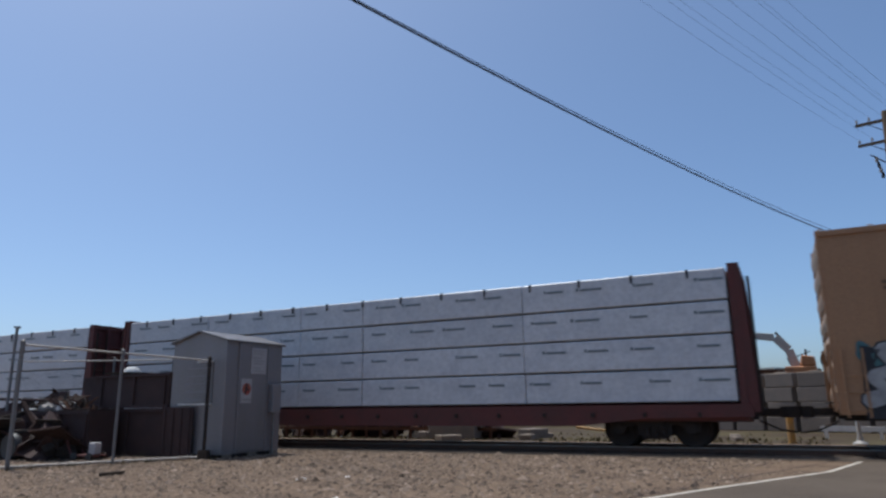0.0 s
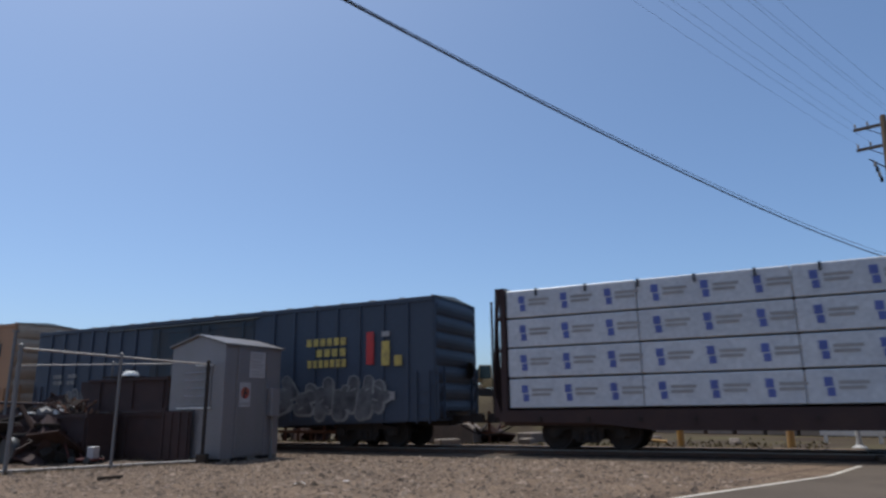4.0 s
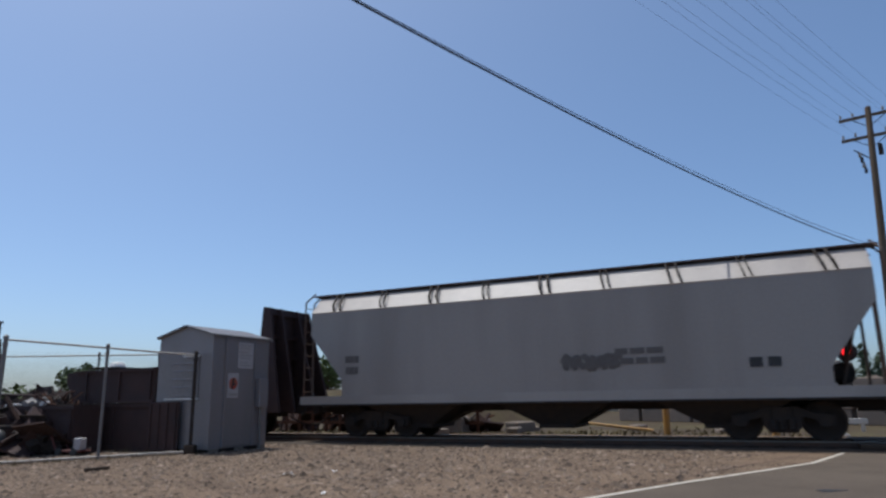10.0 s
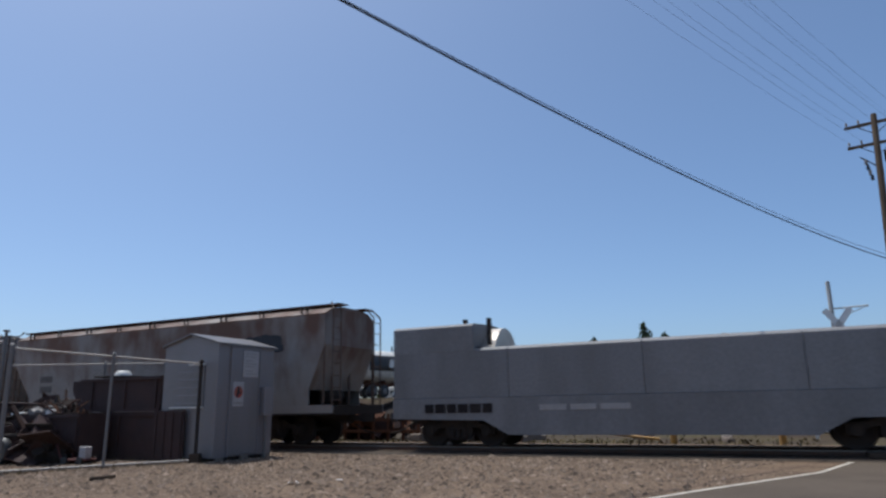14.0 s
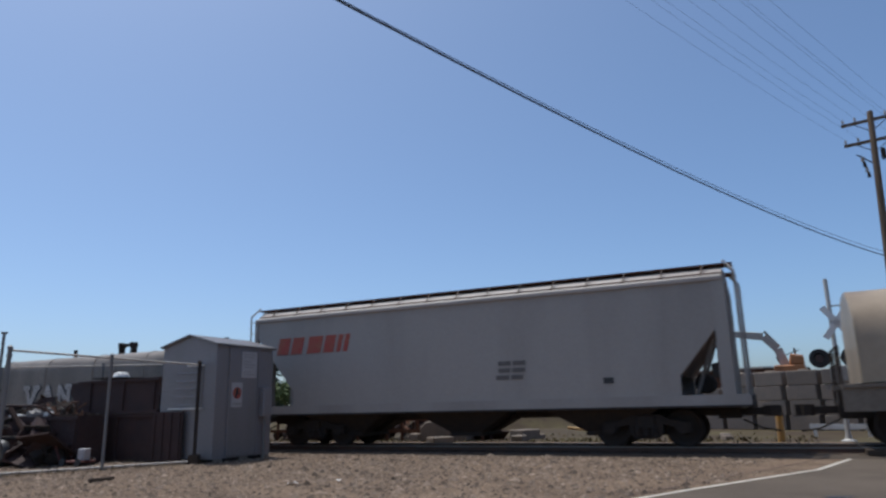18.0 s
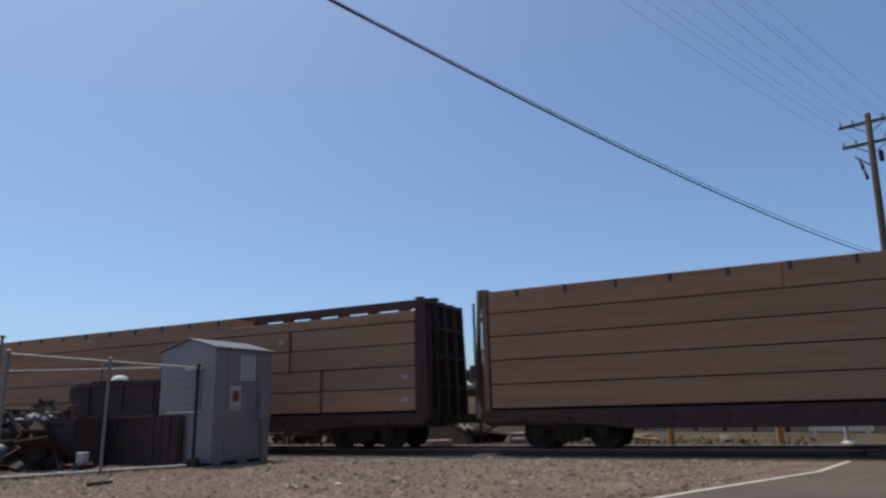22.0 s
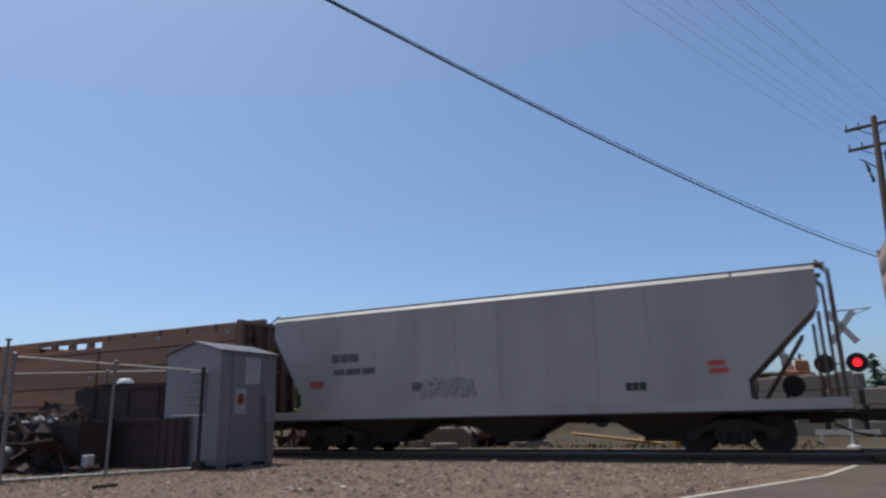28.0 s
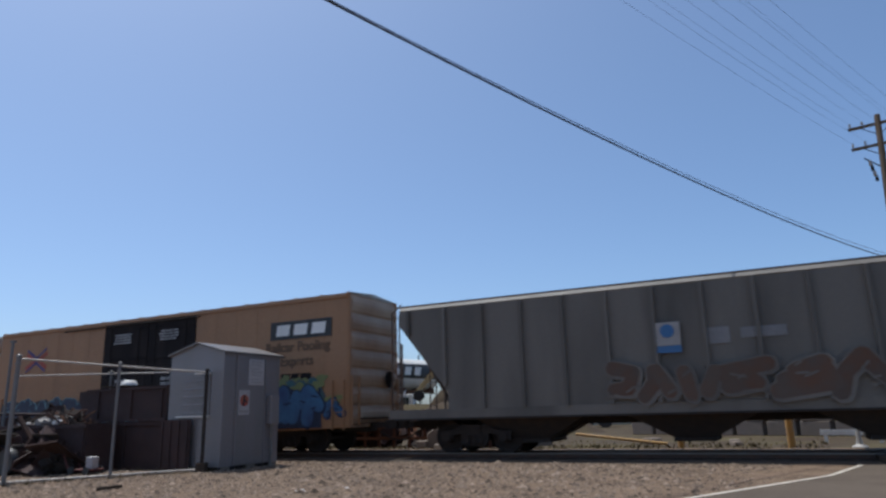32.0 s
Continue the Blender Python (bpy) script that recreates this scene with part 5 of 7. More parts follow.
def coupler_mesh():
    """Draft gear, shank and knuckle, pointing along +x, with the air hose."""
    bm = BM()
    box(bm, -0.5, 0.05, -0.22, 0.22, 0.66, 0.98)
    box(bm, 0.0, 0.62, -0.09, 0.09, 0.74, 0.92)
    prism(bm, [(0.55, -0.14), (0.72, -0.20), (0.98, -0.14), (0.98, 0.02), (0.84, 0.04), (0.80, 0.16), (0.62, 0.18), (0.55, 0.12)], 0.70, 0.97, "z")
    for a, b in (((0.05, 0.3, 0.62), (0.5, 0.26, 0.40)), ((0.5, 0.26, 0.40), (0.9, 0.15, 0.34))):
        rod(bm, a, b, 0.028)
    rod(bm, (0.04, -1.35, 0.86), (0.3, -0.1, 0.93), 0.014)
    return mesh_of("coupler", bm, "iron", 0.012)


WHEELSET, SIDE_FRAME, BOLSTER, COUPLER = wheelset_mesh(), side_frame_mesh(), bolster_mesh(), coupler_mesh()


def running_gear(root, length, centre):
    """Two trucks with their wheels, and the couplers at the ends. centre: from a body end to its truck's middle."""
    half = length / 2
    for end in (-1, 1):
        truck = piece("truck", BOLSTER, root, pose(end * (half - centre), 0, 0))
        for y in (-1.02, 1.02):
            piece("side_frame", SIDE_FRAME, truck, pose(0, y, 0) if y < 0 else pose(0, y, 0, 0, 0, 180))
        for x in (-0.89, 0.89):
            w = piece("wheelset", WHEELSET, truck, pose(x, 0, 0.457))
            WHEELS.append((w, x, root))
        piece("coupler", COUPLER, root, pose(end * (half - 0.02), 0, 0, 0, 0, 0 if end > 0 else 180))


def ladder_mesh(h, w=0.42, step=0.38, mat="iron"):
    bm = BM()
    for x in (-w / 2, w / 2):
        box(bm, x - 0.02, x + 0.02, -0.09, -0.03, 0, h)
    k = int(h / step)
    for i in range(k):
        rod(bm, (-w / 2, -0.07, 0.15 + i * step), (w / 2, -0.07, 0.15 + i * step), 0.013, 5)
    return mesh_of("ladder", bm, mat)


LADDER, LADDER_YELLOW, LADDER_BLUE = ladder_mesh(3.2), ladder_mesh(1.5, mat="ttx"), ladder_mesh(1.5, mat="boxblue")


def plate(root, name, x0, x1, z0, z1, y, mat, label="", depth=0.012):
    bm = BM()
    box(bm, x0, x1, y - depth, y + 0.004, z0, z1)
    return part(name, bm, mat, root, label)


def bars(root, x0, x1, z0, z1, lines, y, mat, seed=0, label="", words=3):
    """Lines of lettering that cannot be read, as plain bars."""
    rnd = random.Random(seed)
    bm = BM()
    h = (z1 - z0) / (lines + (lines - 1) * 0.6)
    for i in range(lines):
        z = z1 - i * h * 1.6
        x = x0 + rnd.uniform(0, 0.12) * (x1 - x0)
        stop = x1 - rnd.uniform(0, 0.15) * (x1 - x0)
        for k in range(words):
            w = (stop - x) / (words - k) * rnd.uniform(0.75, 0.95)
            box(bm, x, x + w, y - 0.008, y + 0.004, z - h, z)
            x += w + 0.06 * (x1 - x0) / words * 2
            if x > stop - 0.02:
                break
    return tagged(part("lettering", bm, mat, root, label), kind="stuff")


def blob(bm, cx, cz, rx, rz, y, rnd, rough=0.18, sides=18, lean=0.0):
    ph = [rnd.uniform(0, 6.28) for _ in range(3)]
    ring = []
    for i in range(sides):
        a = 6.28319 * i / sides
        k = 1 + rough * (math.sin(2 * a + ph[0]) * 0.5 + math.sin(3 * a + ph[1]) * 0.35 + math.sin(5 * a + ph[2]) * 0.25)
        sq = 1 / max(abs(math.cos(a)), abs(math.sin(a))) ** 0.55
        x, z = rx * k * sq * math.cos(a), rz * k * sq * math.sin(a)
        ring.append((cx + x + lean * z, cz + z))
    prism(bm, ring, y - 0.004, y + 0.004, "y")


# abstract sprayed strokes, each a few bent bands in a unit square
FORMS = (
    (((0.30, 0.0), (0.36, 0.72), (0.08, 0.96)), ((0.66, 0.06), (0.82, 0.50), (0.58, 0.98))),
    (((0.06, 0.12), (0.62, 0.22), (0.22, 0.52), (0.86, 0.66), (0.50, 1.0)),),
    (((0.08, 0.0), (0.16, 0.62), (0.52, 0.92), (0.62, 0.40), (0.92, 0.10)),),
    (((0.18, 0.0), (0.26, 1.0)), ((0.66, 0.12), (0.72, 0.80)), ((0.0, 0.34), (0.98, 0.52))),
    (((0.16, 0.06), (0.84, 0.22), (0.72, 0.50), (0.18, 0.42)), ((0.22, 0.66), (0.84, 0.92))),
    (((0.46, 0.0), (0.58, 0.92)), ((0.16, 0.62), (0.56, 0.96), (0.96, 0.52))),
    (((0.14, 0.0), (0.06, 0.82)), ((0.52, 0.12), (0.44, 1.0)), ((0.88, 0.0), (0.94, 0.70))),
    (((0.0, 0.28), (0.28, 0.86), (0.56, 0.14), (1.0, 0.72)), ((0.60, 0.94), (0.94, 0.98))),
    (((0.10, 0.92), (0.40, 0.98), (0.34, 0.30), (0.06, 0.04)), ((0.62, 0.0), (0.92, 0.34), (0.70, 0.96))),
)


def capsule(bm, p, q, w0, w1, y0, y1):
    """One band of paint with rounded ends, tapering from w0 to w1."""
    a = math.atan2(q[1] - p[1], q[0] - p[0])
    ring = []
    for (cx, cz), r, start in ((p, w0 / 2, a + math.pi / 2), (q, w1 / 2, a - math.pi / 2)):
        for k in range(5):
            b = start + math.pi * k / 4
            ring.append((cx + r * math.cos(b), cz + r * math.sin(b)))
    prism(bm, ring, y0, y1, "y")


def sprayed_form(bm, form, x, z, w, h, thick, y, depth, lean, bend):
    """The bands of one form, set side by side at slightly different depths."""
    k = 0
    for band in form:
        pts = [(x + w * px + lean * h * pz + bend * math.sin(pz * 5.0 + px * 4.0), z + h * pz + bend * math.cos(px * 6.0)) for px, pz in band]
        for p, q in zip(pts, pts[1:]):
            capsule(bm, p, q, thick * (1.0 if k % 2 else 1.12), thick * (1.12 if k % 2 else 0.95), y - depth - 0.0003 * k, y)
            k += 1


def dome_outline(x0, x1, z0, z1, grow):
    """A fat rounded bubble standing on a flat foot."""
    pts = [(x0 - grow, z0 - grow), (x1 + grow, z0 - grow)]
    zc = z0 + (z1 - z0) * 0.45
    for i in range(13):
        a = math.pi * i / 12
        c = math.cos(a)
        pts.append(((x0 + x1) / 2 + ((x1 - x0) / 2 + grow) * math.copysign(abs(c) ** 0.75, c), zc + (z1 - zc + grow) * math.sin(a) ** 0.8))
    return pts


def graffiti(root, x0, x1, z0, z1, y, count, fill="tag_silver", edge="tag_black", cloud="", seed=1, lean=0.06, label="sprayed figure", dome=False, back="", fat=0.30):
    """A row of sprayed figures: a cloud behind, then tall packed bars or fat bubbles, each a thin coat of paint over its dark outline."""
    rnd = random.Random(seed)
    w, h = (x1 - x0) / count, z1 - z0
    if cloud:
        bm = BM()
        for i in range(count * 5):
            blob(bm, x0 + (i + 0.5) * w / 5, z0 + rnd.uniform(0.78, 1.0) * h, w * rnd.uniform(0.14, 0.24), h * rnd.uniform(0.08, 0.15), y - 0.001 - 0.0006 * (i % 6), rnd, 0.35)
        part("spray_cloud", bm, cloud, root, "soft sprayed haze behind the figures")
    if back:
        bm = BM()
        k = count * 5
        crest = [(x1 - (x1 - x0) * q / k, z0 + h * rnd.uniform(0.86, 0.99)) for q in range(k + 1)]
        prism(bm, [(x0 - 0.05, z0 - 0.03), (x1 + 0.05, z0 - 0.03)] + crest, y - 0.006, y - 0.001, "y")
        part("spray_ground", bm, back, root, "dark sprayed ground behind the figures")
    for i in range(count):
        a = x0 + i * w
        off = y - 0.008 - 0.004 * (i % 2)
        outer, inner, lines = BM(), BM(), BM()
        if dome:
            top = z1 - h * rnd.uniform(0, 0.08)
            rim = 0.045
            prism(outer, dome_outline(a + 0.03, a + w + 0.03, z0, top, 0.0), off, off + 0.005, "y")
            prism(inner, dome_outline(a + 0.03 + rim, a + w + 0.03 - rim, z0 + rim, top - rim, 0.0), off - 0.003, off + 0.003, "y")
            halo = BM()
            prism(halo, dome_outline(a + 0.03, a + w + 0.03, z0, top, 0.032), off + 0.0012, off + 0.0062, "y")
            f = rnd.uniform(0.28, 0.42)
            slot = z0 + h * rnd.uniform(0.52, 0.60)
            stroke(lines, [(a + w * f, slot), (a + w * (f + 0.32), slot - 0.02)], h * 0.055, off - 0.005)
            stroke(lines, [(a + w * (f + 0.30), slot), (a + w * (f + 0.44), slot - h * 0.10), (a + w * (f + 0.42), slot - h * 0.26), (a + w * (f + 0.36), z0 + 0.03)], w * 0.028, off - 0.0058)
            blob(lines, a + w * (f + 0.14), z0 + h * rnd.uniform(0.22, 0.30), w * 0.14, h * 0.05, off - 0.0066, rnd, 0.3)
            part("figure_halo", halo, "tag_pale", root)
        else:
            form = FORMS[(seed * 5 + i * 7 + rnd.randrange(3)) % len(FORMS)]
            tall = h * rnd.uniform(0.90, 1.0)
            low = z0 + rnd.uniform(0.0, 0.06) * h
            thick = min(w * fat, tall * 0.34)
            rim = min(0.05, 0.10 * w)
            tilt, bend = lean + rnd.uniform(-0.16, 0.16), rnd.uniform(-0.12, 0.12) * w
            inset = thick / 2
            fx, fz, fw, fh = a + inset * 0.2, low + inset, w * 1.12 - inset * 0.6, tall - 2 * inset
            sprayed_form(outer, form, fx + 0.035, fz - 0.03, fw, fh, thick + 2 * rim, off + 0.004, 0.002, tilt, bend)
            sprayed_form(outer, form, fx, fz, fw, fh, thick + 1.5 * rim, off, 0.002, tilt, bend)
            sprayed_form(inner, form, fx, fz, fw, fh, thick, off - 0.0055, 0.002, tilt, bend)
            for q in range(3):
                px, pz = a + w * rnd.uniform(0.12, 0.7), low + tall * rnd.uniform(0.15, 0.8)
                stroke(lines, [(px, pz), (px + w * rnd.uniform(0.10, 0.28), pz + tall * rnd.uniform(-0.10, 0.16))], min(0.05, w * 0.06), off - 0.0145)
        g = part("sprayed_figure", outer, edge, root, label)
        part("figure_fill", inner, fill, g)
        tagged(part("figure_stroke", lines, edge, g), kind="stuff")


def words(root, text, x, z, size, y, mat, label="", bold=0.0, shear=0.0, stretch=1.0):
    """Lettering in relief, standing on the side that faces the road."""
    cu = bpy.data.curves.new("lettering", "FONT")
    cu.body, cu.size, cu.extrude, cu.offset, cu.shear = text, size, 0.004, bold, shear
    cu.align_x = "CENTER"
    tmp = bpy.data.objects.new("tmp", cu)
    me = bpy.data.meshes.new_from_object(tmp)
    bpy.data.objects.remove(tmp)
    me.materials.append(M[mat])
    ob = new("lettering", me)
    ob.parent = root
    ob.matrix_basis = pose(x, y, z, 90, 0, 0) @ Matrix.Diagonal((stretch, 1, 1, 1))
    return tagged(ob, label)


SLAB = {
    "V": (((0.10, 0.95), (0.48, 0.05)), ((0.48, 0.05), (0.90, 0.95)), ((-0.04, 0.96), (0.28, 0.96)), ((0.74, 0.96), (1.02, 0.96))),
    "A": (((0.10, 0.05), (0.50, 0.95)), ((0.50, 0.95), (0.90, 0.05)), ((0.28, 0.36), (0.72, 0.36)), ((-0.03, 0.05), (0.26, 0.05)), ((0.74, 0.05), (1.03, 0.05))),
    "N": (((0.14, 0.05), (0.14, 0.95)), ((0.14, 0.95), (0.84, 0.05)), ((0.84, 0.05), (0.84, 0.95)), ((-0.02, 0.05), (0.30, 0.05)), ((0.68, 0.95), (1.0, 0.95))),
    "I": (((0.5, 0.05), (0.5, 0.95)), ((0.24, 0.05), (0.76, 0.05)), ((0.24, 0.95), (0.76, 0.95))),
    "S": (((0.90, 0.70), (0.84, 0.92)), ((0.84, 0.92), (0.36, 0.95)), ((0.36, 0.95), (0.12, 0.74)), ((0.12, 0.74), (0.82, 0.34)), ((0.82, 0.34), (0.66, 0.06)), ((0.66, 0.06), (0.08, 0.06)), ((0.08, 0.06), (0.06, 0.30))),
    "H": (((0.16, 0.05), (0.16, 0.95)), ((0.84, 0.05), (0.84, 0.95)), ((0.16, 0.48), (0.84, 0.48)), ((0.0, 0.05), (0.32, 0.05)), ((0.68, 0.05), (1.0, 0.05)), ((0.0, 0.95), (0.32, 0.95)), ((0.68, 0.95), (1.0, 0.95))),
}


def slab_word(root, text, x0, x1, z0, z1, y, fill, edge, label):
    """Large sprayed slab-serif capitals with a dark edge."""
    w = (x1 - x0) / len(text)
    for i, c in enumerate(text):
        outer, inner = BM(), BM()
        sprayed_form(outer, SLAB[c], x0 + i * w + 0.06, z0 - 0.03, w * 0.80, z1 - z0, 0.30, y, 0.002, 0.0, 0.0)
        sprayed_form(inner, SLAB[c], x0 + i * w, z0, w * 0.80, z1 - z0, 0.20, y - 0.008, 0.002, 0.0, 0.0)
        g = part("sprayed_letter", outer, edge, root, label)
        part("letter_fill", inner, fill, g)


def boxcar(front, rear, label, kind):
    """A high-cube boxcar: side sheets, doors, corrugated ends, sill and roof."""
    L = front - rear
    h, blue = L / 2, kind == "blue"
    top = 4.42 if blue else 4.97
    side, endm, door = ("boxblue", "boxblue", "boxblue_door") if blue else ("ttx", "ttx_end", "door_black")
    root = car_root("boxcar", label, "freight car", front, rear)
    running_gear(root, L, 2.55)
    d0, d1 = (-2.6, 2.4) if blue else (-2.44, 2.46)
    zb = 0.78
    k = 7 if not blue else 8
    for sy in (-1, 1):
        for a, b in ((-h, d0), (d1, h)):
            w = (b - a) / k
            for i in range(k):
                bm = BM()
                box(bm, a + i * w + 0.006, a + (i + 1) * w - 0.006, sy * 1.44, sy * 1.49, zb, top - 0.10)
                part("side_sheet", bm, side, root)
                if i:
                    bm = BM()
                    deep = 0.055 if blue else 0.006
                    box(bm, a + i * w - (0.05 if blue else 0.03), a + i * w + (0.05 if blue else 0.03), sy * 1.487, sy * (1.49 + deep), zb + 0.02, top - 0.12)
                    part("side_post", bm, side, root)
        for a, b in ((d0, (d0 + d1) / 2), ((d0 + d1) / 2, d1)):
            bm = BM()
            box(bm, a + 0.02, b - 0.02, sy * 1.45, sy * 1.505, zb + 0.06, top - 0.14)
            leaf = part("door", bm, door, root, "tall sliding plug door", 0.008)
            for i in range(4):
                bm = BM()
                z = zb + 0.35 + i * (top - zb - 0.8) / 3
                box(bm, a + 0.10, b - 0.10, sy * 1.503, sy * 1.53, z, z + 0.13)
                part("door_rib", bm, door, leaf)
            for x in (a + 0.45, b - 0.45):
                bm = BM()
                rod(bm, (x, sy * 1.56, zb + 0.2), (x, sy * 1.56, top - 0.3), 0.022)
                part("locking_bar", bm, door, leaf)
            bm = BM()
            rod(bm, ((a + b) / 2 - 0.5, sy * 1.58, 1.7), ((a + b) / 2 + 0.5, sy * 1.58, 1.7), 0.02)
            part("door_lever", bm, door, leaf)
        bm = BM()
        prism(bm, [(-h, 0.98), (-h, 0.80), (-h + 1.2, 0.74), (d0 - 1.6, 0.66), (d0 - 0.4, 0.50), (d1 + 0.4, 0.50), (d1 + 1.6, 0.66), (h - 1.2, 0.74), (h, 0.80), (h, 0.98)], sy * 1.40, sy * 1.452, "y")
        part("side_sill", bm, side, root)
        bm = BM()
        box(bm, -h, h, sy * 1.42, sy * 1.54, top - 0.12, top)
        part("eave_rail", bm, side, root)
        bm = BM()
        rod(bm, (d0 - 2.4, sy * 1.55, top - 0.2), (d1 + 0.2, sy * 1.55, top - 0.2), 0.03)
        part("door_track", bm, door, root)
        bm = BM()
        rod(bm, (d0 - 2.4, sy * 1.55, zb + 0.03), (d1 + 0.2, sy * 1.55, zb + 0.03), 0.035)
        part("door_track", bm, door, root)
    for e in (-1, 1):
        bm = BM()
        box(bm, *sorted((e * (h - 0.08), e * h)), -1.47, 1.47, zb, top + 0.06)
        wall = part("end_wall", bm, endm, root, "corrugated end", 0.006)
        ribs = 7
        for i in range(ribs):
            z, zh = zb + 0.10 + i * (top - zb - 0.12) / ribs, (top - zb - 0.12) / ribs
            bm = BM()
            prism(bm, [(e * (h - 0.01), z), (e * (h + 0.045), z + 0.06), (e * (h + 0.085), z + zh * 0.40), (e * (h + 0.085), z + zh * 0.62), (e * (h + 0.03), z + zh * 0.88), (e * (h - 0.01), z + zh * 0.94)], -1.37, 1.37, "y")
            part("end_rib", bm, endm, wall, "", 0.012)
        for y0, y1 in ((-1.475, -1.38), (1.38, 1.475)):
            bm = BM()
            box(bm, *sorted((e * (h - 0.02), e * (h + 0.06))), y0, y1, zb, top + 0.04)
            part("corner_post", bm, side, wall)
        for y in (-1.2, 1.2):
            piece("ladder", LADDER_BLUE if blue else LADDER_YELLOW, root, pose(e * (h + 0.05), y, 0.85, 0, 0, 90 * e))
        bm = BM()
        box(bm, e * (h - 0.1), e * (h + 0.22), -0.9, 0.9, 1.02, 1.06)
        part("crossover_step", bm, "iron", root)
    bm = BM()
    lathe(bm, [(0.28, 0), (0.28, 0.03), (0.24, 0.03), (0.24, 0.0)], 14, "x", (h + 0.16, 0.75, 2.3))
    rod(bm, (h, 0.75, 2.3), (h + 0.19, 0.75, 2.3), 0.03)
    part("brake_wheel", bm, "iron", root)
    for x, y in ((-h + 0.32, -1.5), (h - 0.32, -1.5)):
        piece("ladder", LADDER_BLUE if blue else LADDER_YELLOW, root, pose(x, y + 0.02, 0.72))
    n = 17
    for i in range(n):
        a, b = -h + L * i / n, -h + L * (i + 1) / n
        bm = BM()
        prism(bm, [(-1.50, top), (-1.50, top + 0.02), (-0.75, top + 0.10), (0, top + 0.13), (0.75, top + 0.10), (1.50, top + 0.02), (1.50, top), (0, top + 0.08)], a + 0.05, b - 0.05)
        prism(bm, [(-1.50, top + 0.01), (-1.50, top + 0.05), (0, top + 0.17), (1.50, top + 0.05), (1.50, top + 0.01)], b - 0.05, b + 0.05 if i < n - 1 else b)
        part("roof_panel", bm, "roof", root)
    bm = BM()
    box(bm, -h + 0.1, h - 0.1, -1.42, 1.42, 0.95, 1.08)
    box(bm, -h + 0.1, h - 0.1, -0.3, 0.3, 0.62, 0.96)
    for x in (-5.5, -2.8, 0, 2.8, 5.5):
        box(bm, x - 0.08, x + 0.08, -1.40, 1.40, 0.72, 0.96)
    part("underframe", bm, "iron", root)
    bm = BM()
    lathe(bm, [(0.2, -0.5), (0.24, -0.4), (0.24, 0.4), (0.2, 0.5)], 12, "x", (1.2, -0.75, 0.58))
    box(bm, -1.6, -1.2, -0.9, -0.5, 0.45, 0.8)
    part("brake_gear", bm, "iron", root)
    return root, h, d0, d1, top


def cross_logo(root, x, z, y, s=0.95):
    """Two red chevrons meeting point to point between blue bands, as plain shapes."""
    bm = BM()
    for k, m in enumerate((-1, 1)):
        stroke(bm, [(x + m * 0.66 * s, z + 0.27 * s), (x + m * 0.14 * s, z), (x + m * 0.66 * s, z - 0.30 * s)], 0.15 * s, y - 0.004 - 0.001 * k)
    em = part("emblem", bm, "logo_red", root, "emblem of red chevrons and blue bands")
    bm = BM()
    stroke(bm, [(x - 0.64 * s, z + 0.45 * s), (x - 0.06 * s, z + 0.13 * s), (x, z + 0.10 * s), (x + 0.06 * s, z + 0.13 * s), (x + 0.60 * s, z + 0.48 * s)], 0.11 * s, y - 0.011)
    stroke(bm, [(x - 0.64 * s, z - 0.46 * s), (x - 0.06 * s, z - 0.13 * s), (x, z - 0.10 * s), (x + 0.06 * s, z - 0.13 * s), (x + 0.62 * s, z - 0.47 * s)], 0.11 * s, y - 0.012)
    stroke(bm, [(x, z - 0.14 * s), (x, z + 0.14 * s)], 0.10 * s, y - 0.0135)
    part("emblem_blue", bm, "logo_blue", em)


def name_plate(root, x, z, y, w, h, ground, ink):
    """A dark plate with three bold plain shapes."""
    p = plate(root, "name_plate", x - w / 2, x + w / 2, z - h / 2, z + h / 2, y - 0.006, ground, "plate with bold plain shapes") if ground else root
    for i in (-1, 0, 1):
        bm = BM()
        c = x + i * w * 0.29
        prism(bm, [(c - w * 0.115, z - h * 0.30), (c + w * 0.10, z - h * 0.30), (c + w * 0.125, z + h * 0.30), (c - w * 0.09, z + h * 0.30)], y - 0.026, y - 0.014, "y")
        part("plate_shape", bm, ink, p)


def beam_mark(kind):
    bm = BM()
    if kind == "dark":
        box(bm, -0.42, -0.33, -0.004, 0.004, -0.03, 0.06)
        box(bm, -0.29, 0.42, -0.004, 0.004, -0.032, 0.032)
        return mesh_of("print", bm, "wrap_dark")
    if kind == "blue":
        box(bm, -0.08, 0.10, -0.004, 0.004, -0.02, 0.19)
        box(bm, -0.04, 0.12, -0.004, 0.004, -0.24, -0.05)
        return mesh_of("print", bm, "wrap_blue")
    if kind == "blue_bar":
        box(bm, -0.30, 0.30, -0.003, 0.003, 0.02, 0.10)
        box(bm, -0.30, 0.22, -0.003, 0.003, -0.10, -0.02)
        return mesh_of("print", bm, "patch")
    if kind == "ring":
        k = 12
        for i in range(k):
            a, c = 6.28319 * i / k, 6.28319 * (i + 1) / k
            prism(bm, [(0.06 * math.cos(a), 0.06 * math.sin(a)), (0.11 * math.cos(a), 0.11 * math.sin(a)), (0.11 * math.cos(c), 0.11 * math.sin(c)), (0.06 * math.cos(c), 0.06 * math.sin(c))], -0.004, 0.004, "y")
        return mesh_of("print", bm, "wrap_red")
    for a in ((-0.34, 0.38, 0.05, 0.075), (-0.34, 0.38, -0.075, -0.05), (-0.32, 0.34, -0.032, 0.032)):
        box(bm, a[0], a[1], -0.004, 0.004, a[2], a[3])
    return mesh_of("print", bm, "wrap_green")


MARKS = {k: beam_mark(k) for k in ("dark", "blue", "blue_bar", "ring", "green")}


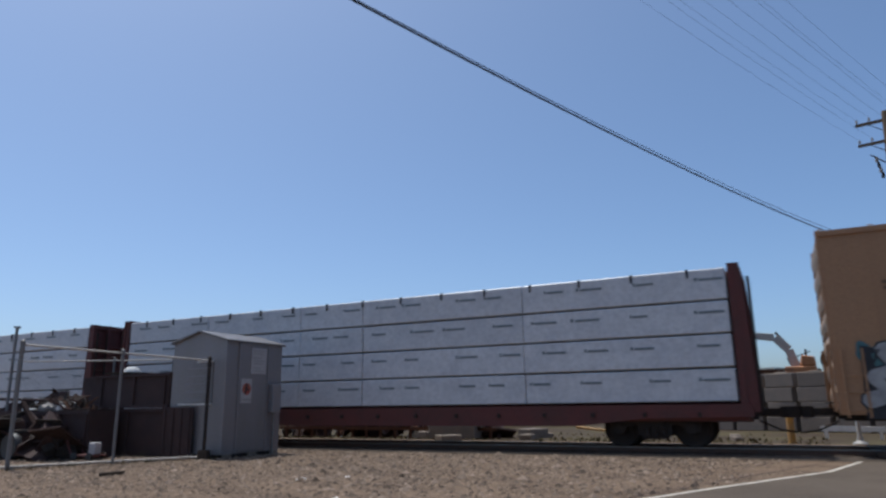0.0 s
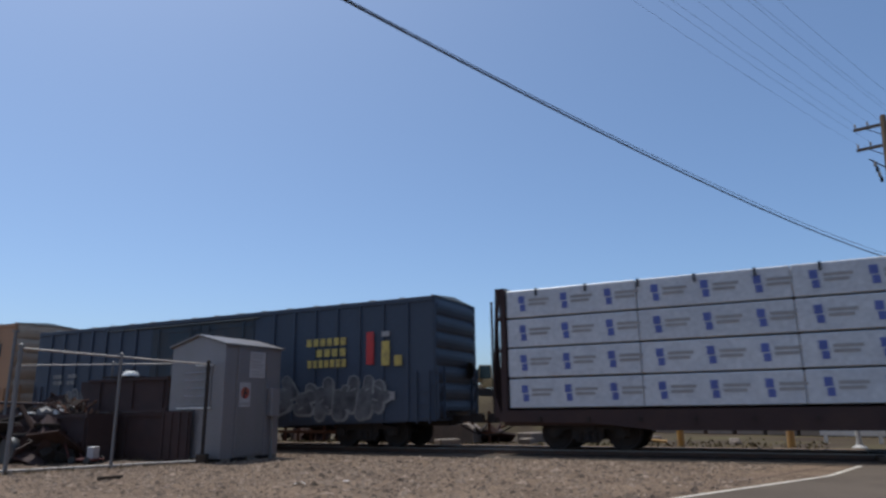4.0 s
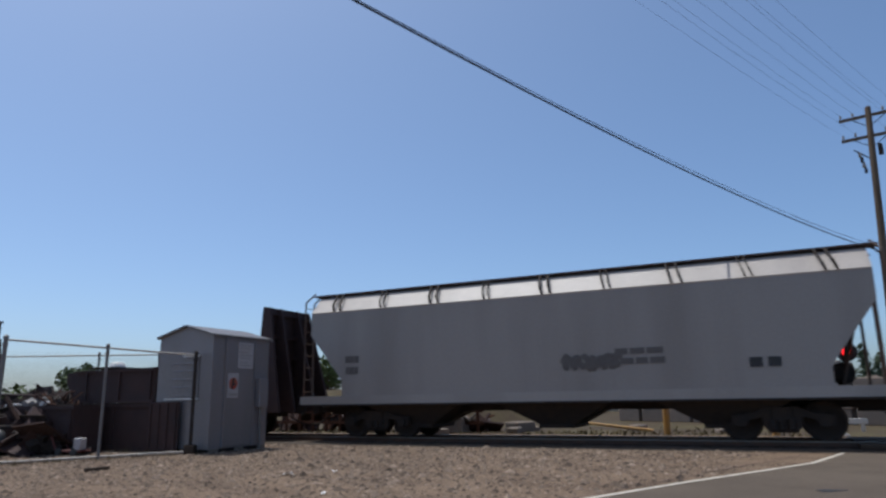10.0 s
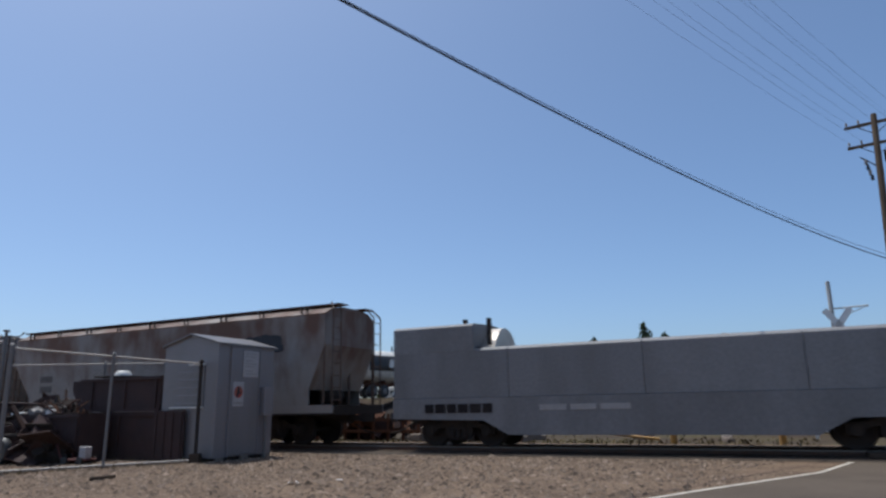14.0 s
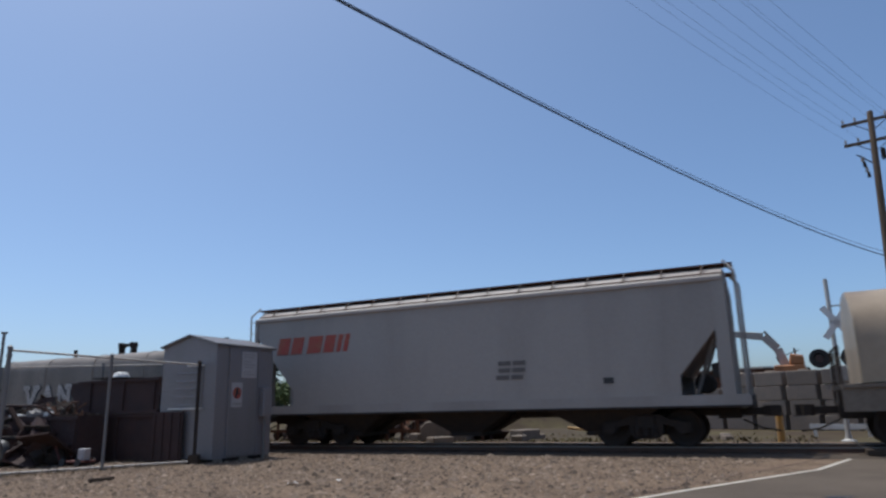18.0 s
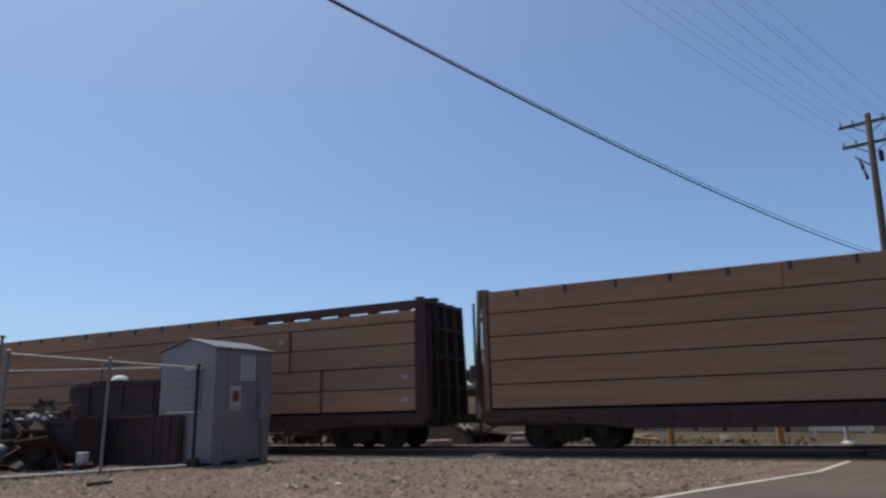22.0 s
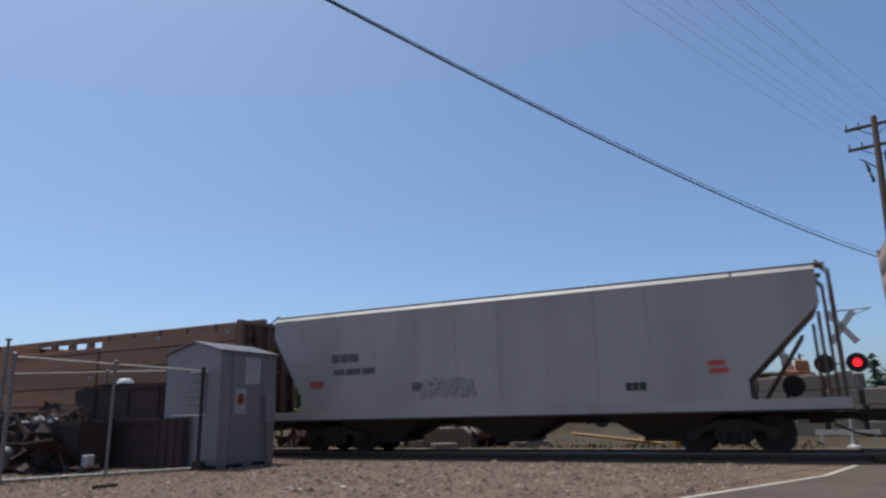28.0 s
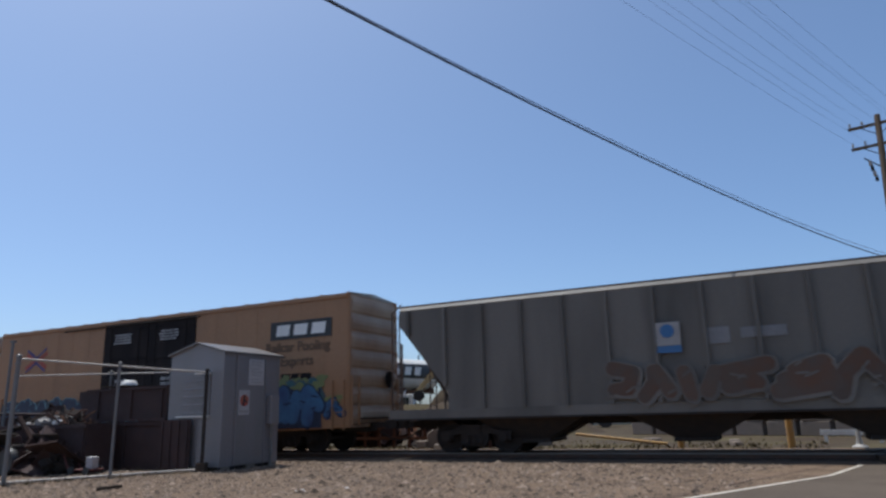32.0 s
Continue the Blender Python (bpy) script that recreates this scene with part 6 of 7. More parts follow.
def stake_mesh():
    bm = BM()
    box(bm, -0.035, 0.035, -0.05, 0.03, 0, 0.11)
    return mesh_of("strap_winch", bm, "iron")


WINCH = stake_mesh()


def centrebeam(front, rear, label, steel, load, tiers, columns, gaps=(), end_steel="", seed=3, low=(), split=(), chord=0.42, window=0.12, alt=None, peak=0.0, fill=0.0):
    """A centre-beam flat car: deck, two bulkheads, a spine of posts with windows along its top, and packs of lumber on both sides.
    gaps: (tier, column) of packs that are missing; alt: other joints for some tiers, with open slots."""
    rnd = random.Random(seed)
    L = front - rear
    h = L / 2
    root = car_root("centerbeam_car", label, "freight car", front, rear)
    running_gear(root, L, 2.35)
    end_steel = end_steel or steel
    zd, top = 1.05, 4.40
    bm = BM()
    prism(bm, [(-1.46, zd), (-1.46, zd - 0.18), (-1.36, zd - 0.40), (-0.3, zd - 0.45), (0.3, zd - 0.45), (1.36, zd - 0.40), (1.46, zd - 0.18), (1.46, zd)], -h + 0.1, h - 0.1)
    sill_steel = "beam_dark" if load == "lumber" else steel
    part("deck", bm, sill_steel, root)
    for sy in (-1, 1):
        bm = BM()
        prism(bm, [(-h, zd - 0.02), (-h, zd - 0.30), (-h + 2.6, zd - 0.34), (-h + 4.2, zd - 0.52), (h - 4.2, zd - 0.52), (h - 2.6, zd - 0.34), (h, zd - 0.30), (h, zd - 0.02)], sy * 1.42, sy * 1.475, "y")
        part("side_sill", bm, sill_steel, root)
        for i in range(16):
            piece("strap_winch", WINCH, root, pose(-h + 1.2 + i * (L - 2.4) / 15, sy * 1.49, zd - 0.30, 0, 0, 0 if sy < 0 else 180))
    for e in (-1, 1):
        bm = BM()
        x0, x1 = sorted((e * (h - 0.10), e * (h - 0.26)))
        prism(bm, [(-1.46, zd), (-1.40, top + 0.06), (1.40, top + 0.06), (1.46, zd)], x0, x1)
        bulk = part("bulkhead", bm, end_steel, root)
        bm = BM()
        for y in (-1.38, -0.7, 0.0, 0.7, 1.38):
            x0, x1 = sorted((e * (h - 0.10), e * (h + 0.14)))
            prism(bm, [(x0, zd - 0.2), (x1, zd - 0.2), (x1 if e > 0 else x0, zd + 0.5), (e * (h + 0.02), top + 0.05), (e * (h - 0.10), top + 0.05)], y - 0.05, y + 0.05, "y")
        for z in (1.8, 2.7, 3.6, 4.34):
            x0, x1 = sorted((e * (h - 0.10), e * (h + 0.02)))
            box(bm, x0, x1, -1.38, 1.38, z - 0.05, z + 0.05)
        part("bulkhead_rib", bm, end_steel, bulk)
        piece("ladder", LADDER, root, pose(e * (h + 0.12), -1.12, 0.9, 0, 0, 90 * e))
    bm = BM()
    ct = top + peak
    box(bm, -h + 0.2, h - 0.2, -0.11, 0.11, ct - chord, ct + 0.02)
    part("top_chord", bm, steel, root)
    bm = BM()
    box(bm, -h + 0.2, h - 0.2, -0.05, 0.05, zd - 0.02, ct - chord - window)
    part("spine_web", bm, steel, root)
    posts = 18
    for i in range(1, posts):
        bm = BM()
        x = -h + 0.2 + i * (L - 0.4) / posts
        low_ = ct - chord - window
        prism(bm, [(x - 0.06, zd), (x + 0.06, zd), (x + 0.06, low_ - 0.05), (x + 0.22, low_), (x + 0.12, ct - chord + 0.03), (x - 0.12, ct - chord + 0.03), (x - 0.22, low_), (x - 0.06, low_ - 0.05)], -0.09, 0.09, "y")
        part("spine_post", bm, steel, root)
    # the load
    zt = (top - 0.05 - zd) / tiers
    edges = [-h + 0.30 + c * (L - 0.60) for c in columns]
    mat = "wrap" if load != "lumber" else "lumber"
    for sy in (-1, 1):
        for j in range(tiers):
            line, slot = edges, 0.0
            if alt and j in alt:
                line, slot = [-h + 0.30 + c * (L - 0.60) for c in alt[j]], 0.045
            for i, (a, b) in enumerate(zip(line, line[1:])):
                if (j, i) in gaps and not fill:
                    continue
                z0 = zd + 0.06 + j * zt
                tall = zt * fill if (j, i) in gaps else zt
                wob = rnd.uniform(-0.015, 0.015)
                if (j, i) in split:
                    b = a + (b - a) * 0.62
                bm = BM()
                box(bm, a + 0.007 + (slot if i else 0), b - 0.007 - (slot if i < len(line) - 2 else 0), sy * 0.14, sy * (1.39 + wob), z0, z0 + tall - (0.045 if mat == "wrap" else 0.03))
                pack = part("lumber_pack", bm, mat, root, "", 0.025 if mat == "wrap" else 0.012)
                if load == "lumber" and sy < 0:
                    if rnd.random() < 0.45 and tall == zt:
                        for off in ((0.25, 0.32) if rnd.random() < 0.5 else (0.25,)):
                            bm = BM()
                            box(bm, b - off - 0.22, b - off, -1.40 - wob - 0.006, -1.39 - wob, z0 + 0.26, z0 + 0.40)
                            part("pack_label", bm, "patch", pack)
                            break
                if sy < 0 and load != "lumber":
                    y = -1.39 - wob - 0.008
                    if load == "blue":
                        k = max(1, round((b - a) / 1.12))
                        for q in range(k):
                            x, z = a + (q + 0.5) * (b - a) / k, z0 + zt * 0.5
                            if (j, i) in low:
                                piece("print", MARKS["blue_bar"], pack, pose(x, y, z + 0.2))
                                continue
                            piece("print", MARKS["blue"], pack, pose(x - 0.15, y, z))
                            piece("print", MARKS["blue_bar"], pack, pose(x + 0.36, y, z))
                    elif load == "ring":
                        k = max(1, round((b - a) / 1.18))
                        for q in range(k):
                            x, z = a + (q + 0.45 + 0.1 * rnd.random()) * (b - a) / k, z0 + zt * 0.5 + rnd.uniform(-0.02, 0.02)
                            piece("print", MARKS["green"], pack, pose(x + 0.16, y, z))
                            piece("print", MARKS["ring"], pack, pose(x - 0.26, y - 0.006, z))
                    else:
                        k = max(1, round((b - a) / 1.25))
                        for q in range(k):
                            x, z = a + (q + 0.3 + 0.4 * rnd.random()) * (b - a) / k, z0 + zt * 0.62
                            s = rnd.uniform(0.55, 0.95)
                            piece("print", MARKS["dark"], pack, pose(x, y, z) @ Matrix.Diagonal((s, 1, 1, 1)))
    # straps over the top packs
    for i in range(15):
        x = -h + 1.2 + i * (L - 2.4) / 14
        z = zd + 0.06 + (tiers - 1) * zt + zt - 0.045
        col = next((c for c, (a, b) in enumerate(zip(edges, edges[1:])) if a <= x < b), None)
        if col is None or (tiers - 1, col) in gaps:
            continue
        for sy in (-1, 1):
            bm = BM()
            box(bm, x - 0.03, x + 0.03, sy * 0.3, sy * 1.405, z + 0.002, z + 0.012)
            box(bm, x - 0.03, x + 0.03, sy * 1.395, sy * 1.425, z - 0.20, z + 0.012)
            part("load_strap", bm, "strap", root)
    return root, h


def bulkhead_flat(front, rear, label):
    L = front - rear
    h = L / 2
    root = car_root("bulkhead_flatcar", label, "freight car", front, rear)
    running_gear(root, L, 2.3)
    zd = 1.07
    bm = BM()
    k = 60
    for i in range(k):
        a = -h + 0.3 + i * (L - 0.6) / k
        box(bm, a + 0.006, a + (L - 0.6) / k - 0.006, -1.40, 1.40, zd - 0.06, zd)
    part("deck_plank", bm, "tie", root, "worn wooden deck planks")
    for sy in (-1, 1):
        bm = BM()
        prism(bm, [(-h, zd - 0.03), (-h, 0.74), (-h + 3.0, 0.70), (-h + 4.0, 0.24), (h - 4.0, 0.24), (h - 3.0, 0.70), (h, 0.74), (h, zd - 0.03)], sy * 1.40, sy * 1.46, "y")
        sill = part("side_sill", bm, "beam_dark", root)
        for i in range(13):
            bm = BM()
            x = -h + 1.0 + i * (L - 2.0) / 12
            box(bm, x - 0.07, x + 0.07, sy * 1.46, sy * 1.55, zd - 0.30, zd - 0.06)
            part("stake_pocket", bm, "iron", sill)
    bm = BM()
    box(bm, -h + 0.1, h - 0.1, -1.36, 1.36, zd - 0.18, zd - 0.07)
    box(bm, -h + 0.1, h - 0.1, -0.35, 0.35, 0.60, zd - 0.17)
    for i in range(12):
        x = -h + 1 + i * (L - 2) / 11
        box(bm, x - 0.07, x + 0.07, -1.40, 1.40, 0.75, zd - 0.17)
    part("underframe", bm, "iron", root)
    for e in (-1, 1):
        x0, x1 = sorted((e * (h - 0.02), e * (h - 0.14)))
        bm = BM()
        prism(bm, [(-1.44, zd - 0.3), (-1.12, 4.30), (1.12, 4.30), (1.44, zd - 0.3)], x0, x1)
        b = part("bulkhead", bm, "beam_dark", root)
        for y0, y1 in ((-1.40, -1.08), (-0.6, -0.46), (0.6, 0.46), (1.40, 1.08)):
            bm = BM()
            vs = []
            for y, z, o in ((y0, zd - 0.3, 0.96), (y1, 4.28, 0.16)):
                vs.append([bm.verts.new((e * (h - 0.02 + (o if q in (1, 2) else 0)), y + (-0.05 if q < 2 else 0.05), z)) for q in range(4)])
            for q in range(4):
                bm.faces.new((vs[0][q], vs[0][(q + 1) % 4], vs[1][(q + 1) % 4], vs[1][q]))
            bm.faces.new(vs[0][::-1])
            bm.faces.new(vs[1])
            part("bulkhead_brace", bm, "beam_dark", b)
        bm = BM()
        for z in (1.9, 2.6, 3.3, 4.1):
            w = 1.44 - 0.32 * (z - 1) / 3.2
            box(bm, *sorted((e * (h - 0.03), e * (h + 0.10))), -w, w, z - 0.05, z + 0.05)
        part("bulkhead_rib", bm, "beam_dark", b)
    for x in (-2.73, -0.9, 2.65, 5.78):
        bm = BM()
        for a, b in (((x, -1.2, zd + 0.36), (x + 0.1, -1.50, zd + 0.30)), ((x + 0.1, -1.50, zd + 0.30), (x - 0.06, -1.56, zd - 0.25))):
            rod(bm, a, b, 0.016)
        part("loose_strap", bm, "white", root, "pale tie-down strap hanging over the side")
    load = car_root("plate_load", "low stack of dark steel plates on the flatcar", "steel plates", front, rear)
    for j in range(4):
        bm = BM()
        o = 0.05 * (j % 2)
        prism(bm, [(-3.0 + 0.06 * j, zd + 0.004 + j * 0.08), (7.25 - o, zd + 0.004 + j * 0.08), (7.25 - o, zd + 0.076 + j * 0.08), (-2.98 + 0.06 * j, zd + 0.076 + j * 0.08)], -1.40 + o, 1.40 - o, "y")
        part("steel_plate", bm, "beam_dark", load)
    return root, h


def hopper(front, rear, label, skin, ribs=0, shoulder="", roofmat="walkway", vertical=False, deep=1.2, foot=1.0, lip=3.15, deep_r=0.0, lip_r=0.0, crown=0.0, posts=False):
    """A covered hopper: straight sides, sloping end sheets under which the end cage stands, three chutes, a roof with a running board and hatches."""
    L = front - rear
    h = L / 2
    root = car_root("covered_hopper", label, "freight car", front, rear)
    running_gear(root, L, 2.2)
    sh, top, eave = 3.84, 4.40, 1.50
    if vertical:
        sh, top = 4.16, 4.30
    if crown:
        sh = top - crown
    shoulder = shoulder or skin
    deep_r, lip_r = deep_r or deep, lip_r or lip
    prof = [(-h, sh), (-h, lip), (-h + deep, 1.72), (-h + deep, foot + 0.25), (h - deep_r, foot + 0.25), (h - deep_r, 1.72), (h, lip_r), (h, sh)]
    for sy in (-1, 1):
        bm = BM()
        prism(bm, prof, sy * (eave - 0.05), sy * eave, "y")
        part("side_sheet", bm, skin, root)
        bm = BM()
        box(bm, -h - 0.35, h + 0.35, sy * (eave - 0.06), sy * (eave + 0.03), foot, foot + 0.25)
        part("side_sill", bm, skin, root)
        bm = BM()
        box(bm, -h - 0.3, h + 0.3, *sorted((sy * (eave - 0.10), sy * (eave + 0.05))), foot - 0.05, foot)
        part("sill_flange", bm, "iron", root)
        bm = BM()
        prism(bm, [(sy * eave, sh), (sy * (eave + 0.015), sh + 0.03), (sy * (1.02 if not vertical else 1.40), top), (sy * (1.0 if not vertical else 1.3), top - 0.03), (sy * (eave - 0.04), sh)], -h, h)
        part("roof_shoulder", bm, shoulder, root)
        for i in range(ribs):
            bm = BM()
            x = -h + deep + 0.15 + (i + 0.5) * (L - 2 * deep - 0.3) / ribs if ribs < 8 else -h + 0.35 + i * (L - 0.7) / (ribs - 1)
            zlow = foot + 0.25 if abs(x) < h - deep else 1.72 + (abs(x) - h + deep) * (lip - 1.72) / deep + 0.1
            box(bm, x - 0.045, x + 0.045, sy * eave, sy * (eave + 0.11), zlow, sh)
            part("side_post", bm, skin, root)
        if posts:
            bm = BM()
            box(bm, -h, h, *sorted((sy * (eave - 0.02), sy * (eave + 0.07))), sh - 0.04, sh + 0.05)
            part("eave_rail", bm, "hop_cream", root)
            for i in range(15):
                bm = BM()
                x = -h + 0.5 + i * (L - 1.0) / 14
                rod(bm, (x, sy * 1.44, sh + 0.02), (x + 0.05, sy * 1.10, top + 0.09), 0.022, 5)
                part("walkway_strut", bm, "walkway", root)
            bm = BM()
            rod(bm, (-h, sy * 1.36, sh + 0.16), (h, sy * 1.36, sh + 0.16), 0.018, 5)
            part("roof_pipe", bm, "rust", root)
        for i in range(0 if posts else 9):
            bm = BM()
            x = -h + 0.9 + i * (L - 1.8) / 8
            if not vertical:
                for dx in (0.0, 0.16 if i % 2 else 0.24):
                    stroke(bm, [(sy * 1.54, sh + 0.05), (sy * 1.50, sh + 0.25), (sy * 1.08, top + 0.05)], 0.04, 0)
                    for v in list(bm.verts)[-16:]:
                        v.co = Vector((x + dx + v.co.y * (6 if i % 2 else 10) - 0.30 * (v.co.z - sh), v.co.x, v.co.z))
                part("roof_bracket", bm, "iron", root)
    bm = BM()
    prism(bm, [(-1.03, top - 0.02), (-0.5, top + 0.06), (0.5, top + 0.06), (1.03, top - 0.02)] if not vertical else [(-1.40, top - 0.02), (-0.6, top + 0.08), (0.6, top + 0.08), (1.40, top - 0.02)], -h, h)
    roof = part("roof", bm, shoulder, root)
    for y in (-0.78, 0.78):
        bm = BM()
        box(bm, -h - 0.25, h + 0.25, y - 0.30, y + 0.22, top + 0.07, top + 0.11)
        part("running_board", bm, roofmat, root, "long steel roof walkway")
    k = 10
    for i in range(k):
        bm = BM()
        x = -h + 0.9 + i * (L - 1.8) / (k - 1)
        lathe(bm, [(0.32, top + 0.04), (0.32, top + 0.12), (0.27, top + 0.16), (0.05, top + 0.18)], 10, "z", (x, 0, 0))
        part("hatch", bm, shoulder, roof)
    for e, deep, lip in ((-1, deep, lip), (1, deep_r, lip_r)):
        bm = BM()
        x = [e * h, e * (h - deep)]
        q = [bm.verts.new(v) for v in ((x[0], -eave + 0.02, lip), (x[0], eave - 0.02, lip), (x[1], eave - 0.02, 1.72), (x[1], -eave + 0.02, 1.72))]
        q2 = [bm.verts.new(v) for v in ((x[0] - e * 0.05, -eave + 0.02, lip + 0.05), (x[0] - e * 0.05, eave - 0.02, lip + 0.05), (x[1] - e * 0.05, eave - 0.02, 1.77), (x[1] - e * 0.05, -eave + 0.02, 1.77))]
        for a in range(4):
            b = (a + 1) % 4
            bm.faces.new((q[a], q[b], q2[b], q2[a]))
        bm.faces.new(q)
        bm.faces.new(q2[::-1])
        if posts:
            part("slope_sheet", bm, "hop_slope", root, "sloping end sheet")
            for sy in (-1, 1):
                bm = BM()
                box(bm, *sorted((e * (h - (0.28 if e > 0 else 0.10)), e * (h + 0.03))), *sorted((sy * (eave - 0.12), sy * (eave + 0.03))), foot + 0.25, sh)
                part("corner_post", bm, skin, root)
                bm = BM()
                box(bm, *sorted((e * (h - 0.02), e * (h + 0.05))), *sorted((sy * 0.45, sy * 0.62)), foot + 0.2, sh)
                part("end_post", bm, skin, root)
            bm = BM()
        box(bm, *sorted((e * (h - 0.05), e * (h + 0.0))), -eave + 0.02, eave - 0.02, lip, sh)
        prism(bm, [(-eave + 0.02, sh), (-1.02, top), (1.02, top), (eave - 0.02, sh)], *sorted((e * (h - 0.05), e * h)))
        if posts:
            part("end_panel", bm, "hop_rust", root, "rust-stained upper end panel")
        else:
            part("end_sheet", bm, "hop_slope" if deep > 1 else shoulder, root, "sloping end sheet")
        bm = BM()
        box(bm, *sorted((e * (h + 0.35), e * (h - 2.4))), -1.44, 1.44, foot + 0.10, foot + 0.16)
        box(bm, *sorted((e * (h + 0.37), e * (h + 0.25))), -1.46, 1.46, foot - 0.06, foot + 0.24)
        part("end_platform", bm, "iron", root)
        bm = BM()
        for y in (-1.44, -1.0, 1.0, 1.44):
            rod(bm, (e * (h + 0.28), y, foot + 0.1), (e * (h + 0.28), y, top - 0.15), 0.028)
            rod(bm, (e * (h + 0.28), y, top - 0.15), (e * (h + 0.05), y * 0.86, top + 0.14), 0.028)
        for i in range(8):
            z = foot + 0.4 + i * 0.38
            for sy in (-1, 1):
                rod(bm, (e * (h + 0.28), sy * 1.0, z), (e * (h + 0.28), sy * 1.44, z), 0.014, 5)
        for y in (-0.5, 0.5):
            rod(bm, (e * (h - deep + 0.2), y, foot + 0.1), (e * (h - 0.4), y, 2.75), 0.05)
        for sy in (-1, 1):
            rod(bm, (e * (h - 0.05), sy * 1.44, foot + 0.1), (e * (h - 0.05), sy * 1.44, 3.2), 0.04)
        part("end_cage", bm, skin if posts else "walkway", root, "end ladder and pipe frame")
    bm = BM()
    lathe(bm, [(0.22, -0.45), (0.26, -0.35), (0.26, 0.35), (0.22, 0.45)], 12, "y", (h - 0.75, 0, 1.55))
    part("brake_cylinder", bm, "iron", root)
    bm = BM()
    box(bm, -h, h, -0.28, 0.28, foot - 0.25, foot + 0.12)
    part("centre_sill", bm, "iron", root)
    deep = max(deep, 1.2)
    for i in (-1, 0, 1):
        bm = BM()
        c = i * (L - 2 * deep) / 3.05
        w = (L - 2 * deep) / 6.3
        for sy in (-1, 1):
            vs = []
            for x0, x1, y0, y1, z in ((c - w, c + w, 0.28, 1.44, foot + 0.24), (c - 0.45, c + 0.45, 0.25, 0.75, 0.36)):
                vs.append([bm.verts.new(v) for v in ((x0, sy * y0, z), (x1, sy * y0, z), (x1, sy * y1, z), (x0, sy * y1, z))])
            for q in range(4):
                bm.faces.new((vs[0][q], vs[0][(q + 1) % 4], vs[1][(q + 1) % 4], vs[1][q]))
            bm.faces.new(vs[0][::-1])
            bm.faces.new(vs[1])
        box(bm, c - 0.5, c + 0.5, -0.8, 0.8, 0.28, 0.38)
        part("chute", bm, "iron", root)
    return root, h


def arch(top, half, zb, round_r, k=8):
    """Cross section of a hood with rounded shoulders, as (y, z) from one foot to the other."""
    pts = [(-half, zb)]
    for i in range(k + 1):
        a = math.pi - i * math.pi / 2 / k
        pts.append((-half + round_r + round_r * math.cos(a), top - round_r * 0.9 + round_r * 0.9 * math.sin(a)))
    return pts + [(-y, z) for y, z in pts[::-1]]


def hood(root, x0, x1, zb, top, half, r, mat, rnd, dents=0.0, label=""):
    """A sheet-metal hood in several bays; dents: how crumpled its crown is."""
    bays = max(3, round((x1 - x0) / 0.22))
    sect = arch(top, half, zb, r)
    bm = BM()
    rings = []
    for i in range(bays + 1):
        x = x0 + (x1 - x0) * i / bays
        ring = []
        for y, z in sect:
            flat = min(1.0, max(0.0, (top - z) / 0.25)) if dents else 0
            d = -dents * flat * (abs(noise.noise(Vector((x * 0.8 + y * 0.5, y * 1.6, 5.1)))) * 1.6 + 1.2 * abs(noise.noise(Vector((x * 2.1 - y, y * 2.6, 1.7))))) if z > top - r else 0
            ring.append(bm.verts.new((x, y, z + d)))
        rings.append(ring)
    for a, b in zip(rings, rings[1:]):
        for i in range(len(sect) - 1):
            bm.faces.new((a[i], a[i + 1], b[i + 1], b[i]))
        bm.faces.new((a[0], b[0], b[-1], a[-1]))
    bm.faces.new(rings[0][::-1])
    bm.faces.new(rings[-1])
    ob = part("hood", bm, mat, root, label, smooth=True)
    outer = arch(top + (0.012 if not dents else -0.05), half + (0.018 if not dents else 0.006), zb, r)
    step = (x1 - x0) / 4
    for i in range(5):
        bm = BM()
        x = x0 + i * step
        prism(bm, outer, x - 0.025, x + 0.025)
        part("hood_rib", bm, mat, ob)
    return ob


def yoke(root, x, z, s=1.0):
    """The lifting bracket in the middle of a hood's crown."""
    bm = BM()
    for a in (-0.52, 0.52):
        box(bm, x + a * s - 0.06, x + a * s + 0.06, -0.12, 0.12, z - 0.1, z + 0.62 * s)
        box(bm, x + a * s - 0.13 * s, x + a * s + 0.13 * s, -0.14, 0.14, z + 0.55 * s, z + 0.86 * s)
    prism(bm, [(x - 0.5 * s, z + 0.52 * s), (x - 0.28 * s, z + 0.66 * s), (x + 0.28 * s, z + 0.66 * s), (x + 0.5 * s, z + 0.52 * s), (x + 0.5 * s, z + 0.80 * s), (x - 0.5 * s, z + 0.80 * s)], -0.09, 0.09, "y")
    box(bm, x - 0.62 * s, x + 0.62 * s, -0.2, 0.2, z - 0.06, z + 0.06)
    part("lifting_yoke", bm, "iron", root, "dark steel lifting bracket", 0.012)


def prong(root, x, z):
    bm = BM()
    box(bm, x - 0.05, x + 0.05, -0.06, 0.06, z - 0.1, z + 0.42)
    rod(bm, (x, 0, z + 0.28), (x + 0.42, 0, z + 0.10), 0.03)
    rod(bm, (x, 0, z + 0.05), (x + 0.42, 0, z + 0.10), 0.03)
    part("stacking_prong", bm, "iron", root)


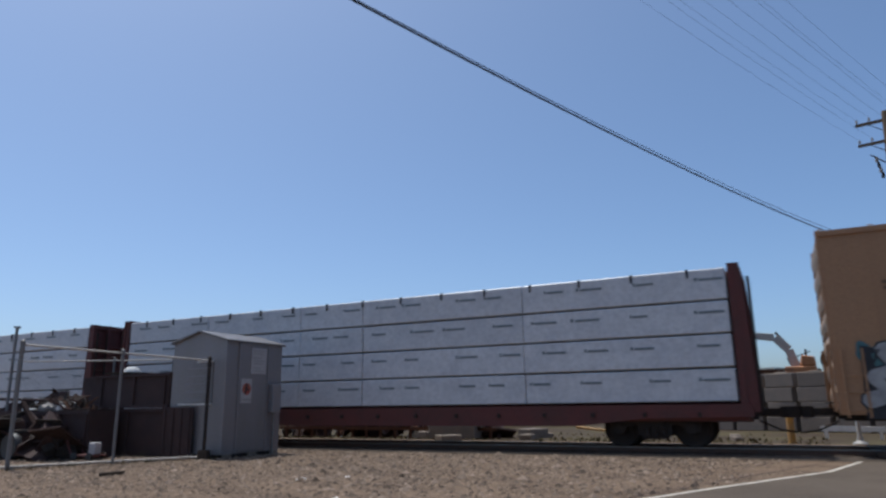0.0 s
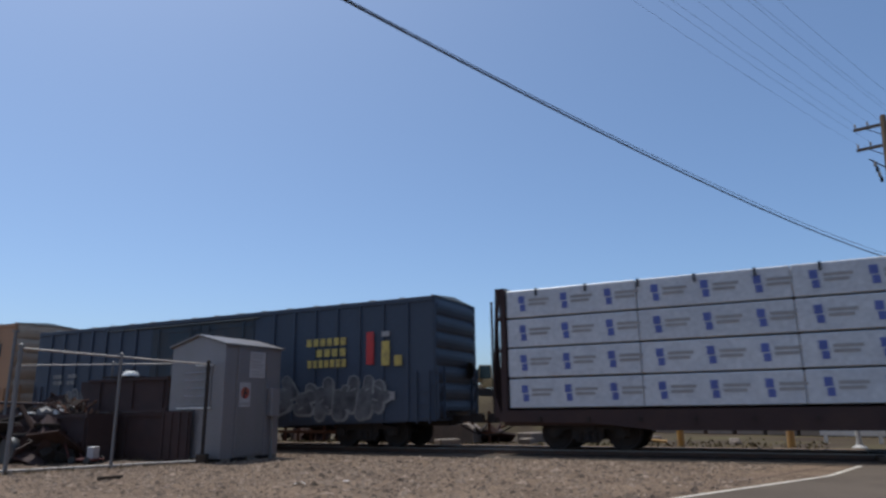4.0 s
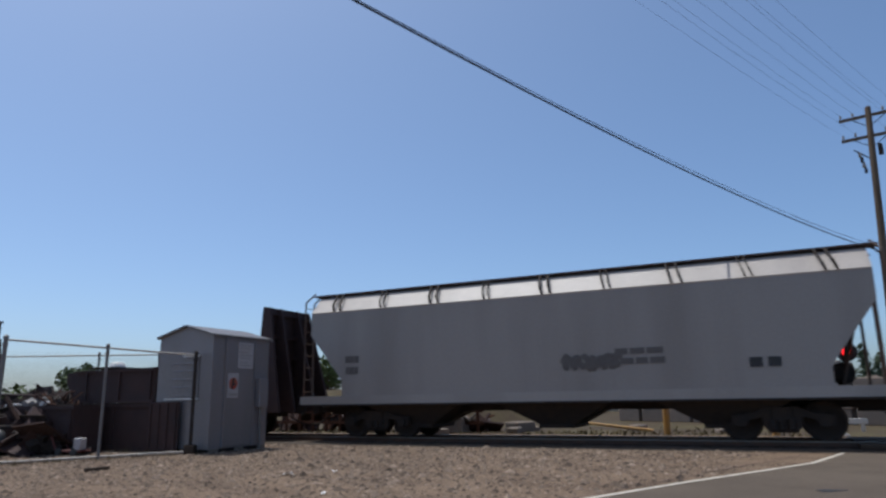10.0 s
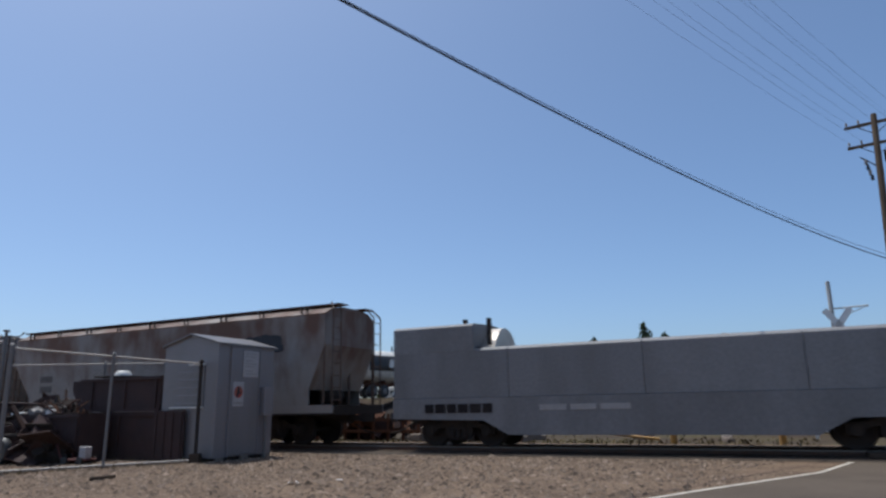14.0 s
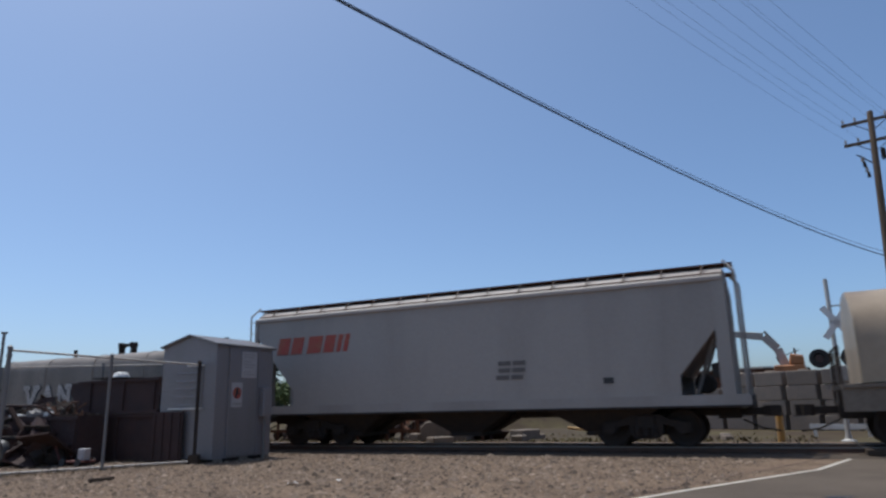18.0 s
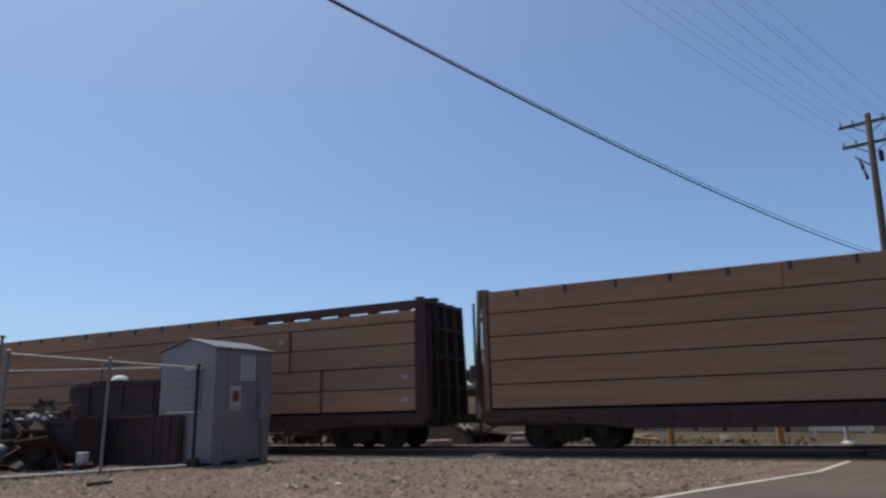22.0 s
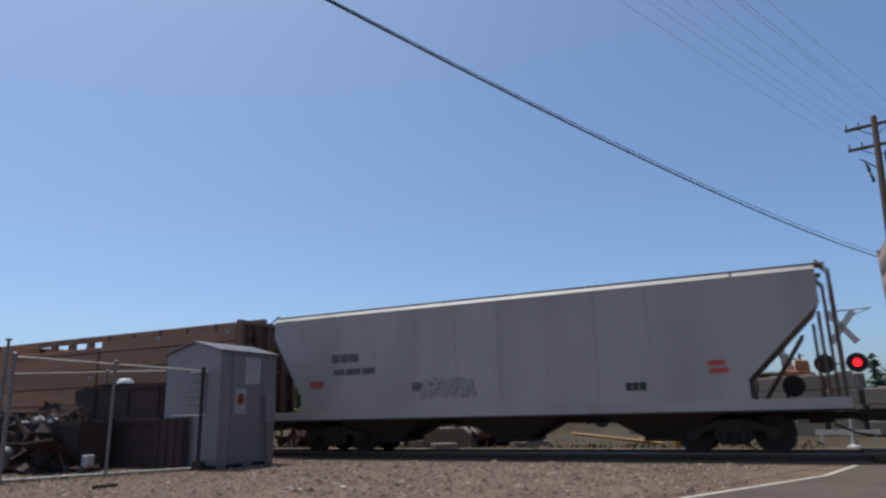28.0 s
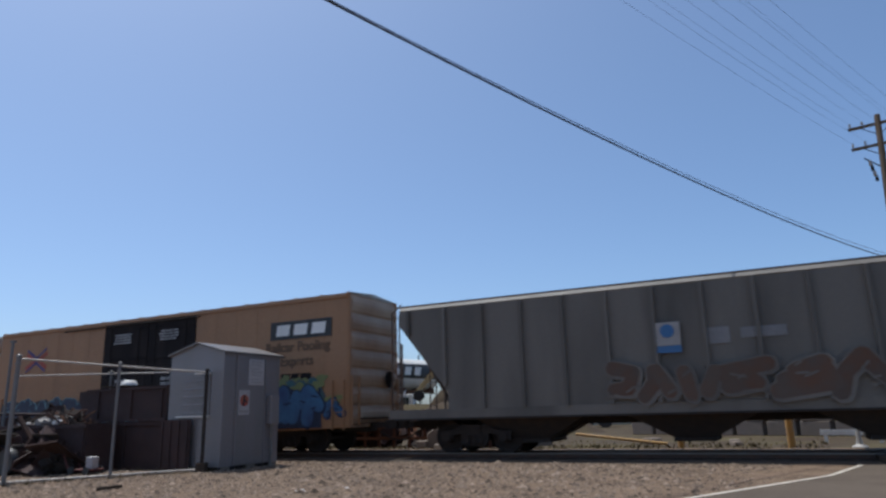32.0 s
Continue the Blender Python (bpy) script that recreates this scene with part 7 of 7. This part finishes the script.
def coil_car(front, rear, label, mat, hoods, zb, top, r, dents=0.0, deckmat="coil_sill", seed=1):
    """A coil-steel car under one or two hoods. hoods: (x0, x1) from its middle."""
    L = front - rear
    h = L / 2
    rnd = random.Random(seed)
    root = car_root("coil_car", label, "freight car", front, rear)
    running_gear(root, L, 1.95)
    for sy in (-1, 1):
        bm = BM()
        prism(bm, [(-h, zb - 0.02), (-h, 0.80), (-h + 2.6, 0.80), (-h + 3.3, 0.62), (h - 3.3, 0.62), (h - 2.6, 0.80), (h, 0.80), (h, zb - 0.02)], sy * 1.42, sy * 1.48, "y")
        sill = part("side_sill", bm, deckmat, root)
        bm = BM()
        box(bm, -h, h, sy * 1.46, sy * 1.56, zb - 0.10, zb - 0.02)
        part("sill_flange", bm, deckmat, sill)
        for i in range(9):
            bm = BM()
            x = -h + 1.0 + i * (L - 2) / 8
            box(bm, x - 0.04, x + 0.04, sy * 1.48, sy * 1.54, 0.82, zb - 0.1)
            part("sill_rib", bm, deckmat, sill)
    bm = BM()
    box(bm, -h, h, -1.42, 1.42, zb - 0.14, zb - 0.02)
    box(bm, -h, h, -0.3, 0.3, 0.62, zb - 0.1)
    part("underframe", bm, "iron", root)
    for e in (-1, 1):
        bm = BM()
        x = e * (h - 0.05)
        for y in (-1.3, -0.5, 0.5, 1.3):
            rod(bm, (x, y, zb - 0.1), (x, y, zb + 0.85), 0.025)
        for z in (zb + 0.45, zb + 0.85):
            rod(bm, (x, -1.3, z), (x, 1.3, z), 0.022)
        part("end_railing", bm, "iron", root)
    for x0, x1 in hoods:
        hood(root, x0, x1, zb, top, 1.46, r, mat, rnd, dents)
    return root, h


def gondola(front, rear, label):
    """A low covered gondola; its front cover is stacked on another."""
    L = front - rear
    h = L / 2
    root = car_root("covered_gondola", label, "freight car", front, rear)
    running_gear(root, L, 1.95)
    for sy in (-1, 1):
        bm = BM()
        prism(bm, [(-h, 1.36), (-h, 0.80), (-h + 2.9, 0.74), (-h + 3.6, 0.36), (h - 3.6, 0.36), (h - 2.9, 0.74), (h, 0.80), (h, 1.36)], sy * 1.43, sy * 1.49, "y")
        part("side_sill", bm, "gon", root)
    bm = BM()
    box(bm, -h, h, -1.42, 1.42, 1.18, 1.34)
    box(bm, -h, h, -0.3, 0.3, 0.62, 1.2)
    part("underframe", bm, "iron", root)
    k = 4
    w = L / k
    for i in range(k):
        bm = BM()
        a = -h + i * w
        prism(bm, [(-1.46, 1.36), (-1.46, 2.68), (-1.34, 2.76), (0, 2.88), (1.34, 2.76), (1.46, 2.68), (1.46, 1.36)], a + 0.006, a + w - 0.006)
        part("cover", bm, "gon", root, "", 0.012)
    bm = BM()
    prism(bm, [(-1.465, 2.66), (-1.465, 3.40), (-1.34, 3.47), (0, 3.55), (1.34, 3.47), (1.465, 3.40), (1.465, 2.66), (1.3, 2.80), (0, 2.92), (-1.3, 2.80)], -h, -h + 2.62)
    part("stacked_cover", bm, "gon", root, "", 0.012)
    bm = BM()
    lathe(bm, [(1.0, -h + 2.55), (1.0, -h + 3.0)], 20, "x", (0, 0.2, 2.45))
    part("stacked_cover_end", bm, "roof", root)
    for x in (-h + 2.25, -h + 3.0):
        bm = BM()
        box(bm, x - 0.05, x + 0.05, -1.2, -1.05, 2.85, 3.62)
        part("lifting_lug", bm, "iron", root)
    return root, h


# ---- the cars, from the head of the train back ----
EVEN5 = (0.0, 0.2, 0.4, 0.6, 0.8, 1.0)
centrebeam(46.5, 24.6, "oxide-red centre-beam flatcar loaded with white-wrapped lumber", "beam_red", "dark", 4, EVEN5, seed=31)
centrebeam(22.75, 0.75, "oxide-red centre-beam flatcar loaded with white-wrapped lumber", "beam_red", "dark", 4, (0.0, 0.19, 0.385, 0.5, 0.75, 1.0), seed=32)

root, h, d0, d1, top = boxcar(-1.05, -19.29, "yellow high-cube boxcar with black doors and silver graffiti", "ttx")
Y = -1.497
cross_logo(root, -h + 2.45, 3.72, Y)
name_plate(root, h - 1.97, 3.85, Y, 2.4, 0.58, "black", "sign_white")
bars(root, -h + 1.1, -h + 1.7, 3.5, 3.72, 2, Y, "faded_ink", 4)
bars(root, -h + 3.6, -h + 4.4, 3.5, 3.85, 2, Y, "faded_ink", 5)
bars(root, h - 3.3, h - 0.9, 3.2, 3.35, 1, Y, "beam_red", 6)
for i, x in enumerate((d0 + 1.15, d1 - 1.3)):
    bars(root, x - 0.6, x + 0.6, 4.05, 4.45, 4, -1.535, "tag_silver", 7 + i, words=4)
graffiti(root, -h + 0.5, d0 + 0.2, 0.72, 2.32, Y - 0.012, 8, cloud="tag_teal", seed=11, back="tag_black", fat=0.40)
graffiti(root, d0 + 0.2, d1 - 0.1, 0.82, 2.30, -1.585, 5, cloud="tag_teal", seed=12, back="tag_black", fat=0.34)
graffiti(root, d1, h - 1.6, 0.86, 2.42, Y - 0.012, 5, fill="tag_dust", edge="tag_worn", seed=13, fat=0.38)
plate(root, "placard", -0.62, -0.40, 1.95, 2.15, -1.62, "red", "small red placard")

root, h, d0, d1, top = boxcar(-21.16, -39.74, "dark blue boxcar with yellow lettering and sprayed tags", "blue")
Y = -1.55
for j, (x0, x1, z, k) in enumerate(((4.7, 6.3, 3.12, 6), (5.1, 6.3, 2.78, 4), (4.75, 6.3, 2.44, 7))):
    bm = BM()
    for i in range(k):
        x = x0 + i * (x1 - x0) / k
        box(bm, x, x + (x1 - x0) / k * 0.70, Y - 0.008, Y + 0.004, z, z + 0.24)
    tagged(part("lettering", bm, "yellow_mark", root, "yellow lettering as plain blocks"), kind="stuff")
for x, z, w, hh, mt in ((7.0, 2.47, 0.26, 1.0, "red"), (7.55, 2.42, 0.28, 0.74, "yellow_mark"), (8.0, 2.40, 0.26, 0.32, "yellow_mark"), (7.55, 3.3, 0.28, 0.16, "patch")):
    plate(root, "colour_block", x, x + w, z, z + hh, Y, mt)
plate(root, "stencil_panel", 7.58, 8.02, 1.40, 1.64, Y, "patch")
graffiti(root, -h + 2.3, d0 - 0.1, 0.82, 2.15, Y, 6, fill="tag_soot", edge="tag_worn", seed=21, fat=0.36)
graffiti(root, d0 + 0.1, d1, 0.9, 2.0, -1.585, 6, fill="tag_soot", edge="rust", seed=22, fat=0.36)
bars(root, -0.6, 1.4, 3.55, 3.75, 1, -1.535, "ink", 23)
bars(root, -h + 1.2, -h + 1.9, 2.25, 2.65, 2, Y, "tag_worn", 25, words=2)
bars(root, -h + 2.1, -h + 2.7, 2.25, 2.65, 2, Y, "tag_worn", 26, words=2)
graffiti(root, d1 + 0.2, h - 1.6, 0.86, 2.1, Y, 6, fill="tag_soot", edge="tag_worn", seed=24, fat=0.36)

centrebeam(-41.75, -63.75, "dark centre-beam flatcar loaded with white packs printed in blue", "beam_dark", "blue", 4, (0.0, 0.17, 0.34, 0.51, 0.69, 0.85, 1.0), seed=33,
           low=((1, 4), (1, 5), (2, 4)))
centrebeam(-65.45, -87.55, "centre-beam flatcar with yellow bulkheads and white packs with dark print", "beam_dark", "ring", 4, EVEN5, end_steel="beam_yellow", seed=34)
bulkhead_flat(-89.35, -107.75, "empty black bulkhead flatcar")

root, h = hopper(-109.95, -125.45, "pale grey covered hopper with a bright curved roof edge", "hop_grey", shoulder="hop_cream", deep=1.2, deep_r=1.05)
Y = -1.508
bars(root, -h + 1.3, -h + 1.85, 1.9, 2.45, 2, Y, "ink", 41, words=3)
graffiti(root, 0.4, 1.95, 1.8, 2.2, Y, 5, fill="ink", edge="ink", seed=42)
bars(root, -h + 9.6, -h + 11.0, 1.9, 2.3, 2, Y, "ink", 43, words=3)
for x in (h - 2.75, h - 2.35):
    plate(root, "stencil_panel", x, x + 0.28, 1.72, 1.95, Y, "black")
root, h = hopper(-127.15, -142.85, "grey covered hopper with sprayed tags and a small blue plate", "hop_mid", shoulder="hop_cream", deep=0.55)
bars(root, -h + 1.9, -h + 2.9, 1.75, 2.5, 3, Y, "ink", 44, words=3)
graffiti(root, -5.7, -2.3, 1.20, 2.5, Y, 4, fill="tag_yellow", edge="tag_olive", seed=45, fat=0.30)
graffiti(root, -0.8, 4.0, 1.10, 2.05, Y - 0.012, 8, fill="tag_black", edge="tag_dust", seed=46, fat=0.26, back="tag_soot")
r_ = random.Random(5)
for name, mat_, spots in (("spray_cloud", "tag_teal", ((6.5, 2.25, 0.55, 0.34), (7.0, 2.5, 0.34, 0.22), (6.0, 1.75, 0.5, 0.3))),
                          ("spray_shadow", "tag_worn", ((4.9, 1.55, 0.48, 0.44), (5.75, 1.95, 0.27, 0.27), (6.25, 1.62, 0.22, 0.2), (5.6, 1.35, 0.5, 0.22))),
                          ("spray_bubble", "tag_pink", ((4.88, 1.56, 0.40, 0.37), (5.75, 1.95, 0.20, 0.20), (6.25, 1.62, 0.15, 0.14), (5.6, 1.35, 0.42, 0.15)))):
    off = {"spray_cloud": 0.002, "spray_shadow": 0.006, "spray_bubble": 0.010}[name]
    for i, (cx, cz, rx, rz) in enumerate(spots):
        bm = BM()
        blob(bm, cx, cz, rx, rz, Y - off - 0.001 * i, r_, 0.10)
        part(name, bm, mat_, root, "soft sprayed bubble" if name == "spray_bubble" else "")
plate(root, "blue_plate", 1.24, 1.84, 2.12, 2.78, Y - 0.03, "sign_old", "small white and blue plate")
plate(root, "blue_plate_band", 1.24, 1.84, 1.80, 2.11, Y - 0.03, "blue_faded")
bm = BM()
lathe(bm, [(0.03, -0.012), (0.20, -0.012), (0.20, 0.0), (0.03, 0.0)], 18, "y", (1.54, Y - 0.045, 2.50))
box(bm, 1.30, 1.78, Y - 0.055, Y - 0.045, 2.18, 2.26)
part("blue_plate_mark", bm, "blue_faded", root, "round blue mark over a bar")
root, h = hopper(-144.55, -160.35, "rust-streaked grey covered hopper", "hop_rust", shoulder="hop_rust", roofmat="rust", deep_r=0.6, crown=0.28)
bars(root, -h + 1.75, -h + 2.6, 1.95, 2.6, 2, Y, "ink", 48, words=4)
bars(root, h - 3.9, h - 3.5, 1.85, 2.0, 1, Y, "black", 49, words=1)
bm = BM()
r_ = random.Random(50)
for i in range(5):
    blob(bm, h - 3.2 + 0.3 * i, 3.28 + r_.uniform(-0.06, 0.06), 0.34, 0.27, Y - 0.002 - 0.0008 * i, r_, 0.25)
part("painted_patch", bm, "tag_black", root, "dark painted-over patch")
for x in (-h + 3.4, 0.6, 4.4):
    plate(root, "rust_patch", x, x + 0.13, 1.75, 2.05, Y, "beam_brown")

root, h = gondola(-162.87, -177.5, "grey covered gondola with a stacked cover")
bars(root, -h + 1.0, -h + 3.4, 0.95, 1.2, 1, -1.50, "door_black", 51, words=6)
bars(root, -h + 4.2, -h + 7.0, 1.0, 1.15, 1, -1.50, "patch", 52, words=3)

root, h = coil_car(-179.7, -192.3, "grey coil-steel car under one long hood", "coil_grey", ((-5.75, 5.4),), 1.42, 3.38, 0.55)
for x in (-3.3, 3.1):
    prong(root, x, 3.38)
yoke(root, -0.1, 3.36, 0.66)
bars(root, 2.2, 4.0, 1.75, 2.1, 1, -1.47, "tag_black", 53, words=5)
root, h = coil_car(-193.9, -206.6, "grey coil-steel car with large white sprayed letters", "coil_grey", ((-5.75, 5.4),), 1.42, 3.42, 0.55)
for x in (-3.3, 3.1, 5.2):
    prong(root, x, 3.42)
yoke(root, -0.1, 3.40, 0.66)
slab_word(root, "VANISH", -4.15, 1.95, 1.50, 2.28, -1.468, "letter_grey", "tag_black", "large pale sprayed slab letter")

# shoulder and eave in pale cream, which also paints in the sunlit roof strip
root, h = hopper(-208.2, -222.9, "light blue-grey covered hopper with red lettering", "hop_grey", shoulder="hop_cream", roofmat="rust", crown=0.34, posts=True, deep=1.6, lip=3.6, deep_r=1.2, lip_r=3.15)
bm = BM()
x = -h + 0.92
for w in (0.46, 0.44, 0.0, 0.54, 0.40, 0.16, 0.16):
    if w:
        prism(bm, [(x, 2.88), (x + w, 2.88), (x + w + 0.12, 3.42), (x + 0.12, 3.42)], Y - 0.008, Y + 0.004, "y")
    x += w + 0.10
tagged(part("lettering", bm, "logo_red", root, "red slanted lettering as plain blocks"), kind="stuff")
bars(root, -h + 8.6, -h + 9.6, 1.8, 2.3, 3, Y, "ink", 54, words=2)
bars(root, h - 3.1, h - 2.7, 1.6, 1.75, 1, Y, "black", 55, words=1)

root, h = coil_car(-225.1, -242.2, "coil-steel car with two dented tan arched hoods", "coil_tan", ((-8.1, -0.85), (0.5, 7.85)), 1.42, 3.62, 1.25, dents=0.12, deckmat="coil_side")
for k, (m, n) in enumerate(((-4.63, -4.05), (3.97, 4.5))):
    yoke(root, n, 3.56, 0.76)
    plate(root, "white_panel", m - 0.32, m + 0.30, 2.32, 2.90, -1.475, "patch")
    plate(root, "dark_hatch", m - 0.22, m + 0.22, 1.44, 2.15, -1.472, "black", "dark hatch opening")
    if k:
        graffiti(root, m - 2.6, m - 1.4, 1.85, 2.08, -1.47, 4, fill="tag_dust", edge="tag_dust", seed=56 + k)

ALT = {0: (0, 0.785, 1.0), 1: (0, 0.785, 1.0), 2: (0, 0.73, 1.0), 3: (0, 0.73, 1.0)}
centrebeam(-243.95, -265.75, "dark red centre-beam flatcar stacked with bare brown lumber", "beam_dark", "lumber", 5, (0, 0.33, 0.656, 1.0), gaps=((4, 2),), seed=61, alt={0: (0, 0.84, 1.0), 1: (0, 0.84, 1.0), 2: (0, 0.78, 1.0), 3: (0, 0.78, 1.0)}, chord=0.24, window=0.07, peak=0.2, fill=0.5)
centrebeam(-267.55, -289.3, "brown centre-beam flatcar stacked with bare brown lumber", "beam_brown", "lumber", 5, (0, 0.36, 0.73, 1.0), gaps=((4, 2),), end_steel="beam_brown", seed=62, alt=ALT, chord=0.24, window=0.07, peak=0.2, fill=0.5)
centrebeam(-291.1, -312.75, "dark red centre-beam flatcar stacked with bare brown lumber", "beam_dark", "lumber", 5, (0, 0.30, 0.62, 0.786, 1.0), gaps=((4, 3),), seed=63, alt={0: (0, 0.45, 1.0), 1: (0, 0.45, 1.0), 2: (0, 0.45, 1.0), 3: (0, 0.45, 1.0)}, chord=0.24, window=0.07, peak=0.2, fill=0.5)
centrebeam(-314.6, -336.4, "brown centre-beam flatcar stacked with bare brown lumber", "beam_brown", "lumber", 5, (0, 0.2, 0.406, 0.54, 0.675, 0.84, 1.0), gaps=((4, 2), (4, 3)), end_steel="beam_brown", seed=64, alt={0: (0, 0.67, 1.0), 1: (0, 0.67, 1.0), 2: (0, 0.67, 1.0), 3: (0, 0.67, 1.0)}, chord=0.20, window=0.40, peak=0.2, fill=0.32)

root, h = hopper(-337.95, -353.95, "pale grey covered hopper with straight ribbed sides", "hop_cream", ribs=0, vertical=True, deep=1.15, lip=3.65, deep_r=1.7, lip_r=3.4)
for i in range(11):
    bm = BM()
    xx = -h + 1.2 + i * (2 * h - 2.4) / 10
    box(bm, xx - 0.02, xx + 0.02, -1.512, -1.498, 1.3 if abs(xx) < h - 1.75 else 3.3, 4.1)
    part("side_seam", bm, "hop_cream", root)
for i, (a, b, z0, z1, ln) in enumerate(((2.2, 3.4, 2.72, 2.98, 1), (2.35, 4.15, 2.34, 2.52, 1), (5.2, 6.4, 1.75, 2.0, 1), (11.4, 12.0, 1.55, 1.75, 1))):
    bars(root, -h + a, -h + b, z0, z1, ln, Y, "black" if i == 3 else "ink", 70 + i, words=3)
plate(root, "red_plate", -h + 1.53, -h + 2.0, 1.98, 2.18, Y, "logo_red", "small red plate")
graffiti(root, -2.5, -0.8, 1.57, 2.1, Y, 6, fill="patch", edge="tag_dust", seed=76)
bars(root, h - 2.6, h - 2.0, 1.9, 2.2, 2, Y, "tag_red", 75, words=1)

root, h, d0, d1, top = boxcar(-355.7, -373.67, "faded yellow boxcar with black doors and long white graffiti", "ttx")
Y = -1.497
cross_logo(root, -5.8, 3.6, Y)
name_plate(root, 5.75, 3.5, Y, 2.2, 0.66, "", "beam_red")
bars(root, 4.6, 7.0, 2.85, 3.0, 1, Y, "beam_red", 81, words=3)
for i, x in enumerate((d0 + 1.15, d1 - 1.3)):
    bars(root, x - 0.55, x + 0.55, 4.05, 4.42, 4, -1.535, "tag_silver", 82 + i, words=4)
graffiti(root, -h + 0.1, d0 + 0.1, 0.82, 2.40, Y - 0.012, 6, edge="tag_teal", cloud="tag_pale", seed=84, back="tag_pale", fat=0.42)
graffiti(root, d0 + 0.1, 0.6, 0.9, 2.2, -1.585, 2, fill="tag_worn", edge="tag_slate", cloud="tag_silver", seed=85, dome=True)
graffiti(root, 0.7, h - 0.1, 0.82, 2.65, -1.60, 3, edge="tag_slate", seed=86, dome=True)
root, h, d0, d1, top = boxcar(-375.42, -393.52, "yellow boxcar with black doors and blue bubble graffiti", "ttx")
cross_logo(root, -6.55, 3.72, Y)
name_plate(root, 7.18, 3.95, Y, 2.5, 0.60, "black", "sign_white")
for i, (s, z) in enumerate((("Railcar Pooling", 3.25), ("Experts", 2.78))):
    words(root, s, 7.05, z, 0.44, Y - 0.006, "faded_ink", "dark slogan lettering", 0.012)
bars(root, 6.4, 7.7, 2.30, 2.52, 1, Y, "door_black", 91, words=3)
for i, x in enumerate((d0 + 1.15, d1 - 1.3)):
    bars(root, x - 0.55, x + 0.55, 4.05, 4.42, 4, -1.535, "tag_silver", 92 + i, words=4)
    bars(root, x - 0.35, x + 0.35, 2.4, 2.7, 2, -1.535, "tag_silver", 94 + i, words=2)
graffiti(root, -h + 0.5, d0 + 0.1, 0.80, 2.15, Y - 0.012, 8, fill="tag_navy", edge="tag_sky", seed=95, back="tag_black", fat=0.44)
graffiti(root, d0 + 0.1, d0 + 2.2, 0.9, 1.9, -1.585, 3, fill="tag_navy", edge="tag_sky", seed=98, fat=0.36)
graffiti(root, 3.0, h - 0.9, 1.0, 2.36, Y - 0.004, 5, fill="tag_teal", edge="tag_slate", cloud="tag_lime", seed=93, fat=0.30)
graffiti(root, 3.2, h - 1.0, 0.82, 2.15, Y - 0.028, 5, fill="tag_blue", edge="tag_navy", cloud="tag_lime", seed=96, fat=0.48, back="tag_navy")
graffiti(root, h - 0.85, h - 0.2, 1.1, 1.75, Y - 0.012, 1, fill="tag_blue", edge="tag_navy", cloud="tag_lime", seed=99, fat=0.3)

root, h = hopper(-395.4, -411.6, "sooty grey-green covered hopper with outside posts", "hop_dark", ribs=14, vertical=True, deep=1.6, lip=3.75)
Y = -1.508
plate(root, "pale_plate", -0.60, 0.02, 2.62, 3.2, Y - 0.09, "patch", "small pale plate with a blue mark")
bm = BM()
lathe(bm, [(0.03, -0.012), (0.17, -0.012), (0.17, 0.0), (0.03, 0.0)], 16, "y", (-0.29, Y - 0.105, 2.98))
part("blue_mark", bm, "blue_faded", root, "round blue mark")
plate(root, "blue_band", -0.60, 0.02, 2.44, 2.61, Y - 0.09, "blue_faded")
plate(root, "pale_patch", 0.6, 1.15, 2.6, 3.0, Y - 0.005, "gon")
plate(root, "pale_patch", 1.4, 2.4, 2.7, 2.95, Y - 0.005, "gon")
graffiti(root, -1.9, h - 2.4, 1.25, 2.25, Y - 0.12, 6, fill="walkway", edge="hop_dark", seed=97, fat=0.44)


def motions():
    """The train runs along its track; its wheels turn while they are near enough to be seen."""
    for ob, front, rear in CARS:
        mid = (front + rear) / 2
        walk(ob, [(t, on_track(mid + run(t))) for t in range(33)])
        seen = [k for k in range(0, 961) if front + run(k / 30) > -6 and rear + run(k / 30) < 34]
        a, b = (seen[0], seen[-1]) if seen else (0, 0)
        keys = sorted({0, 960, *range(a, b + 1)})
        for w, x, owner in WHEELS:
            if owner == ob:
                rows = []
                for k in keys:
                    kk = min(max(k, a), b)
                    rows.append((k / 30, pose(x, 0, 0.457, 0, -math.degrees((run(kk / 30) - run(a / 30)) / 0.457) % 360, 0)))
                walk(w, rows)


motions()
